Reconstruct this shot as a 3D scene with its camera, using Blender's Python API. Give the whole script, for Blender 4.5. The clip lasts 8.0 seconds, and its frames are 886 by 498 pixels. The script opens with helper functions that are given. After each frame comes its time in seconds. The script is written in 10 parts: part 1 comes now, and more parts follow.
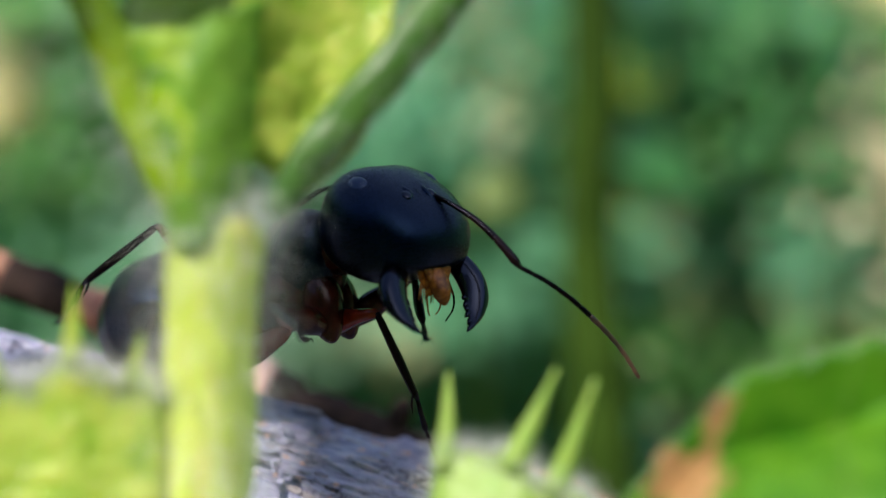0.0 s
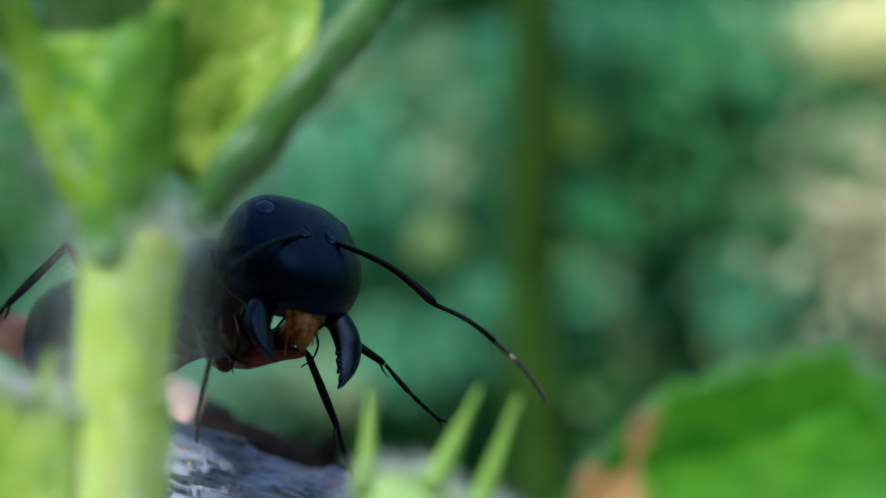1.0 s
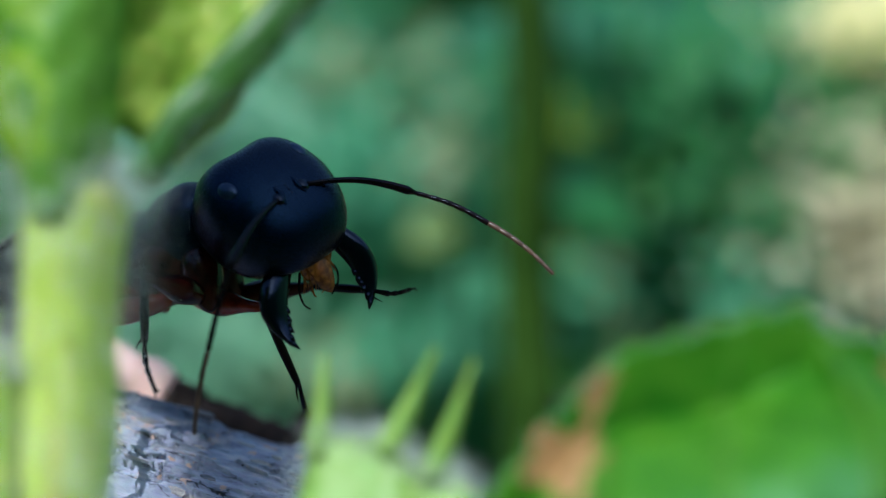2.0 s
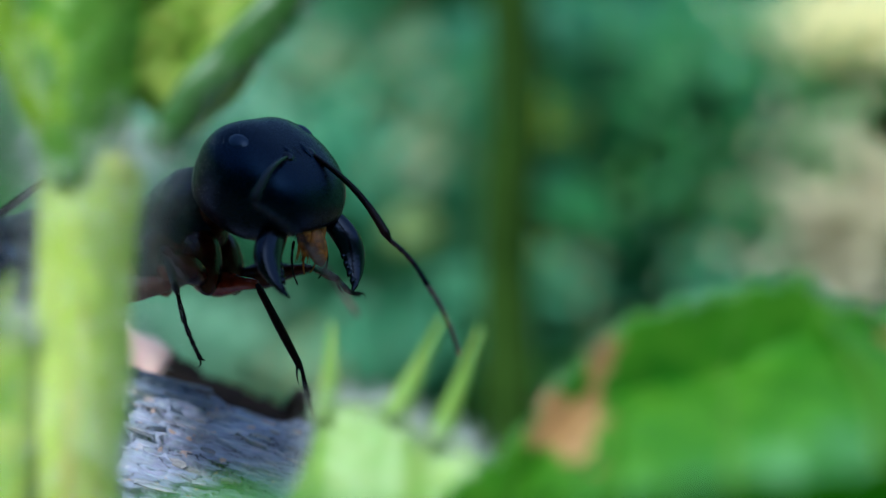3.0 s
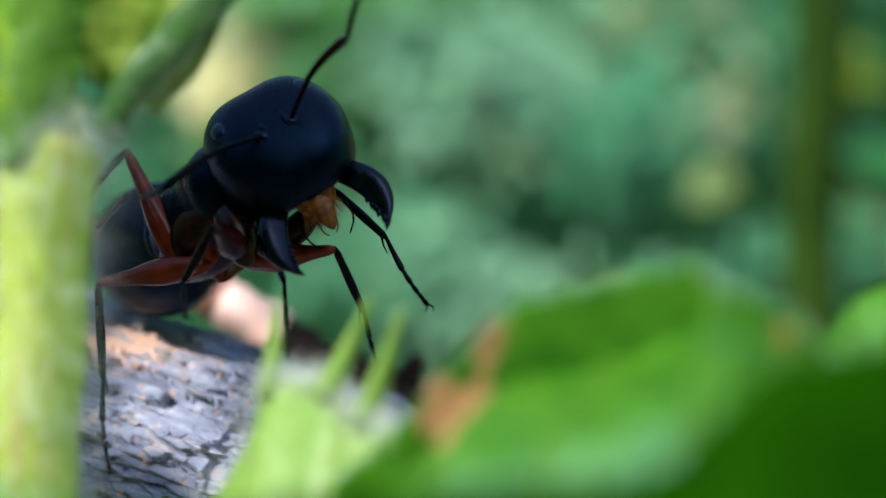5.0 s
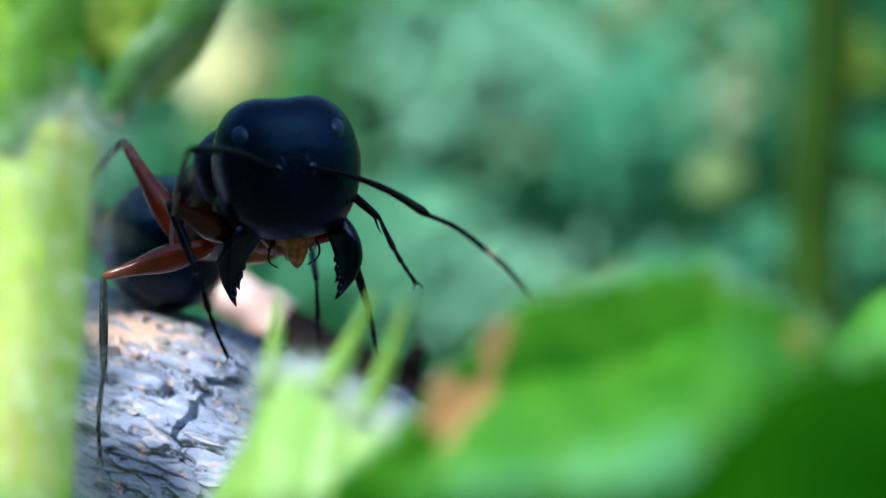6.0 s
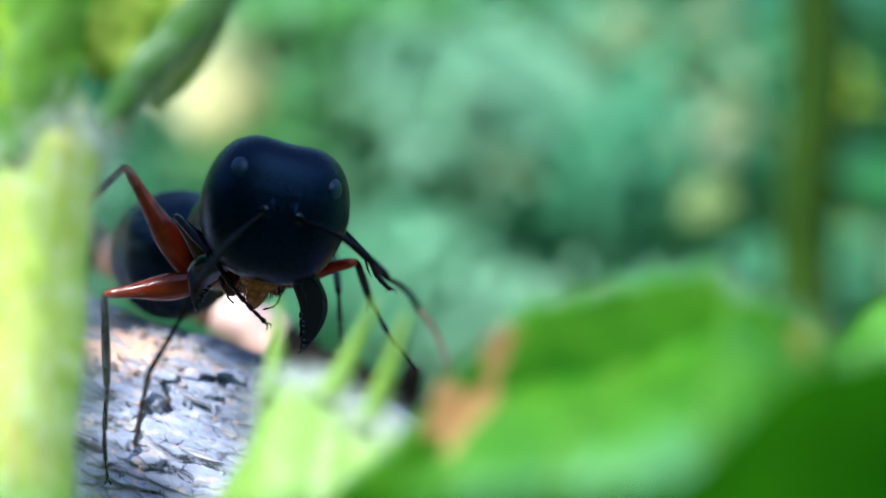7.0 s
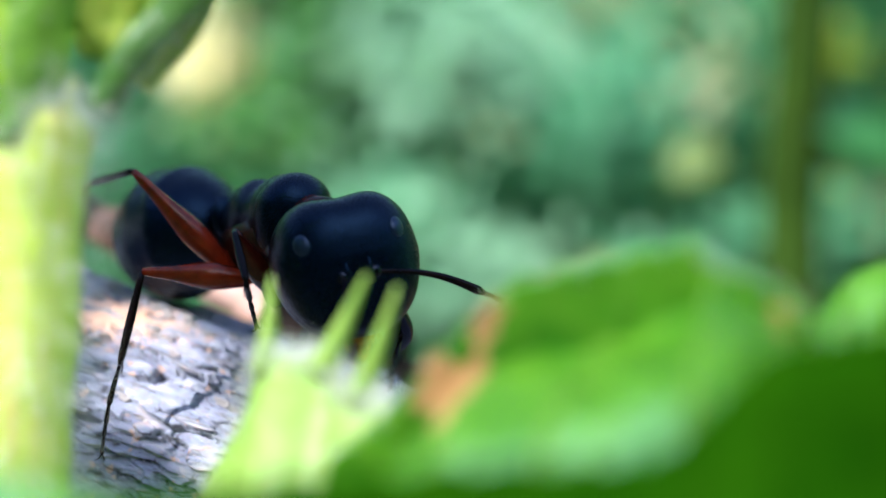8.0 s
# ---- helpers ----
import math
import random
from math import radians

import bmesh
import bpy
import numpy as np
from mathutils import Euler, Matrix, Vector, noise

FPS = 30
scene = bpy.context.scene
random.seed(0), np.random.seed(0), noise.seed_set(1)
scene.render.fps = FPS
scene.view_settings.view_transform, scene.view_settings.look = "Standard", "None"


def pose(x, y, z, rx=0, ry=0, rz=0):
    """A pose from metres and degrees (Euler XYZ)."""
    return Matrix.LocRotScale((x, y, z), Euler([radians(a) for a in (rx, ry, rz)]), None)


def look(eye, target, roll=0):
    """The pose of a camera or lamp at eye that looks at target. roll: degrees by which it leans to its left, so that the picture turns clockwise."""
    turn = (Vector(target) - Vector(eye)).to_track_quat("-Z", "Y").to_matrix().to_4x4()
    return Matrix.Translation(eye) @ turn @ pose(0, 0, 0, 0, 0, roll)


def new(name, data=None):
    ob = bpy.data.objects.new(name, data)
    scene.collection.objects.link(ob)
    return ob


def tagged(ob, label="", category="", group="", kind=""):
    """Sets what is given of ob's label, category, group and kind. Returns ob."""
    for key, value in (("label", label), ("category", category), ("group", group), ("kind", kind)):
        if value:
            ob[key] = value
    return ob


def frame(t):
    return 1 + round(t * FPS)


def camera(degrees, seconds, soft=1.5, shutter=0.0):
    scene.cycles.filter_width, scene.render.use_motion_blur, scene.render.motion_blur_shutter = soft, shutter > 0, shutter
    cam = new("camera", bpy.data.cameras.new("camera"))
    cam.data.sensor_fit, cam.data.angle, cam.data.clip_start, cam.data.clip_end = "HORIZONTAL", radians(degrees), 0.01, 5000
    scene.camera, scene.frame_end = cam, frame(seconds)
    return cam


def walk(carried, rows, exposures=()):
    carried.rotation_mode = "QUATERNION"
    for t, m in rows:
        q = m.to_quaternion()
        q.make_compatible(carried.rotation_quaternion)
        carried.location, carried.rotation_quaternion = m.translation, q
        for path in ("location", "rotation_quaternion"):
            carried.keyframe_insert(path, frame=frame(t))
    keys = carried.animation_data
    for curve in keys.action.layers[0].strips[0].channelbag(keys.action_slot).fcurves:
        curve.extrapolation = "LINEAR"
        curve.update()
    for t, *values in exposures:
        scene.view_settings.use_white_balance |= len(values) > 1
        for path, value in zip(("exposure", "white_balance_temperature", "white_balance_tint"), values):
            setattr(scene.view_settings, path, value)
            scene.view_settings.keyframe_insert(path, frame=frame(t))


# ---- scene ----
MM = 0.001  # the place is small: lengths below are in millimetres


def at(x, y, z, rx=0, ry=0, rz=0):
    return pose(x * MM, y * MM, z * MM, rx, ry, rz)


# ---- camera: held in the hand, it circles the ant at about four centimetres ----
cam = camera(36, 8.0, soft=1.25)
cam.data.dof.use_dof = True
cam.data.dof.focus_distance = 36.0 * MM
cam.data.dof.aperture_fstop = 37
walk(cam, [
    (0, at(-0.476, -0.693, 1.587, 89.4, 1.3, 4.2)),
    (0.2, at(-1.062, -0.795, 2.090, 89.0, 0.7, 2.7)),
    (0.5, at(-2.764, -0.411, 1.848, 90.0, -0.2, -1.4)),
    (0.8, at(-1.797, -0.383, 1.228, 91.2, 1.0, -0.5)),
    (1, at(-0.057, -0.196, 0.904, 91.4, 0.8, 1.9)),
    (1.2, at(1.957, 0.017, 0.211, 92.2, 1.6, 5.0)),
    (1.5, at(1.990, 0.095, 0.092, 91.8, 1.5, 4.1)),
    (1.7, at(0.859, 0.612, 0.166, 91.6, 0.7, 1.9)),
    (2.8, at(0.674, 0.092, 0.042, 90.5, 0.7, 1.9)),
    (3, at(0.179, -0.076, -0.378, 91.2, 0.1, 0.9)),
    (3.2, at(0.010, -0.112, 0.024, 90.2, 0.0, 0.6)),
    (3.5, at(-0.000, -0.015, -0.014, 89.9, 0.2, -0.0)),
    (3.8, at(2.249, 0.065, -0.122, 89.9, 0.0, 3.6)),
    (4, at(3.466, 0.205, -0.254, 90.1, -0.1, 5.6)),
    (4.2, at(4.174, 0.291, -0.010, 89.6, -0.5, 6.9)),
    (4.5, at(4.900, 0.454, 0.484, 88.7, -0.5, 8.3)),
    (4.8, at(6.591, 0.864, 0.639, 88.3, -0.5, 11.9)),
    (5, at(8.071, 1.415, 0.108, 89.3, -0.5, 15.1)),
    (5.2, at(7.918, 1.741, 0.175, 88.9, -0.7, 15.4)),
    (6.3, at(7.839, 1.958, 0.342, 88.5, -1.4, 15.3)),
    (6.5, at(8.320, 1.830, 0.948, 87.6, -1.4, 15.9)),
    (6.7, at(8.765, 2.274, 0.779, 87.8, -1.3, 17.0)),
    (7, at(7.680, 1.825, -0.116, 89.9, -1.1, 14.8)),
    (7.2, at(6.601, 1.540, 0.381, 88.8, -0.7, 13.0)),
    (7.5, at(6.348, 1.094, 0.529, 88.6, -1.3, 12.5)),
    (7.8, at(7.468, 1.776, 0.497, 88.0, -0.9, 14.4)),
    (8, at(7.799, 1.331, 0.196, 88.2, -0.7, 14.3)),
], exposures=[(0, 0.92, 6750, 15), (0.4, 0.62, 6050, 3), (1.0, 0.58, 5650, 0), (3.5, 0.6, 5350, 0), (4.8, 0.8, 6200, 5), (6.3, 1.24, 5400, -3), (8.0, 1.47, 6150, 8)])

# ---- light: a clear sky over a shaded spot, the sun high behind the camera ----
SUN_UP, SUN_TURN = 43, -36
world = bpy.data.worlds.new("sky")
scene.world = world
world.use_nodes = True
wn, wl = world.node_tree.nodes, world.node_tree.links
sky = wn.new("ShaderNodeTexSky")
sky.sky_type = "NISHITA"
sky.sun_disc = False
sky.sun_elevation, sky.sun_rotation = radians(SUN_UP), radians(180 + SUN_TURN)
wl.new(sky.outputs["Color"], wn["Background"].inputs["Color"])
wn["Background"].inputs["Strength"].default_value = 0.15
sun = new("sun", bpy.data.lights.new("sun", "SUN"))
sun.data.energy, sun.data.angle, sun.data.color = 4.2, radians(0.8), (1.0, 0.95, 0.87)
sun_way = Vector((math.sin(radians(SUN_TURN)) * math.cos(radians(SUN_UP)), -math.cos(radians(SUN_TURN)) * math.cos(radians(SUN_UP)), math.sin(radians(SUN_UP))))
sun.matrix_world = look(sun_way * 0.5, (0, 0, 0))


# ---- materials ----
def ramp(nt, stops):
    n = nt.nodes.new("ShaderNodeValToRGB")
    el = n.color_ramp.elements
    while len(el) < len(stops):
        el.new(0.5)
    for e, (p, c) in zip(el, stops):
        e.position, e.color = p, (*c, 1)
    return n


def surface(name, stops, size, stretch=(1, 1, 1), rough=0.5, rough_var=0.1, bump=0.0, fine=0.0, through_light=0.0, glow_tint=None,
            specular=0.5, per_object=0.0, detail=6.0, sheen_tint=None, spots=None, turn=0.0, cracks=None, patch=None):
    """A grained material: size is the grain in millimetres, fine the size of its second, finer grain."""
    m = bpy.data.materials.new(name)
    m.use_nodes = True
    nt = m.node_tree
    N, L = nt.nodes, nt.links
    p = N["Principled BSDF"]
    tc, mp = N.new("ShaderNodeTexCoord"), N.new("ShaderNodeMapping")
    mp.inputs["Scale"].default_value = stretch
    rot = N.new("ShaderNodeVectorRotate")
    rot.rotation_type = "Y_AXIS"
    rot.inputs["Angle"].default_value = radians(turn)
    L.new(tc.outputs["Object"], rot.inputs["Vector"])
    L.new(rot.outputs["Vector"], mp.inputs["Vector"])
    n1 = N.new("ShaderNodeTexNoise")
    n1.inputs["Scale"].default_value, n1.inputs["Detail"].default_value = 1 / (size * MM), detail
    L.new(mp.outputs["Vector"], n1.inputs["Vector"])
    r = ramp(nt, stops)
    L.new(n1.outputs["Fac"], r.inputs["Fac"])
    colour = r.outputs["Color"]
    n2 = N.new("ShaderNodeTexNoise")
    n2.inputs["Scale"].default_value, n2.inputs["Detail"].default_value = 1 / ((fine or size * 0.2) * MM), 4
    L.new(mp.outputs["Vector"], n2.inputs["Vector"])
    mix = N.new("ShaderNodeMix")
    mix.data_type, mix.blend_type = "RGBA", "OVERLAY"
    mix.inputs["Factor"].default_value = 0.35
    L.new(colour, mix.inputs["A"])
    L.new(n2.outputs["Color"], mix.inputs["B"])
    hsv = N.new("ShaderNodeHueSaturation")
    g = N.new("ShaderNodeMapRange")
    g.inputs["To Min"].default_value, g.inputs["To Max"].default_value = 1, 1
    L.new(n2.outputs["Fac"], g.inputs["Value"])
    if per_object:
        info = N.new("ShaderNodeObjectInfo")
        g.inputs["To Min"].default_value, g.inputs["To Max"].default_value = 1 - per_object, 1 + per_object
        L.new(info.outputs["Random"], g.inputs["Value"])
    L.new(g.outputs["Result"], hsv.inputs["Value"])
    grey = N.new("ShaderNodeMix")
    grey.data_type = "RGBA"
    grey.inputs["Factor"].default_value = 0.5
    L.new(colour, grey.inputs["A"])
    L.new(mix.outputs["Result"], grey.inputs["B"])
    shade = grey.outputs["Result"]
    if cracks:
        # cracks: size of the plates, width of the gaps, colour in the gaps
        warp = N.new("ShaderNodeMix")
        warp.data_type, warp.blend_type = "RGBA", "LINEAR_LIGHT"
        warp.inputs["Factor"].default_value = 0.14 * cracks[0] * MM
        L.new(mp.outputs["Vector"], warp.inputs["A"])
        L.new(n2.outputs["Color"], warp.inputs["B"])
        vor = N.new("ShaderNodeTexVoronoi")
        vor.feature = "DISTANCE_TO_EDGE"
        vor.inputs["Scale"].default_value = 1 / (cracks[0] * MM)
        L.new(warp.outputs["Result"], vor.inputs["Vector"])
        wide = N.new("ShaderNodeMath")
        wide.operation = "MULTIPLY_ADD"
        wide.inputs[1].default_value, wide.inputs[2].default_value = -4.4 * cracks[1], 2.06 * cracks[1]
        L.new(n1.outputs["Fac"], wide.inputs[0])
        gap = N.new("ShaderNodeMapRange")
        L.new(vor.outputs["Distance"], gap.inputs["Value"])
        least = N.new("ShaderNodeMath")
        least.operation = "MAXIMUM"
        least.inputs[1].default_value = 0.0001
        L.new(wide.outputs["Value"], least.inputs[0])
        L.new(least.outputs["Value"], gap.inputs["From Max"])
        gm = N.new("ShaderNodeMix")
        gm.data_type = "RGBA"
        gm.inputs["A"].default_value = (*cracks[2], 1)
        L.new(gap.outputs["Result"], gm.inputs["Factor"])
        L.new(shade, gm.inputs["B"])
        shade = gm.outputs["Result"]
    if spots:
        n3 = N.new("ShaderNodeTexNoise")
        n3.inputs["Scale"].default_value, n3.inputs["Detail"].default_value = 1 / (spots[1] * MM), 3
        L.new(tc.outputs["Object"], n3.inputs["Vector"])
        cut = ramp(nt, [(spots[2], (0, 0, 0)), (spots[2] + 0.05, (1, 1, 1))])
        L.new(n3.outputs["Fac"], cut.inputs["Fac"])
        dab = N.new("ShaderNodeMix")
        dab.data_type = "RGBA"
        dab.inputs["B"].default_value = (*spots[0], 1)
        L.new(cut.outputs["Color"], dab.inputs["Factor"])
        L.new(shade, dab.inputs["A"])
        shade = dab.outputs["Result"]
    if patch:
        # patch: middle and half widths in millimetres, colour; painted sunlight with a ragged rim
        off = N.new("ShaderNodeMapping")
        off.vector_type = "TEXTURE"
        off.inputs["Location"].default_value = [v * MM for v in patch[0]]
        off.inputs["Scale"].default_value = [v * MM for v in patch[1]]
        L.new(tc.outputs["Object"], off.inputs["Vector"])
        far = N.new("ShaderNodeVectorMath")
        far.operation = "LENGTH"
        L.new(off.outputs["Vector"], far.inputs[0])
        rag = N.new("ShaderNodeMath")
        rag.operation = "MULTIPLY_ADD"
        rag.inputs[1].default_value = -2.4
        L.new(n2.outputs["Fac"], rag.inputs[0])
        L.new(far.outputs["Value"], rag.inputs[2])
        rim = N.new("ShaderNodeMapRange")
        rim.inputs["From Min"].default_value, rim.inputs["From Max"].default_value = -0.55, -0.15
        rim.inputs["To Min"].default_value, rim.inputs["To Max"].default_value = 0.85, 0.0
        L.new(rag.outputs["Value"], rim.inputs["Value"])
        sun_patch = N.new("ShaderNodeMix")
        sun_patch.data_type = "RGBA"
        sun_patch.inputs["B"].default_value = (*patch[2], 1)
        L.new(rim.outputs["Result"], sun_patch.inputs["Factor"])
        L.new(shade, sun_patch.inputs["A"])
        shade = sun_patch.outputs["Result"]
    L.new(shade, hsv.inputs["Color"])
    L.new(hsv.outputs["Color"], p.inputs["Base Color"])
    rr = N.new("ShaderNodeMapRange")
    rr.inputs["To Min"].default_value, rr.inputs["To Max"].default_value = rough - rough_var, rough + rough_var
    L.new(n2.outputs["Fac"], rr.inputs["Value"])
    L.new(rr.outputs["Result"], p.inputs["Roughness"])
    p.inputs["Specular IOR Level"].default_value = specular
    if sheen_tint:
        p.inputs["Specular Tint"].default_value = (*sheen_tint, 1)
    if bump:
        b = N.new("ShaderNodeBump")
        b.inputs["Strength"].default_value, b.inputs["Distance"].default_value = 1.0, bump * MM
        add = N.new("ShaderNodeMath")
        add.operation = "ADD"
        L.new(n1.outputs["Fac"], add.inputs[0])
        L.new(n2.outputs["Fac"], add.inputs[1])
        L.new(add.outputs["Value"], b.inputs["Height"])
        L.new(b.outputs["Normal"], p.inputs["Normal"])
    if through_light:
        t = N.new("ShaderNodeBsdfTranslucent")
        ms = N.new("ShaderNodeMixShader")
        ms.inputs["Fac"].default_value = through_light
        if glow_tint:
            tint = N.new("ShaderNodeMix")
            tint.data_type, tint.blend_type = "RGBA", "MULTIPLY"
            tint.inputs["Factor"].default_value = 1
            tint.inputs["B"].default_value = (*glow_tint, 1)
            L.new(hsv.outputs["Color"], tint.inputs["A"])
            L.new(tint.outputs["Result"], t.inputs["Color"])
        else:
            L.new(hsv.outputs["Color"], t.inputs["Color"])
        L.new(p.outputs["BSDF"], ms.inputs[1])
        L.new(t.outputs["BSDF"], ms.inputs[2])
        L.new(ms.outputs["Shader"], N["Material Output"].inputs["Surface"])
    return m


M_BLACK = surface("black_cuticle", [(0.3, (0.0003, 0.0008, 0.003)), (0.7, (0.0007, 0.0018, 0.007))], 0.25, rough=0.27, rough_var=0.07, bump=0.007, fine=0.03, specular=0.235, sheen_tint=(0.16, 0.42, 1.0))
M_GLOSS = surface("glossy_black_cuticle", [(0.3, (0.0006, 0.0008, 0.002)), (0.7, (0.002, 0.0015, 0.003))], 0.3, rough=0.10, rough_var=0.04, bump=0.004, fine=0.05, specular=0.3, sheen_tint=(0.45, 0.6, 1.0))
M_RED = surface("red_brown_cuticle", [(0.3, (0.065, 0.005, 0.002)), (0.7, (0.19, 0.019, 0.005))], 0.5, rough=0.17, rough_var=0.06, bump=0.005, fine=0.05, specular=0.24)
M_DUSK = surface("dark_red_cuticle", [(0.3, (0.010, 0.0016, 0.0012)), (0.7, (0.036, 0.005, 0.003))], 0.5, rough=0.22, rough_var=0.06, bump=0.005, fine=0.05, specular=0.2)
M_LIMB = surface("dark_limb_cuticle", [(0.3, (0.0015, 0.001, 0.0015)), (0.7, (0.006, 0.003, 0.003))], 0.4, rough=0.2, bump=0.005, fine=0.05, specular=0.09, sheen_tint=(0.6, 0.7, 1.0))
M_LASH = surface("brown_lash", [(0.3, (0.035, 0.018, 0.012)), (0.7, (0.11, 0.055, 0.035))], 0.4, rough=0.4, fine=0.05)
M_MOUTH = surface("amber_mouthparts", [(0.3, (0.11, 0.026, 0.004)), (0.7, (0.42, 0.14, 0.018))], 0.16, rough=0.2, through_light=0.35, bump=0.02)
M_EYE = surface("eye_facets", [(0.3, (0.002, 0.004, 0.014)), (0.7, (0.005, 0.010, 0.030))], 0.05, rough=0.3, rough_var=0.05, bump=0.003, fine=0.03, specular=0.5, sheen_tint=(0.4, 0.6, 1.0))
M_STEM = surface("young_stem", [(0.3, (0.42, 0.60, 0.05)), (0.50, (0.58, 0.74, 0.11)), (0.62, (0.66, 0.64, 0.16)), (0.70, (0.62, 0.38, 0.13))], 0.9, (1.8, 1.8, 0.12), rough=0.5, bump=0.06, through_light=0.25)
M_HAIR = surface("plant_hair", [(0.3, (0.86, 0.88, 0.84)), (0.7, (0.95, 0.96, 0.94))], 0.5, rough=0.4, through_light=0.5)
M_BRANCH = surface("olive_branch", [(0.3, (0.13, 0.27, 0.003)), (0.7, (0.26, 0.43, 0.009))], 1.1, rough=0.5, bump=0.05, through_light=0.3, specular=0.3)
M_STALK = surface("green_stalk", [(0.3, (0.022, 0.085, 0.009)), (0.7, (0.055, 0.15, 0.02))], 1.5, rough=0.45, bump=0.04, through_light=0.15, specular=0.35)
# the leaf base's side away from the sun, sky tone put into its green
M_BASESKY = surface("leaf_base_skyside", [(0.3, (0.085, 0.24, 0.014)), (0.7, (0.18, 0.38, 0.035))], 1.1, rough=0.42, bump=0.05, through_light=0.35, specular=0.4)
M_SUNLEAF = surface("yellow_green_leaf", [(0.3, (0.26, 0.46, 0.03)), (0.7, (0.58, 0.68, 0.13))], 0.8, rough=0.3, bump=0.10, fine=0.25, through_light=0.5, specular=0.5)
M_LEAF = surface("leaf_green", [(0.3, (0.035, 0.16, 0.004)), (0.7, (0.11, 0.30, 0.014))], 1.3, specular=0.5, rough=0.42, bump=0.07, fine=0.3, through_light=0.4, glow_tint=(1.15, 1.1, 0.5), sheen_tint=(0.5, 0.9, 0.85))
M_YOUNG = surface("young_leaf", [(0.3, (0.20, 0.37, 0.05)), (0.7, (0.36, 0.53, 0.12))], 1.4, rough=0.45, bump=0.04, fine=0.25, through_light=0.4)
M_VEIN = surface("leaf_vein", [(0.3, (0.09, 0.24, 0.02)), (0.7, (0.16, 0.32, 0.04))], 0.8, rough=0.5, through_light=0.3)
M_RUST = surface("withered_leaf", [(0.3, (0.29, 0.16, 0.065)), (0.7, (0.52, 0.32, 0.14))], 0.8, rough=0.6, bump=0.06, through_light=0.25, specular=0.2)
# dimmed leaf green: the near leaf's shade put into colour; overhead spray too
M_DIMLEAF = surface("dimmed_leaf", [(0.3, (0.005, 0.036, 0.0005)), (0.7, (0.014, 0.064, 0.001))], 1.6, specular=0.0, rough=0.7, bump=0.08, through_light=0.25)
# the patch paints a salmon sunlit area on to the bark's crest
M_BARK = surface("grey_bark", [(0.27, (0.08, 0.08, 0.11)), (0.40, (0.20, 0.21, 0.30)), (0.56, (0.28, 0.295, 0.41)), (0.66, (0.40, 0.38, 0.46)), (0.76, (0.48, 0.38, 0.38))], 0.42, (0.4, 1, 1), rough=0.7, bump=0.07, fine=0.09, turn=-16, specular=0.3, cracks=(0.26, 0.24, (0.014, 0.012, 0.016)), spots=((0.46, 0.31, 0.27), 0.4, 0.62), patch=((-11.4, 38.1, -3.15), (2.9, 1.4, 0.9), (0.62, 0.36, 0.25)))
# sunlit and dim colours for the dapples painted on the twig
M_TWIGLIT = surface("sunlit_twig", [(0.3, (0.66, 0.38, 0.31)), (0.7, (0.84, 0.56, 0.50))], 1.5, rough=0.6, bump=0.05)
M_TWIGDIM = surface("dim_twig", [(0.3, (0.012, 0.009, 0.008)), (0.7, (0.045, 0.030, 0.025))], 1.5, rough=0.8, bump=0.1, specular=0.06)
M_TWIG = surface("reddish_twig", [(0.30, (0.05, 0.03, 0.022)), (0.48, (0.22, 0.085, 0.05)), (0.65, (0.42, 0.20, 0.13))], 2.5, (1, 1, 1), rough=0.6, bump=0.1, fine=0.5)


# ---- mesh helpers ----
def part(name, bm, material, parent=None, label="", smooth=True):
    me = bpy.data.meshes.new(name)
    bm.to_mesh(me)
    bm.free()
    if smooth:
        me.polygons.foreach_set("use_smooth", [True] * len(me.polygons))
    for m in material if isinstance(material, (list, tuple)) else [material]:
        me.materials.append(m)
    ob = new(name, me)
    if parent:
        ob.parent = parent
    return tagged(ob, label)


def smoothstep(a, b, x):
    t = min(1, max(0, (x - a) / (b - a)))
    return t * t * (3 - 2 * t)


def spline(points, n):
    """n + 1 points along a smooth curve through the given ones."""
    p = [Vector(q) for q in points]
    p = [p[0] * 2 - p[1], *p, p[-1] * 2 - p[-2]]
    out = []
    for i in range(n + 1):
        u = i / n * (len(p) - 3)
        k = min(int(u), len(p) - 4)
        t = u - k
        a, b, c, d = p[k:k + 4]
        out.append(0.5 * ((2 * b) + (c - a) * t + (2 * a - 5 * b + 4 * c - d) * t * t + (3 * b - a - 3 * c + d) * t ** 3))
    return out


def tube(bm, points, radii, sides=12, flat=1.0, rough=0.0, caps=True):
    """A tube along points (millimetres) with a radius at each; flat squeezes it in one direction."""
    rings, up = [], Vector((0.13, -0.27, 0.95))
    for i, q in enumerate(points):
        d = (points[min(i + 1, len(points) - 1)] - points[max(i - 1, 0)]).normalized()
        if abs(d.dot(up)) > 0.95:
            up = Vector((1, 0.2, 0.1))
        x = d.cross(up).normalized()
        y = d.cross(x)
        up = -y if y.dot(up) < 0 else y
        ring = []
        for k in range(sides):
            a = 2 * math.pi * k / sides
            r = radii[i]
            if rough:
                r *= 1 + rough * noise.noise(Vector((q.x * 1.3 + math.cos(a), q.y * 1.3 + math.sin(a), q.z * 1.3)))
            ring.append(bm.verts.new((q + x * (r * math.cos(a)) + y * (r * flat * math.sin(a))) * MM))
        rings.append(ring)
    for a, b in zip(rings, rings[1:]):
        for k in range(sides):
            bm.faces.new((a[k], a[(k + 1) % sides], b[(k + 1) % sides], b[k]))
    if caps:
        bm.faces.new(rings[0][::-1])
        bm.faces.new(rings[-1])
    return bm


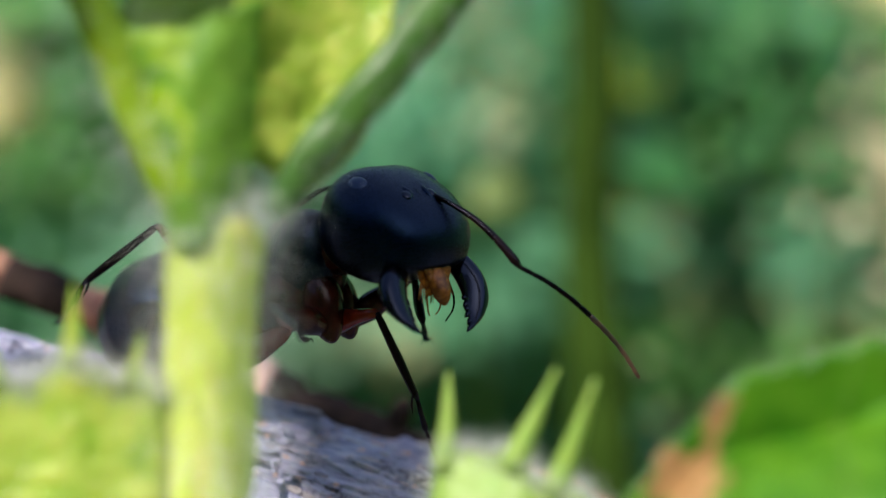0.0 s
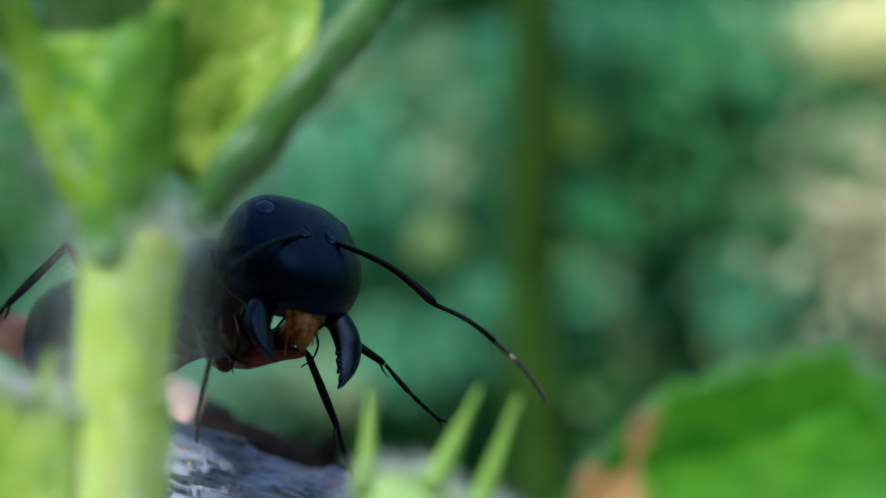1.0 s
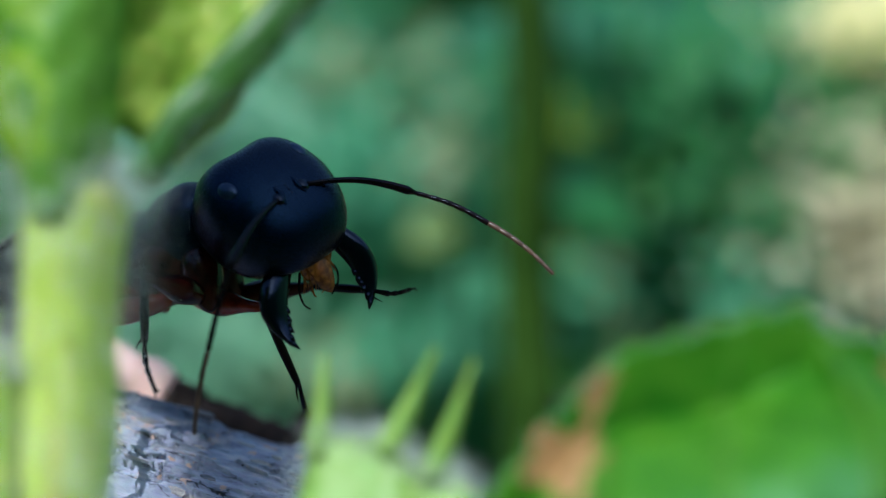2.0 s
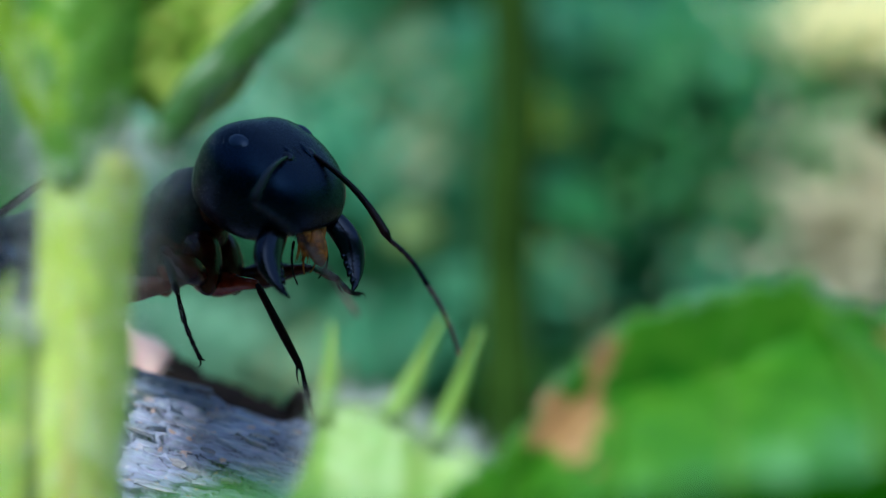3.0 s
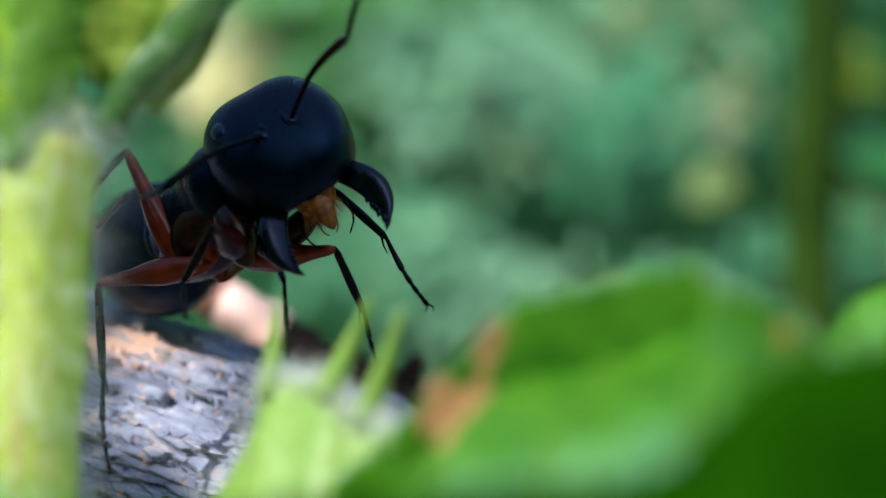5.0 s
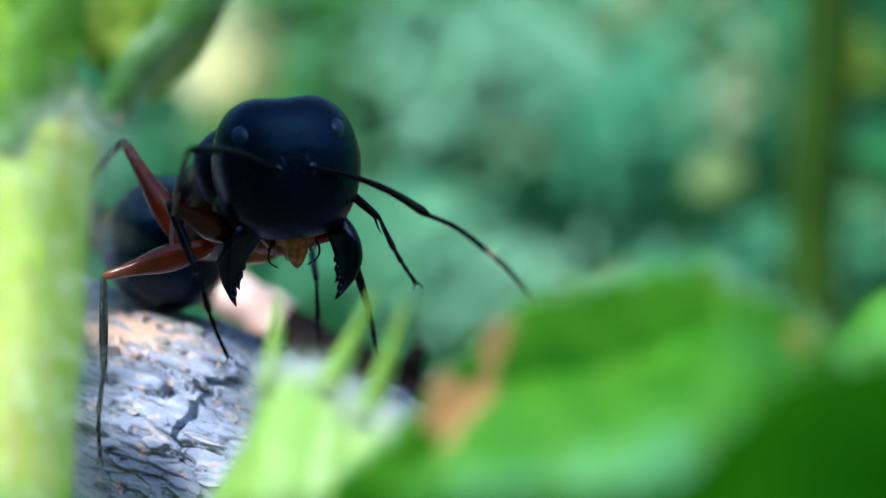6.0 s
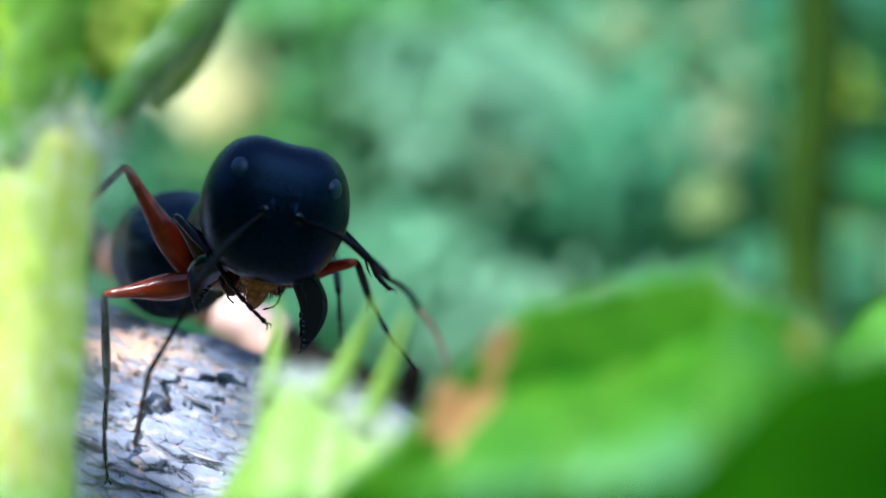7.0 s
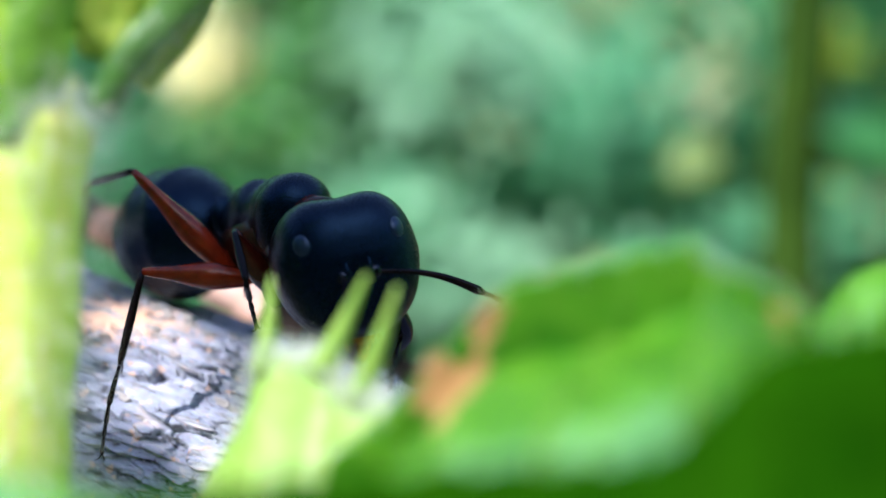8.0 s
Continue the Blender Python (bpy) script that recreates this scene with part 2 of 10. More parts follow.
def ball(shape, seg=32, rings=20):
    """A sphere whose unit points are moved by shape(x, y, z) -> millimetres."""
    bm = bmesh.new()
    bmesh.ops.create_uvsphere(bm, u_segments=seg, v_segments=rings, radius=1)
    for v in bm.verts:
        v.co = Vector(shape(*v.co)) * MM
    bmesh.ops.recalc_face_normals(bm, faces=bm.faces)
    return bm


def limb(length, r0, r1, swell=0.0, where=0.4, sides=12, bow=0.0, n=12):
    """A limb segment from the origin along z."""
    pts = [Vector((0, bow * math.sin(math.pi * i / n), length * i / n)) for i in range(n + 1)]
    rad = []
    for i in range(n + 1):
        u = i / n
        r = r0 + (r1 - r0) * u + swell * math.exp(-((u - where) / 0.28) ** 2)
        rad.append(r * (0.62 if i in (0, n) else 1))
    return tube(bmesh.new(), pts, rad, sides)


def sheet(rows, thick=0.0):
    """A skin over a grid of points (millimetres)."""
    bm = bmesh.new()
    g = [[bm.verts.new(q * MM) for q in r] for r in rows]
    for a, b in zip(g, g[1:]):
        for k in range(len(a) - 1):
            bm.faces.new((a[k], a[k + 1], b[k + 1], b[k]))
    if thick:
        low = [[bm.verts.new((q + Vector((0, 0, -thick))) * MM) for q in r] for r in rows]
        for a, b in zip(low, low[1:]):
            for k in range(len(a) - 1):
                bm.faces.new((b[k], b[k + 1], a[k + 1], a[k]))
        for k in range(len(g[0]) - 1):
            bm.faces.new((low[0][k], low[0][k + 1], g[0][k + 1], g[0][k]))
            bm.faces.new((g[-1][k], g[-1][k + 1], low[-1][k + 1], low[-1][k]))
        for k in range(len(g) - 1):
            bm.faces.new((g[k][0], g[k + 1][0], low[k + 1][0], low[k][0]))
            bm.faces.new((low[k][-1], low[k + 1][-1], g[k + 1][-1], g[k][-1]))
    return bm


# ---- ground and distance ----
M_GROUND = surface("leaf_litter_ground", [(0.3, (0.03, 0.035, 0.015)), (0.5, (0.09, 0.09, 0.04)), (0.7, (0.22, 0.17, 0.10))], 30, rough=0.9, bump=3, fine=4)
bm = bmesh.new()
edges = [-400, -20, -2, -0.6, -0.3, -0.1, 0.1, 0.3, 0.6, 2, 20, 400]
grid = [[bm.verts.new((x, y, -0.075 + 0.008 * noise.noise(Vector((x * 7, y * 7, 0))))) for x in edges] for y in edges]
for a, b in zip(grid, grid[1:]):
    for k in range(len(a) - 1):
        bm.faces.new((a[k], a[k + 1], b[k + 1], b[k]))
tagged(part("ground", bm, M_GROUND), "shaded forest soil with moss and leaf litter", "ground", kind="structure")

M_HEDGE = surface("far_foliage", [(0.30, (0.05, 0.16, 0.07)), (0.45, (0.07, 0.23, 0.10)), (0.58, (0.10, 0.29, 0.12)), (0.75, (0.16, 0.36, 0.13))], 60, rough=0.8, fine=14, detail=2)
bm = bmesh.new()
rows = []
# the ring's unseen half behind the camera is added to keep horizon sky out of reflections
for i in range(61):
    a = radians(-180 + 360 * i / 60)
    rows.append([Vector((600 * math.sin(a), 520 * math.cos(a), z)) for z in (-90, 40, 170, 300)])
hedge = tagged(part("backdrop", sheet(rows), M_HEDGE), "dense dark green foliage far out of focus", "foliage", kind="structure")


# ---- background plants ----
def leaf_blade(length, width, fold=0.25, droop=0.3, n=10, teeth=0.0):
    rows = []
    for i in range(n + 1):
        u = i / n
        w = width * 0.5 * math.sin(math.pi * min(1, u ** 0.8)) ** 0.8 + 0.01
        z = -droop * length * u * u
        rows.append([Vector((w * s * (1 + teeth * math.sin(i * 2.6)), length * u, z + fold * w * abs(s))) for s in (-1, -0.6, -0.25, 0, 0.25, 0.6, 1)])
    return sheet(rows, thick=0.15)


def hedge_leaves(name, label, count, box, size, material, seed):
    """Many single leaves at random in a box: x, y, z ranges in millimetres."""
    rnd = random.Random(seed)
    bm = bmesh.new()
    for _ in range(count):
        p = Vector([rnd.uniform(a, b) for a, b in box])
        ln = size * rnd.uniform(0.6, 1.4)
        m = Matrix.Translation(p) @ Euler((rnd.uniform(-0.9, 0.9), rnd.uniform(-0.9, 0.9), rnd.uniform(0, 6.28))).to_matrix().to_4x4()
        g = []
        for i in range(4):
            u = i / 3
            w = ln * 0.28 * math.sin(math.pi * min(1, 0.04 + u ** 0.8)) + 0.2
            g.append([bm.verts.new((m @ Vector((w * s, ln * u, 0.25 * w * abs(s) - 0.25 * ln * u * u))) * MM) for s in (-1, 0, 1)])
        for a, b in zip(g, g[1:]):
            for k in range(2):
                bm.faces.new((a[k], a[k + 1], b[k + 1], b[k]))
    return tagged(part(name, bm, material), label, "foliage", kind="stuff")


def hue(name, a, b, t=0.35):
    return surface(name, [(0.3, a), (0.7, b)], 25, rough=0.5, fine=5, through_light=t, bump=0.5)


G_DEEP = hue("deep_green_leaf", (0.035, 0.17, 0.09), (0.065, 0.26, 0.145))
G_MID = hue("mid_green_leaf", (0.05, 0.21, 0.04), (0.10, 0.30, 0.06))
G_BLUE = hue("bluish_leaf", (0.025, 0.19, 0.13), (0.06, 0.31, 0.22))
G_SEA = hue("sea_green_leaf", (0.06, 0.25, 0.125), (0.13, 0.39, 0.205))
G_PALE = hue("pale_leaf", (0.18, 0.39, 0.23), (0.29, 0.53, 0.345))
G_DUST = hue("dusty_leaf", (0.20, 0.24, 0.11), (0.32, 0.36, 0.18))
G_LUSH = hue("lush_leaf", (0.04, 0.19, 0.05), (0.07, 0.28, 0.08))
G_OLD = hue("fading_leaf", (0.09, 0.16, 0.02), (0.14, 0.22, 0.03))
G_YEL = hue("yellowing_leaf", (0.26, 0.36, 0.03), (0.38, 0.46, 0.05))
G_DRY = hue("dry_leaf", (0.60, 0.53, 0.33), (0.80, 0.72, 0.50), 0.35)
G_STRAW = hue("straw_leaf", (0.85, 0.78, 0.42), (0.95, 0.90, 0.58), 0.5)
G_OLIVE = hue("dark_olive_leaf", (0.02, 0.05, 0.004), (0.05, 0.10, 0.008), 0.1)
G_STALK = surface("brown_green_stalk", [(0.3, (0.012, 0.030, 0.003)), (0.7, (0.030, 0.065, 0.008))], 12, rough=0.7, bump=0.6, specular=0.05)

hedge_leaves("undergrowth", "tangle of dark green leaves out of focus", 19000, ((20, 330), (330, 440), (-80, 150)), 5.2, G_DEEP, 1)
hedge_leaves("undergrowth", "tangle of bluish green leaves out of focus", 6500, ((20, 330), (320, 430), (-80, 150)), 5.2, G_BLUE, 2)
hedge_leaves("undergrowth", "tangle of sea-green leaves out of focus", 25000, ((-300, 40), (320, 440), (-80, 150)), 5.2, G_SEA, 5)
hedge_leaves("undergrowth", "tangle of fresh green leaves out of focus", 11500, ((-300, 330), (330, 430), (-80, 150)), 5.2, G_MID, 7)

stalk = new("stalk_plant")
stalk.location = Vector((9, 250, -75)) * MM
tagged(stalk, "tall brown-green plant stalk with hanging leaves", "plant")
pts = spline([(0, 0, -4), (1, 0, 30), (-1, 2, 75), (0.5, 0, 110), (-2, 0, 150)], 30)
part("stalk", tube(bmesh.new(), pts, [6.2 - 1.4 * i / 30 for i in range(31)], 14, rough=0.1), G_STALK, stalk)


def stalk_leaf(x, y, z, ln, wd, turn, dip, roll, material):
    ob = part("leaf", leaf_blade(ln, wd), material, stalk)
    ob.matrix_basis = at(x, y, z, dip, roll, turn)


stalk_leaf(0, 0, 93, 30, 18, -85, -20, 50, G_LUSH)
stalk_leaf(0, 0, 88, 22, 15, -60, -10, 60, G_MID)
stalk_leaf(0, 0, 128, 26, 16, 80, 5, 30, G_LUSH)


def leaf_clump(label, x, y, z, wide, high, count, material, seed, size=3.4):
    """A loose clump of small leaves round a point, thinning outwards."""
    rnd = random.Random(seed)
    bm = bmesh.new()
    for _ in range(count * 5):
        p = Vector((x + rnd.gauss(0, wide), y + rnd.gauss(0, 10), z + rnd.gauss(0, high)))
        ln = size * rnd.uniform(0.7, 1.3)
        m = Matrix.Translation(p) @ Euler((1.0 + rnd.uniform(-0.6, 0.6), rnd.uniform(-0.5, 0.5), rnd.uniform(-1, 1))).to_matrix().to_4x4()
        g = []
        for i in range(4):
            u = i / 3
            w = ln * 0.32 * math.sin(math.pi * min(1, 0.04 + u ** 0.8)) + 0.2
            g.append([bm.verts.new((m @ Vector((w * s, ln * (u - 0.5), 0.2 * w * abs(s)))) * MM) for s in (-1, 0, 1)])
        for a, b in zip(g, g[1:]):
            for k in range(2):
                bm.faces.new((a[k], a[k + 1], b[k + 1], b[k]))
    return tagged(part("leaf_clump", bm, material), label, "foliage", kind="stuff")


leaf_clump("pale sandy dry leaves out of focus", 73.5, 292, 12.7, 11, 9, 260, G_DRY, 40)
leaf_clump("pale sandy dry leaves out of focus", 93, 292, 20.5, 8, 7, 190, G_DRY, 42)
leaf_clump("lush green leaves out of focus", 42, 288, 41, 15, 8, 300, G_LUSH, 68)
leaf_clump("sandy dry leaves among green out of focus", 62, 300, 22, 6, 5, 60, G_DRY, 41)
leaf_clump("lush green leaves out of focus", 57, 294, 24, 12, 10, 240, G_LUSH, 71)
leaf_clump("fresh green leaves out of focus", 70, 298, 33, 9, 7, 130, G_MID, 72)
leaf_clump("sea-green leaves out of focus", 56, 298, 9, 9, 7, 110, G_SEA, 73)
leaf_clump("olive green leaves out of focus", 52, 300, -24, 17, 6, 170, G_MID, 69)
leaf_clump("dusty olive leaves out of focus", 58, 300, -22, 14, 6, 60, G_DUST, 70)
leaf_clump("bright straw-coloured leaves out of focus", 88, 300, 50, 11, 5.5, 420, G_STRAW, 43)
leaf_clump("fresh green leaves in light out of focus", 34, 300, 19, 7.5, 5.0, 117, G_MID, 44)
leaf_clump("sea-green leaves out of focus", 58, 300, -3, 9, 6, 150, G_SEA, 66)
leaf_clump("fresh green leaves in light out of focus", 49, 300, 15, 6.2, 4.4, 65, G_MID, 45)
leaf_clump("dark green hanging leaves out of focus", 28, 300, 52, 14.9, 3.2, 208, G_DEEP, 46)
leaf_clump("dark bluish leaves out of focus", 54, 300, 36, 6.2, 5.0, 91, G_BLUE, 47)
leaf_clump("dusty pale leaves out of focus", -12, 300, 30, 5.2, 6.2, 14, G_DUST, 48)
leaf_clump("dusty olive leaves out of focus", -33, 300, 47, 4.7, 4.2, 5, G_DUST, 49)
leaf_clump("dusty olive leaves out of focus", -12, 300, 50, 5.2, 4.2, 5, G_DUST, 50)
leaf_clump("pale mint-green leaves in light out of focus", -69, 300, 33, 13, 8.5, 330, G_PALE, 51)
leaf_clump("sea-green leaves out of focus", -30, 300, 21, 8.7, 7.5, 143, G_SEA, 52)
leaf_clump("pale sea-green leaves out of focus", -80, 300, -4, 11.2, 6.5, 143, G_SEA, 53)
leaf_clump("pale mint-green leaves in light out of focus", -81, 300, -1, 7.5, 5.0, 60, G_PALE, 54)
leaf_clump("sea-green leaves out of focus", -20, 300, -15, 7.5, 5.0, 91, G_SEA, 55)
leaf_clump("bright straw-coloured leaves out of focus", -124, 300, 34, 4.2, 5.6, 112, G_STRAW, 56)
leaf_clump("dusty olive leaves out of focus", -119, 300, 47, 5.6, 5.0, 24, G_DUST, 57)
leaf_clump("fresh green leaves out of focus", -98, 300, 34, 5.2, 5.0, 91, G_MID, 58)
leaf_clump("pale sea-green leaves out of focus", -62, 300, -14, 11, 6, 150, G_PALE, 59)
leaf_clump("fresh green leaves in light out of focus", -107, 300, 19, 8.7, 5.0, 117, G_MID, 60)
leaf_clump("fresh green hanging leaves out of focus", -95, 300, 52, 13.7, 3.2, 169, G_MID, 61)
leaf_clump("yellow-green leaves out of focus", 18, 300, 26, 4.2, 7.5, 54, G_YEL, 62)
leaf_clump("pale sea-green leaves out of focus", 15, 300, -1, 8, 6, 130, G_SEA, 67)
leaf_clump("dusty pale leaves out of focus", 23, 300, 5, 4.0, 7.5, 27, G_DUST, 63)
leaf_clump("dusty olive leaves out of focus", -34, 300, -19, 5.6, 3.5, 24, G_DUST, 64)
leaf_clump("dusty olive leaves out of focus", -58, 300, 21, 5.0, 4.4, 15, G_DUST, 65)


def single_leaf(label, x, y, z, ln, wd, turn, dip, roll, material):
    """One leaf that stands out, on a thin stalk from the ground."""
    top = new("background_leaf")
    top.location = Vector((x, y, -75)) * MM
    tagged(top, label, "leaf")
    bl = part("blade", leaf_blade(ln, wd, 0.15, 0.15), material, top)
    bl.matrix_basis = at(0, 0, z + 75, dip, roll, turn)
    pts = spline([(0, 6, -4), (2, 5, (z + 75) * 0.5), (0, 0, z + 75)], 10)
    part("leaf_stalk", tube(bmesh.new(), pts, [0.6] * 11, 8), G_STALK, top)


single_leaf("round yellow-green leaf far behind the log", -15, 262, 9, 11, 10, -90, 10, 62, G_OLD)
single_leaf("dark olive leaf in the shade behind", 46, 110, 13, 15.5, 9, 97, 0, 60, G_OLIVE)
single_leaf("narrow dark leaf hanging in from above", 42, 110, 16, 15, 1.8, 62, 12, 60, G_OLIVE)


# ---- the log that the ant stands on ----
AXIS = Vector((0.961, 0, -0.277))


def log_surface(s, a, r=4.7):
    """A point of the log: s along it from beside the ant, a turned from the top towards the camera."""
    side, top = Vector((0, -1, 0)), Vector((0.277, 0, 0.961))
    return Vector((-8.0, 39.9, -8.55)) + AXIS * s + (top * math.cos(a) + side * math.sin(a)) * r


def bark_height(s, a):
    """Bark that has split into small overlapping plates with raised, broken rims."""
    w = a * 4.7
    p = Vector((s * 0.32, w, 3.0))
    h = 0.24 * noise.noise(p * 0.35) + 0.09 * noise.noise(p * 1.1)
    wob = Vector((noise.noise(Vector((s * 1.1, w * 1.6, 4))), noise.noise(Vector((s * 1.1, w * 1.6, 8))), 0))
    for size, deep, seed in ((1.0, 0.22, 0.0), (0.36, 0.16, 20.0)):
        q = Vector((s * 0.46 / size, w * 1.5 / size, seed)) + wob * 0.35
        d, near = noise.voronoi(q)
        gap = d[1] - d[0]
        worn = smoothstep(-0.25, 0.25, noise.noise(Vector((s * 0.5, w * 0.8, seed + 1))))
        h += worn * deep * (0.9 * noise.cell(near[0] * 7.3) - (0.2 if size > 0.5 else 0.5) * (1 - smoothstep(0.0, 0.14, gap)) + 0.9 * (q.y - near[0].y))
    return h + 0.035 * noise.noise(p * 6)


STEPS = [-60, -45, -32, -22, -16] + [-13 + 24 * i / 620 for i in range(621)] + [13, 17, 24, 36, 50, 66]
TURNS = [-0.7 + 2.5 * i / 320 for i in range(321)] + [1.8 + (2 * math.pi - 2.5) * i / 60 for i in range(1, 60)]
bm = bmesh.new()
grid = [[bm.verts.new(log_surface(s, a, 4.52 + bark_height(s, a if a < math.pi else a - 2 * math.pi)) * MM) for a in TURNS] for s in STEPS]
NA = len(TURNS)
for a, b in zip(grid, grid[1:]):
    for k in range(NA):
        bm.faces.new((a[k], b[k], b[(k + 1) % NA], a[(k + 1) % NA]))
bm.faces.new(grid[0])
bm.faces.new(grid[-1][::-1])
log = tagged(part("log", bm, M_BARK), "weathered pale grey fallen branch with cracked bark", "branch")

M_FLAKE = surface("bark_flake", [(0.3, (0.12, 0.12, 0.15)), (0.55, (0.32, 0.32, 0.40)), (0.75, (0.42, 0.32, 0.29))], 0.35, (0.5, 1, 1), rough=0.75, bump=0.05, per_object=0.35, specular=0.2)
flake_rnd = random.Random(5)
flakes = []
for _ in range(8):
    bm = bmesh.new()
    n = flake_rnd.randrange(6, 9)
    rim = []
    for k in range(n):
        a = 2 * math.pi * k / n
        r = flake_rnd.uniform(0.65, 1.15)
        rim.append((0.5 * r * math.cos(a), 0.24 * r * math.sin(a)))
    lo = [bm.verts.new(Vector((x, y, -0.10)) * MM) for x, y in rim]
    hi = [bm.verts.new(Vector((x * 0.86, y * 0.82, 0.02 + 0.04 * flake_rnd.random())) * MM) for x, y in rim]
    bm.faces.new(hi)
    for k in range(n):
        bm.faces.new((lo[k], lo[(k + 1) % n], hi[(k + 1) % n], hi[k]))
    me = bpy.data.meshes.new("bark_flake")
    bm.to_mesh(me)
    bm.free()
    me.materials.append(M_FLAKE)
    flakes.append(me)
M_CHIP = surface("pale_bark_crust", [(0.3, (0.30, 0.27, 0.29)), (0.7, (0.50, 0.45, 0.46))], 0.2, rough=0.8, bump=0.06, per_object=0.25, specular=0.2)
chips = []
for me in flakes[:4]:
    me = me.copy()
    me.materials[0] = M_CHIP
    chips.append(me)
for k in range(200):
    if k < 110:
        s, a, kind = flake_rnd.uniform(-7, 8), flake_rnd.uniform(-0.25, 1.35), flakes
    elif k < 135:
        s, a, kind = flake_rnd.uniform(-6, 6), flake_rnd.uniform(-0.1, 1.2), chips
    else:
        s, a, kind = flake_rnd.gauss(-4.3, 1.1), flake_rnd.gauss(0.10, 0.12), chips
    n = (log_surface(s, a, 5) - log_surface(s, a, 4)).normalized()
    x = (AXIS + Vector((flake_rnd.gauss(0, 0.15), flake_rnd.gauss(0, 0.15), flake_rnd.gauss(0, 0.15)))).normalized()
    x = (x - n * x.dot(n)).normalized()
    n = (n + x * flake_rnd.gauss(0, 0.10)).normalized()
    y = n.cross(x)
    ob = new("bark_flake", flake_rnd.choice(kind))
    ob.parent = log
    m = Matrix((x, y, n)).transposed().to_4x4()
    m.translation = log_surface(s, a, 4.53 + bark_height(s, a)) * MM
    wide = flake_rnd.uniform(0.35, 0.7) if kind is chips else flake_rnd.uniform(0.5, 1.5)
    ob.matrix_basis = m @ Matrix.Diagonal((wide, wide * flake_rnd.uniform(0.7, 1.3) if kind is chips else flake_rnd.uniform(0.3, 0.75), 0.8, 1))

# ---- the reddish twig behind it ----
pts = spline([(-40, 47, 7.5), (-26, 47, 2.8), (-19, 47.4, 0.1), (-13.2, 47.8, -2.4), (-9.3, 48.4, -4.55), (-7.6, 48.7, -5.3), (-5.9, 49, -6.1), (2, 50, -9.3), (14, 52, -14)], 120)
thick = [0.75 + 0.22 * noise.noise(Vector((i * 0.31, 0, 0))) + 0.22 * math.exp(-((pts[i].x + 11.7) / 0.8) ** 2) for i in range(121)]
twig = new("twig")
twig.location = pts[60] * MM
tagged(twig, "reddish brown twig behind the log, sun dapples painted along it", "twig")
# sun dapples put into the colour: pale lit stretches, dim ones between
cuts = [(-99, -20, "bark", M_TWIG), (-20, -17.6, "dim_stretch", M_TWIGDIM), (-17.6, -16.4, "bark", M_TWIG), (-16.4, -15.5, "sunlit_stretch", M_TWIGLIT), (-15.5, -12.9, "bark", M_TWIG), (-12.9, -10.7, "sunlit_stretch", M_TWIGLIT), (-10.7, -3, "dim_stretch", M_TWIGDIM), (-3, 99, "bark", M_TWIG)]
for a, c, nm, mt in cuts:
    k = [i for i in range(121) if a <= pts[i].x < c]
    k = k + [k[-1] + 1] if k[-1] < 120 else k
    part(nm, tube(bmesh.new(), [pts[i] - pts[60] for i in k], [thick[i] * (1.06 if mt is not M_TWIGLIT else 1.0) for i in k], 20, rough=0.22), mt, twig)
for x, ln in ((-6.2, 1.6), (-14.3, 1.2), (3, 2.2)):
    q = min(pts, key=lambda w: abs(w.x - x)) - pts[60]
    part("bud_stub", tube(bmesh.new(), spline([q, q + Vector((0.3, -0.3, ln * 0.6)), q + Vector((0.7, -0.5, ln))], 6), [0.5, 0.5, 0.45, 0.42, 0.4, 0.36, 0.2], 10, rough=0.2), M_TWIGDIM, twig)


# ---- hairy stem with its leaves ----
def hairs(bm, points, radii, count, length, seed):
    rnd = random.Random(seed)
    for _ in range(count):
        k = rnd.randrange(len(points) - 1)
        u = rnd.random()
        q = points[k].lerp(points[k + 1], u)
        r = radii[k] + (radii[k + 1] - radii[k]) * u
        d = (points[k + 1] - points[k]).normalized()
        o = Vector((rnd.gauss(0, 1), rnd.gauss(0, 1), rnd.gauss(0, 1)))
        o = (o - d * o.dot(d)).normalized()
        tip = (o + d * rnd.uniform(-0.5, 0.4)).normalized() * length * rnd.uniform(0.5, 1.2)
        a = q + o * r * 0.95
        side = tip.cross(d).normalized() * 0.008
        mid = a + tip * 0.55 + d * 0.05
        v = [bm.verts.new(w * MM) for w in (a - side, a + side, mid + side * 0.7, mid - side * 0.7, a + tip)]
        bm.faces.new((v[0], v[1], v[2], v[3]))
        bm.faces.new((v[3], v[2], v[4]))


herb = new("hairy_herb")
herb.location = Vector((-7.4, 26.6, -60)) * MM
tagged(herb, "hairy pale green herb stem forking into leaf stalks", "plant")
HB = Vector((-7.4, 26.6, -60))


def herb_part(name, points, radii, material, hair, seed, flat=1.0, label=""):
    pts = [q - HB for q in points]
    ob = part(name, tube(bmesh.new(), pts, radii, 20, flat, rough=0.08), material, herb, label)
    bm = bmesh.new()
    k = len(pts) - 5 if name == "stem" else len(pts)
    hairs(bm, pts[:k], radii[:k], hair, 1.35, seed)
    tagged(part("hairs", bm, M_HAIR, ob, "fine white hairs", smooth=False), kind="stuff")
    return ob


pts = spline([(-7.6, 26.6, -75), (-7.75, 26.6, -30), (-7.55, 26.5, -8), (-7.3, 26.45, -2), (-7.05, 26.4, 1.6), (-6.65, 26.7, 2.8)], 96)
herb_part("stem", pts, [0.92 + 0.06 * smoothstep(-1, 1.2, q.z) - 0.72 * smoothstep(1.7, 2.8, q.z) for q in pts], M_STEM, 6300, 1)


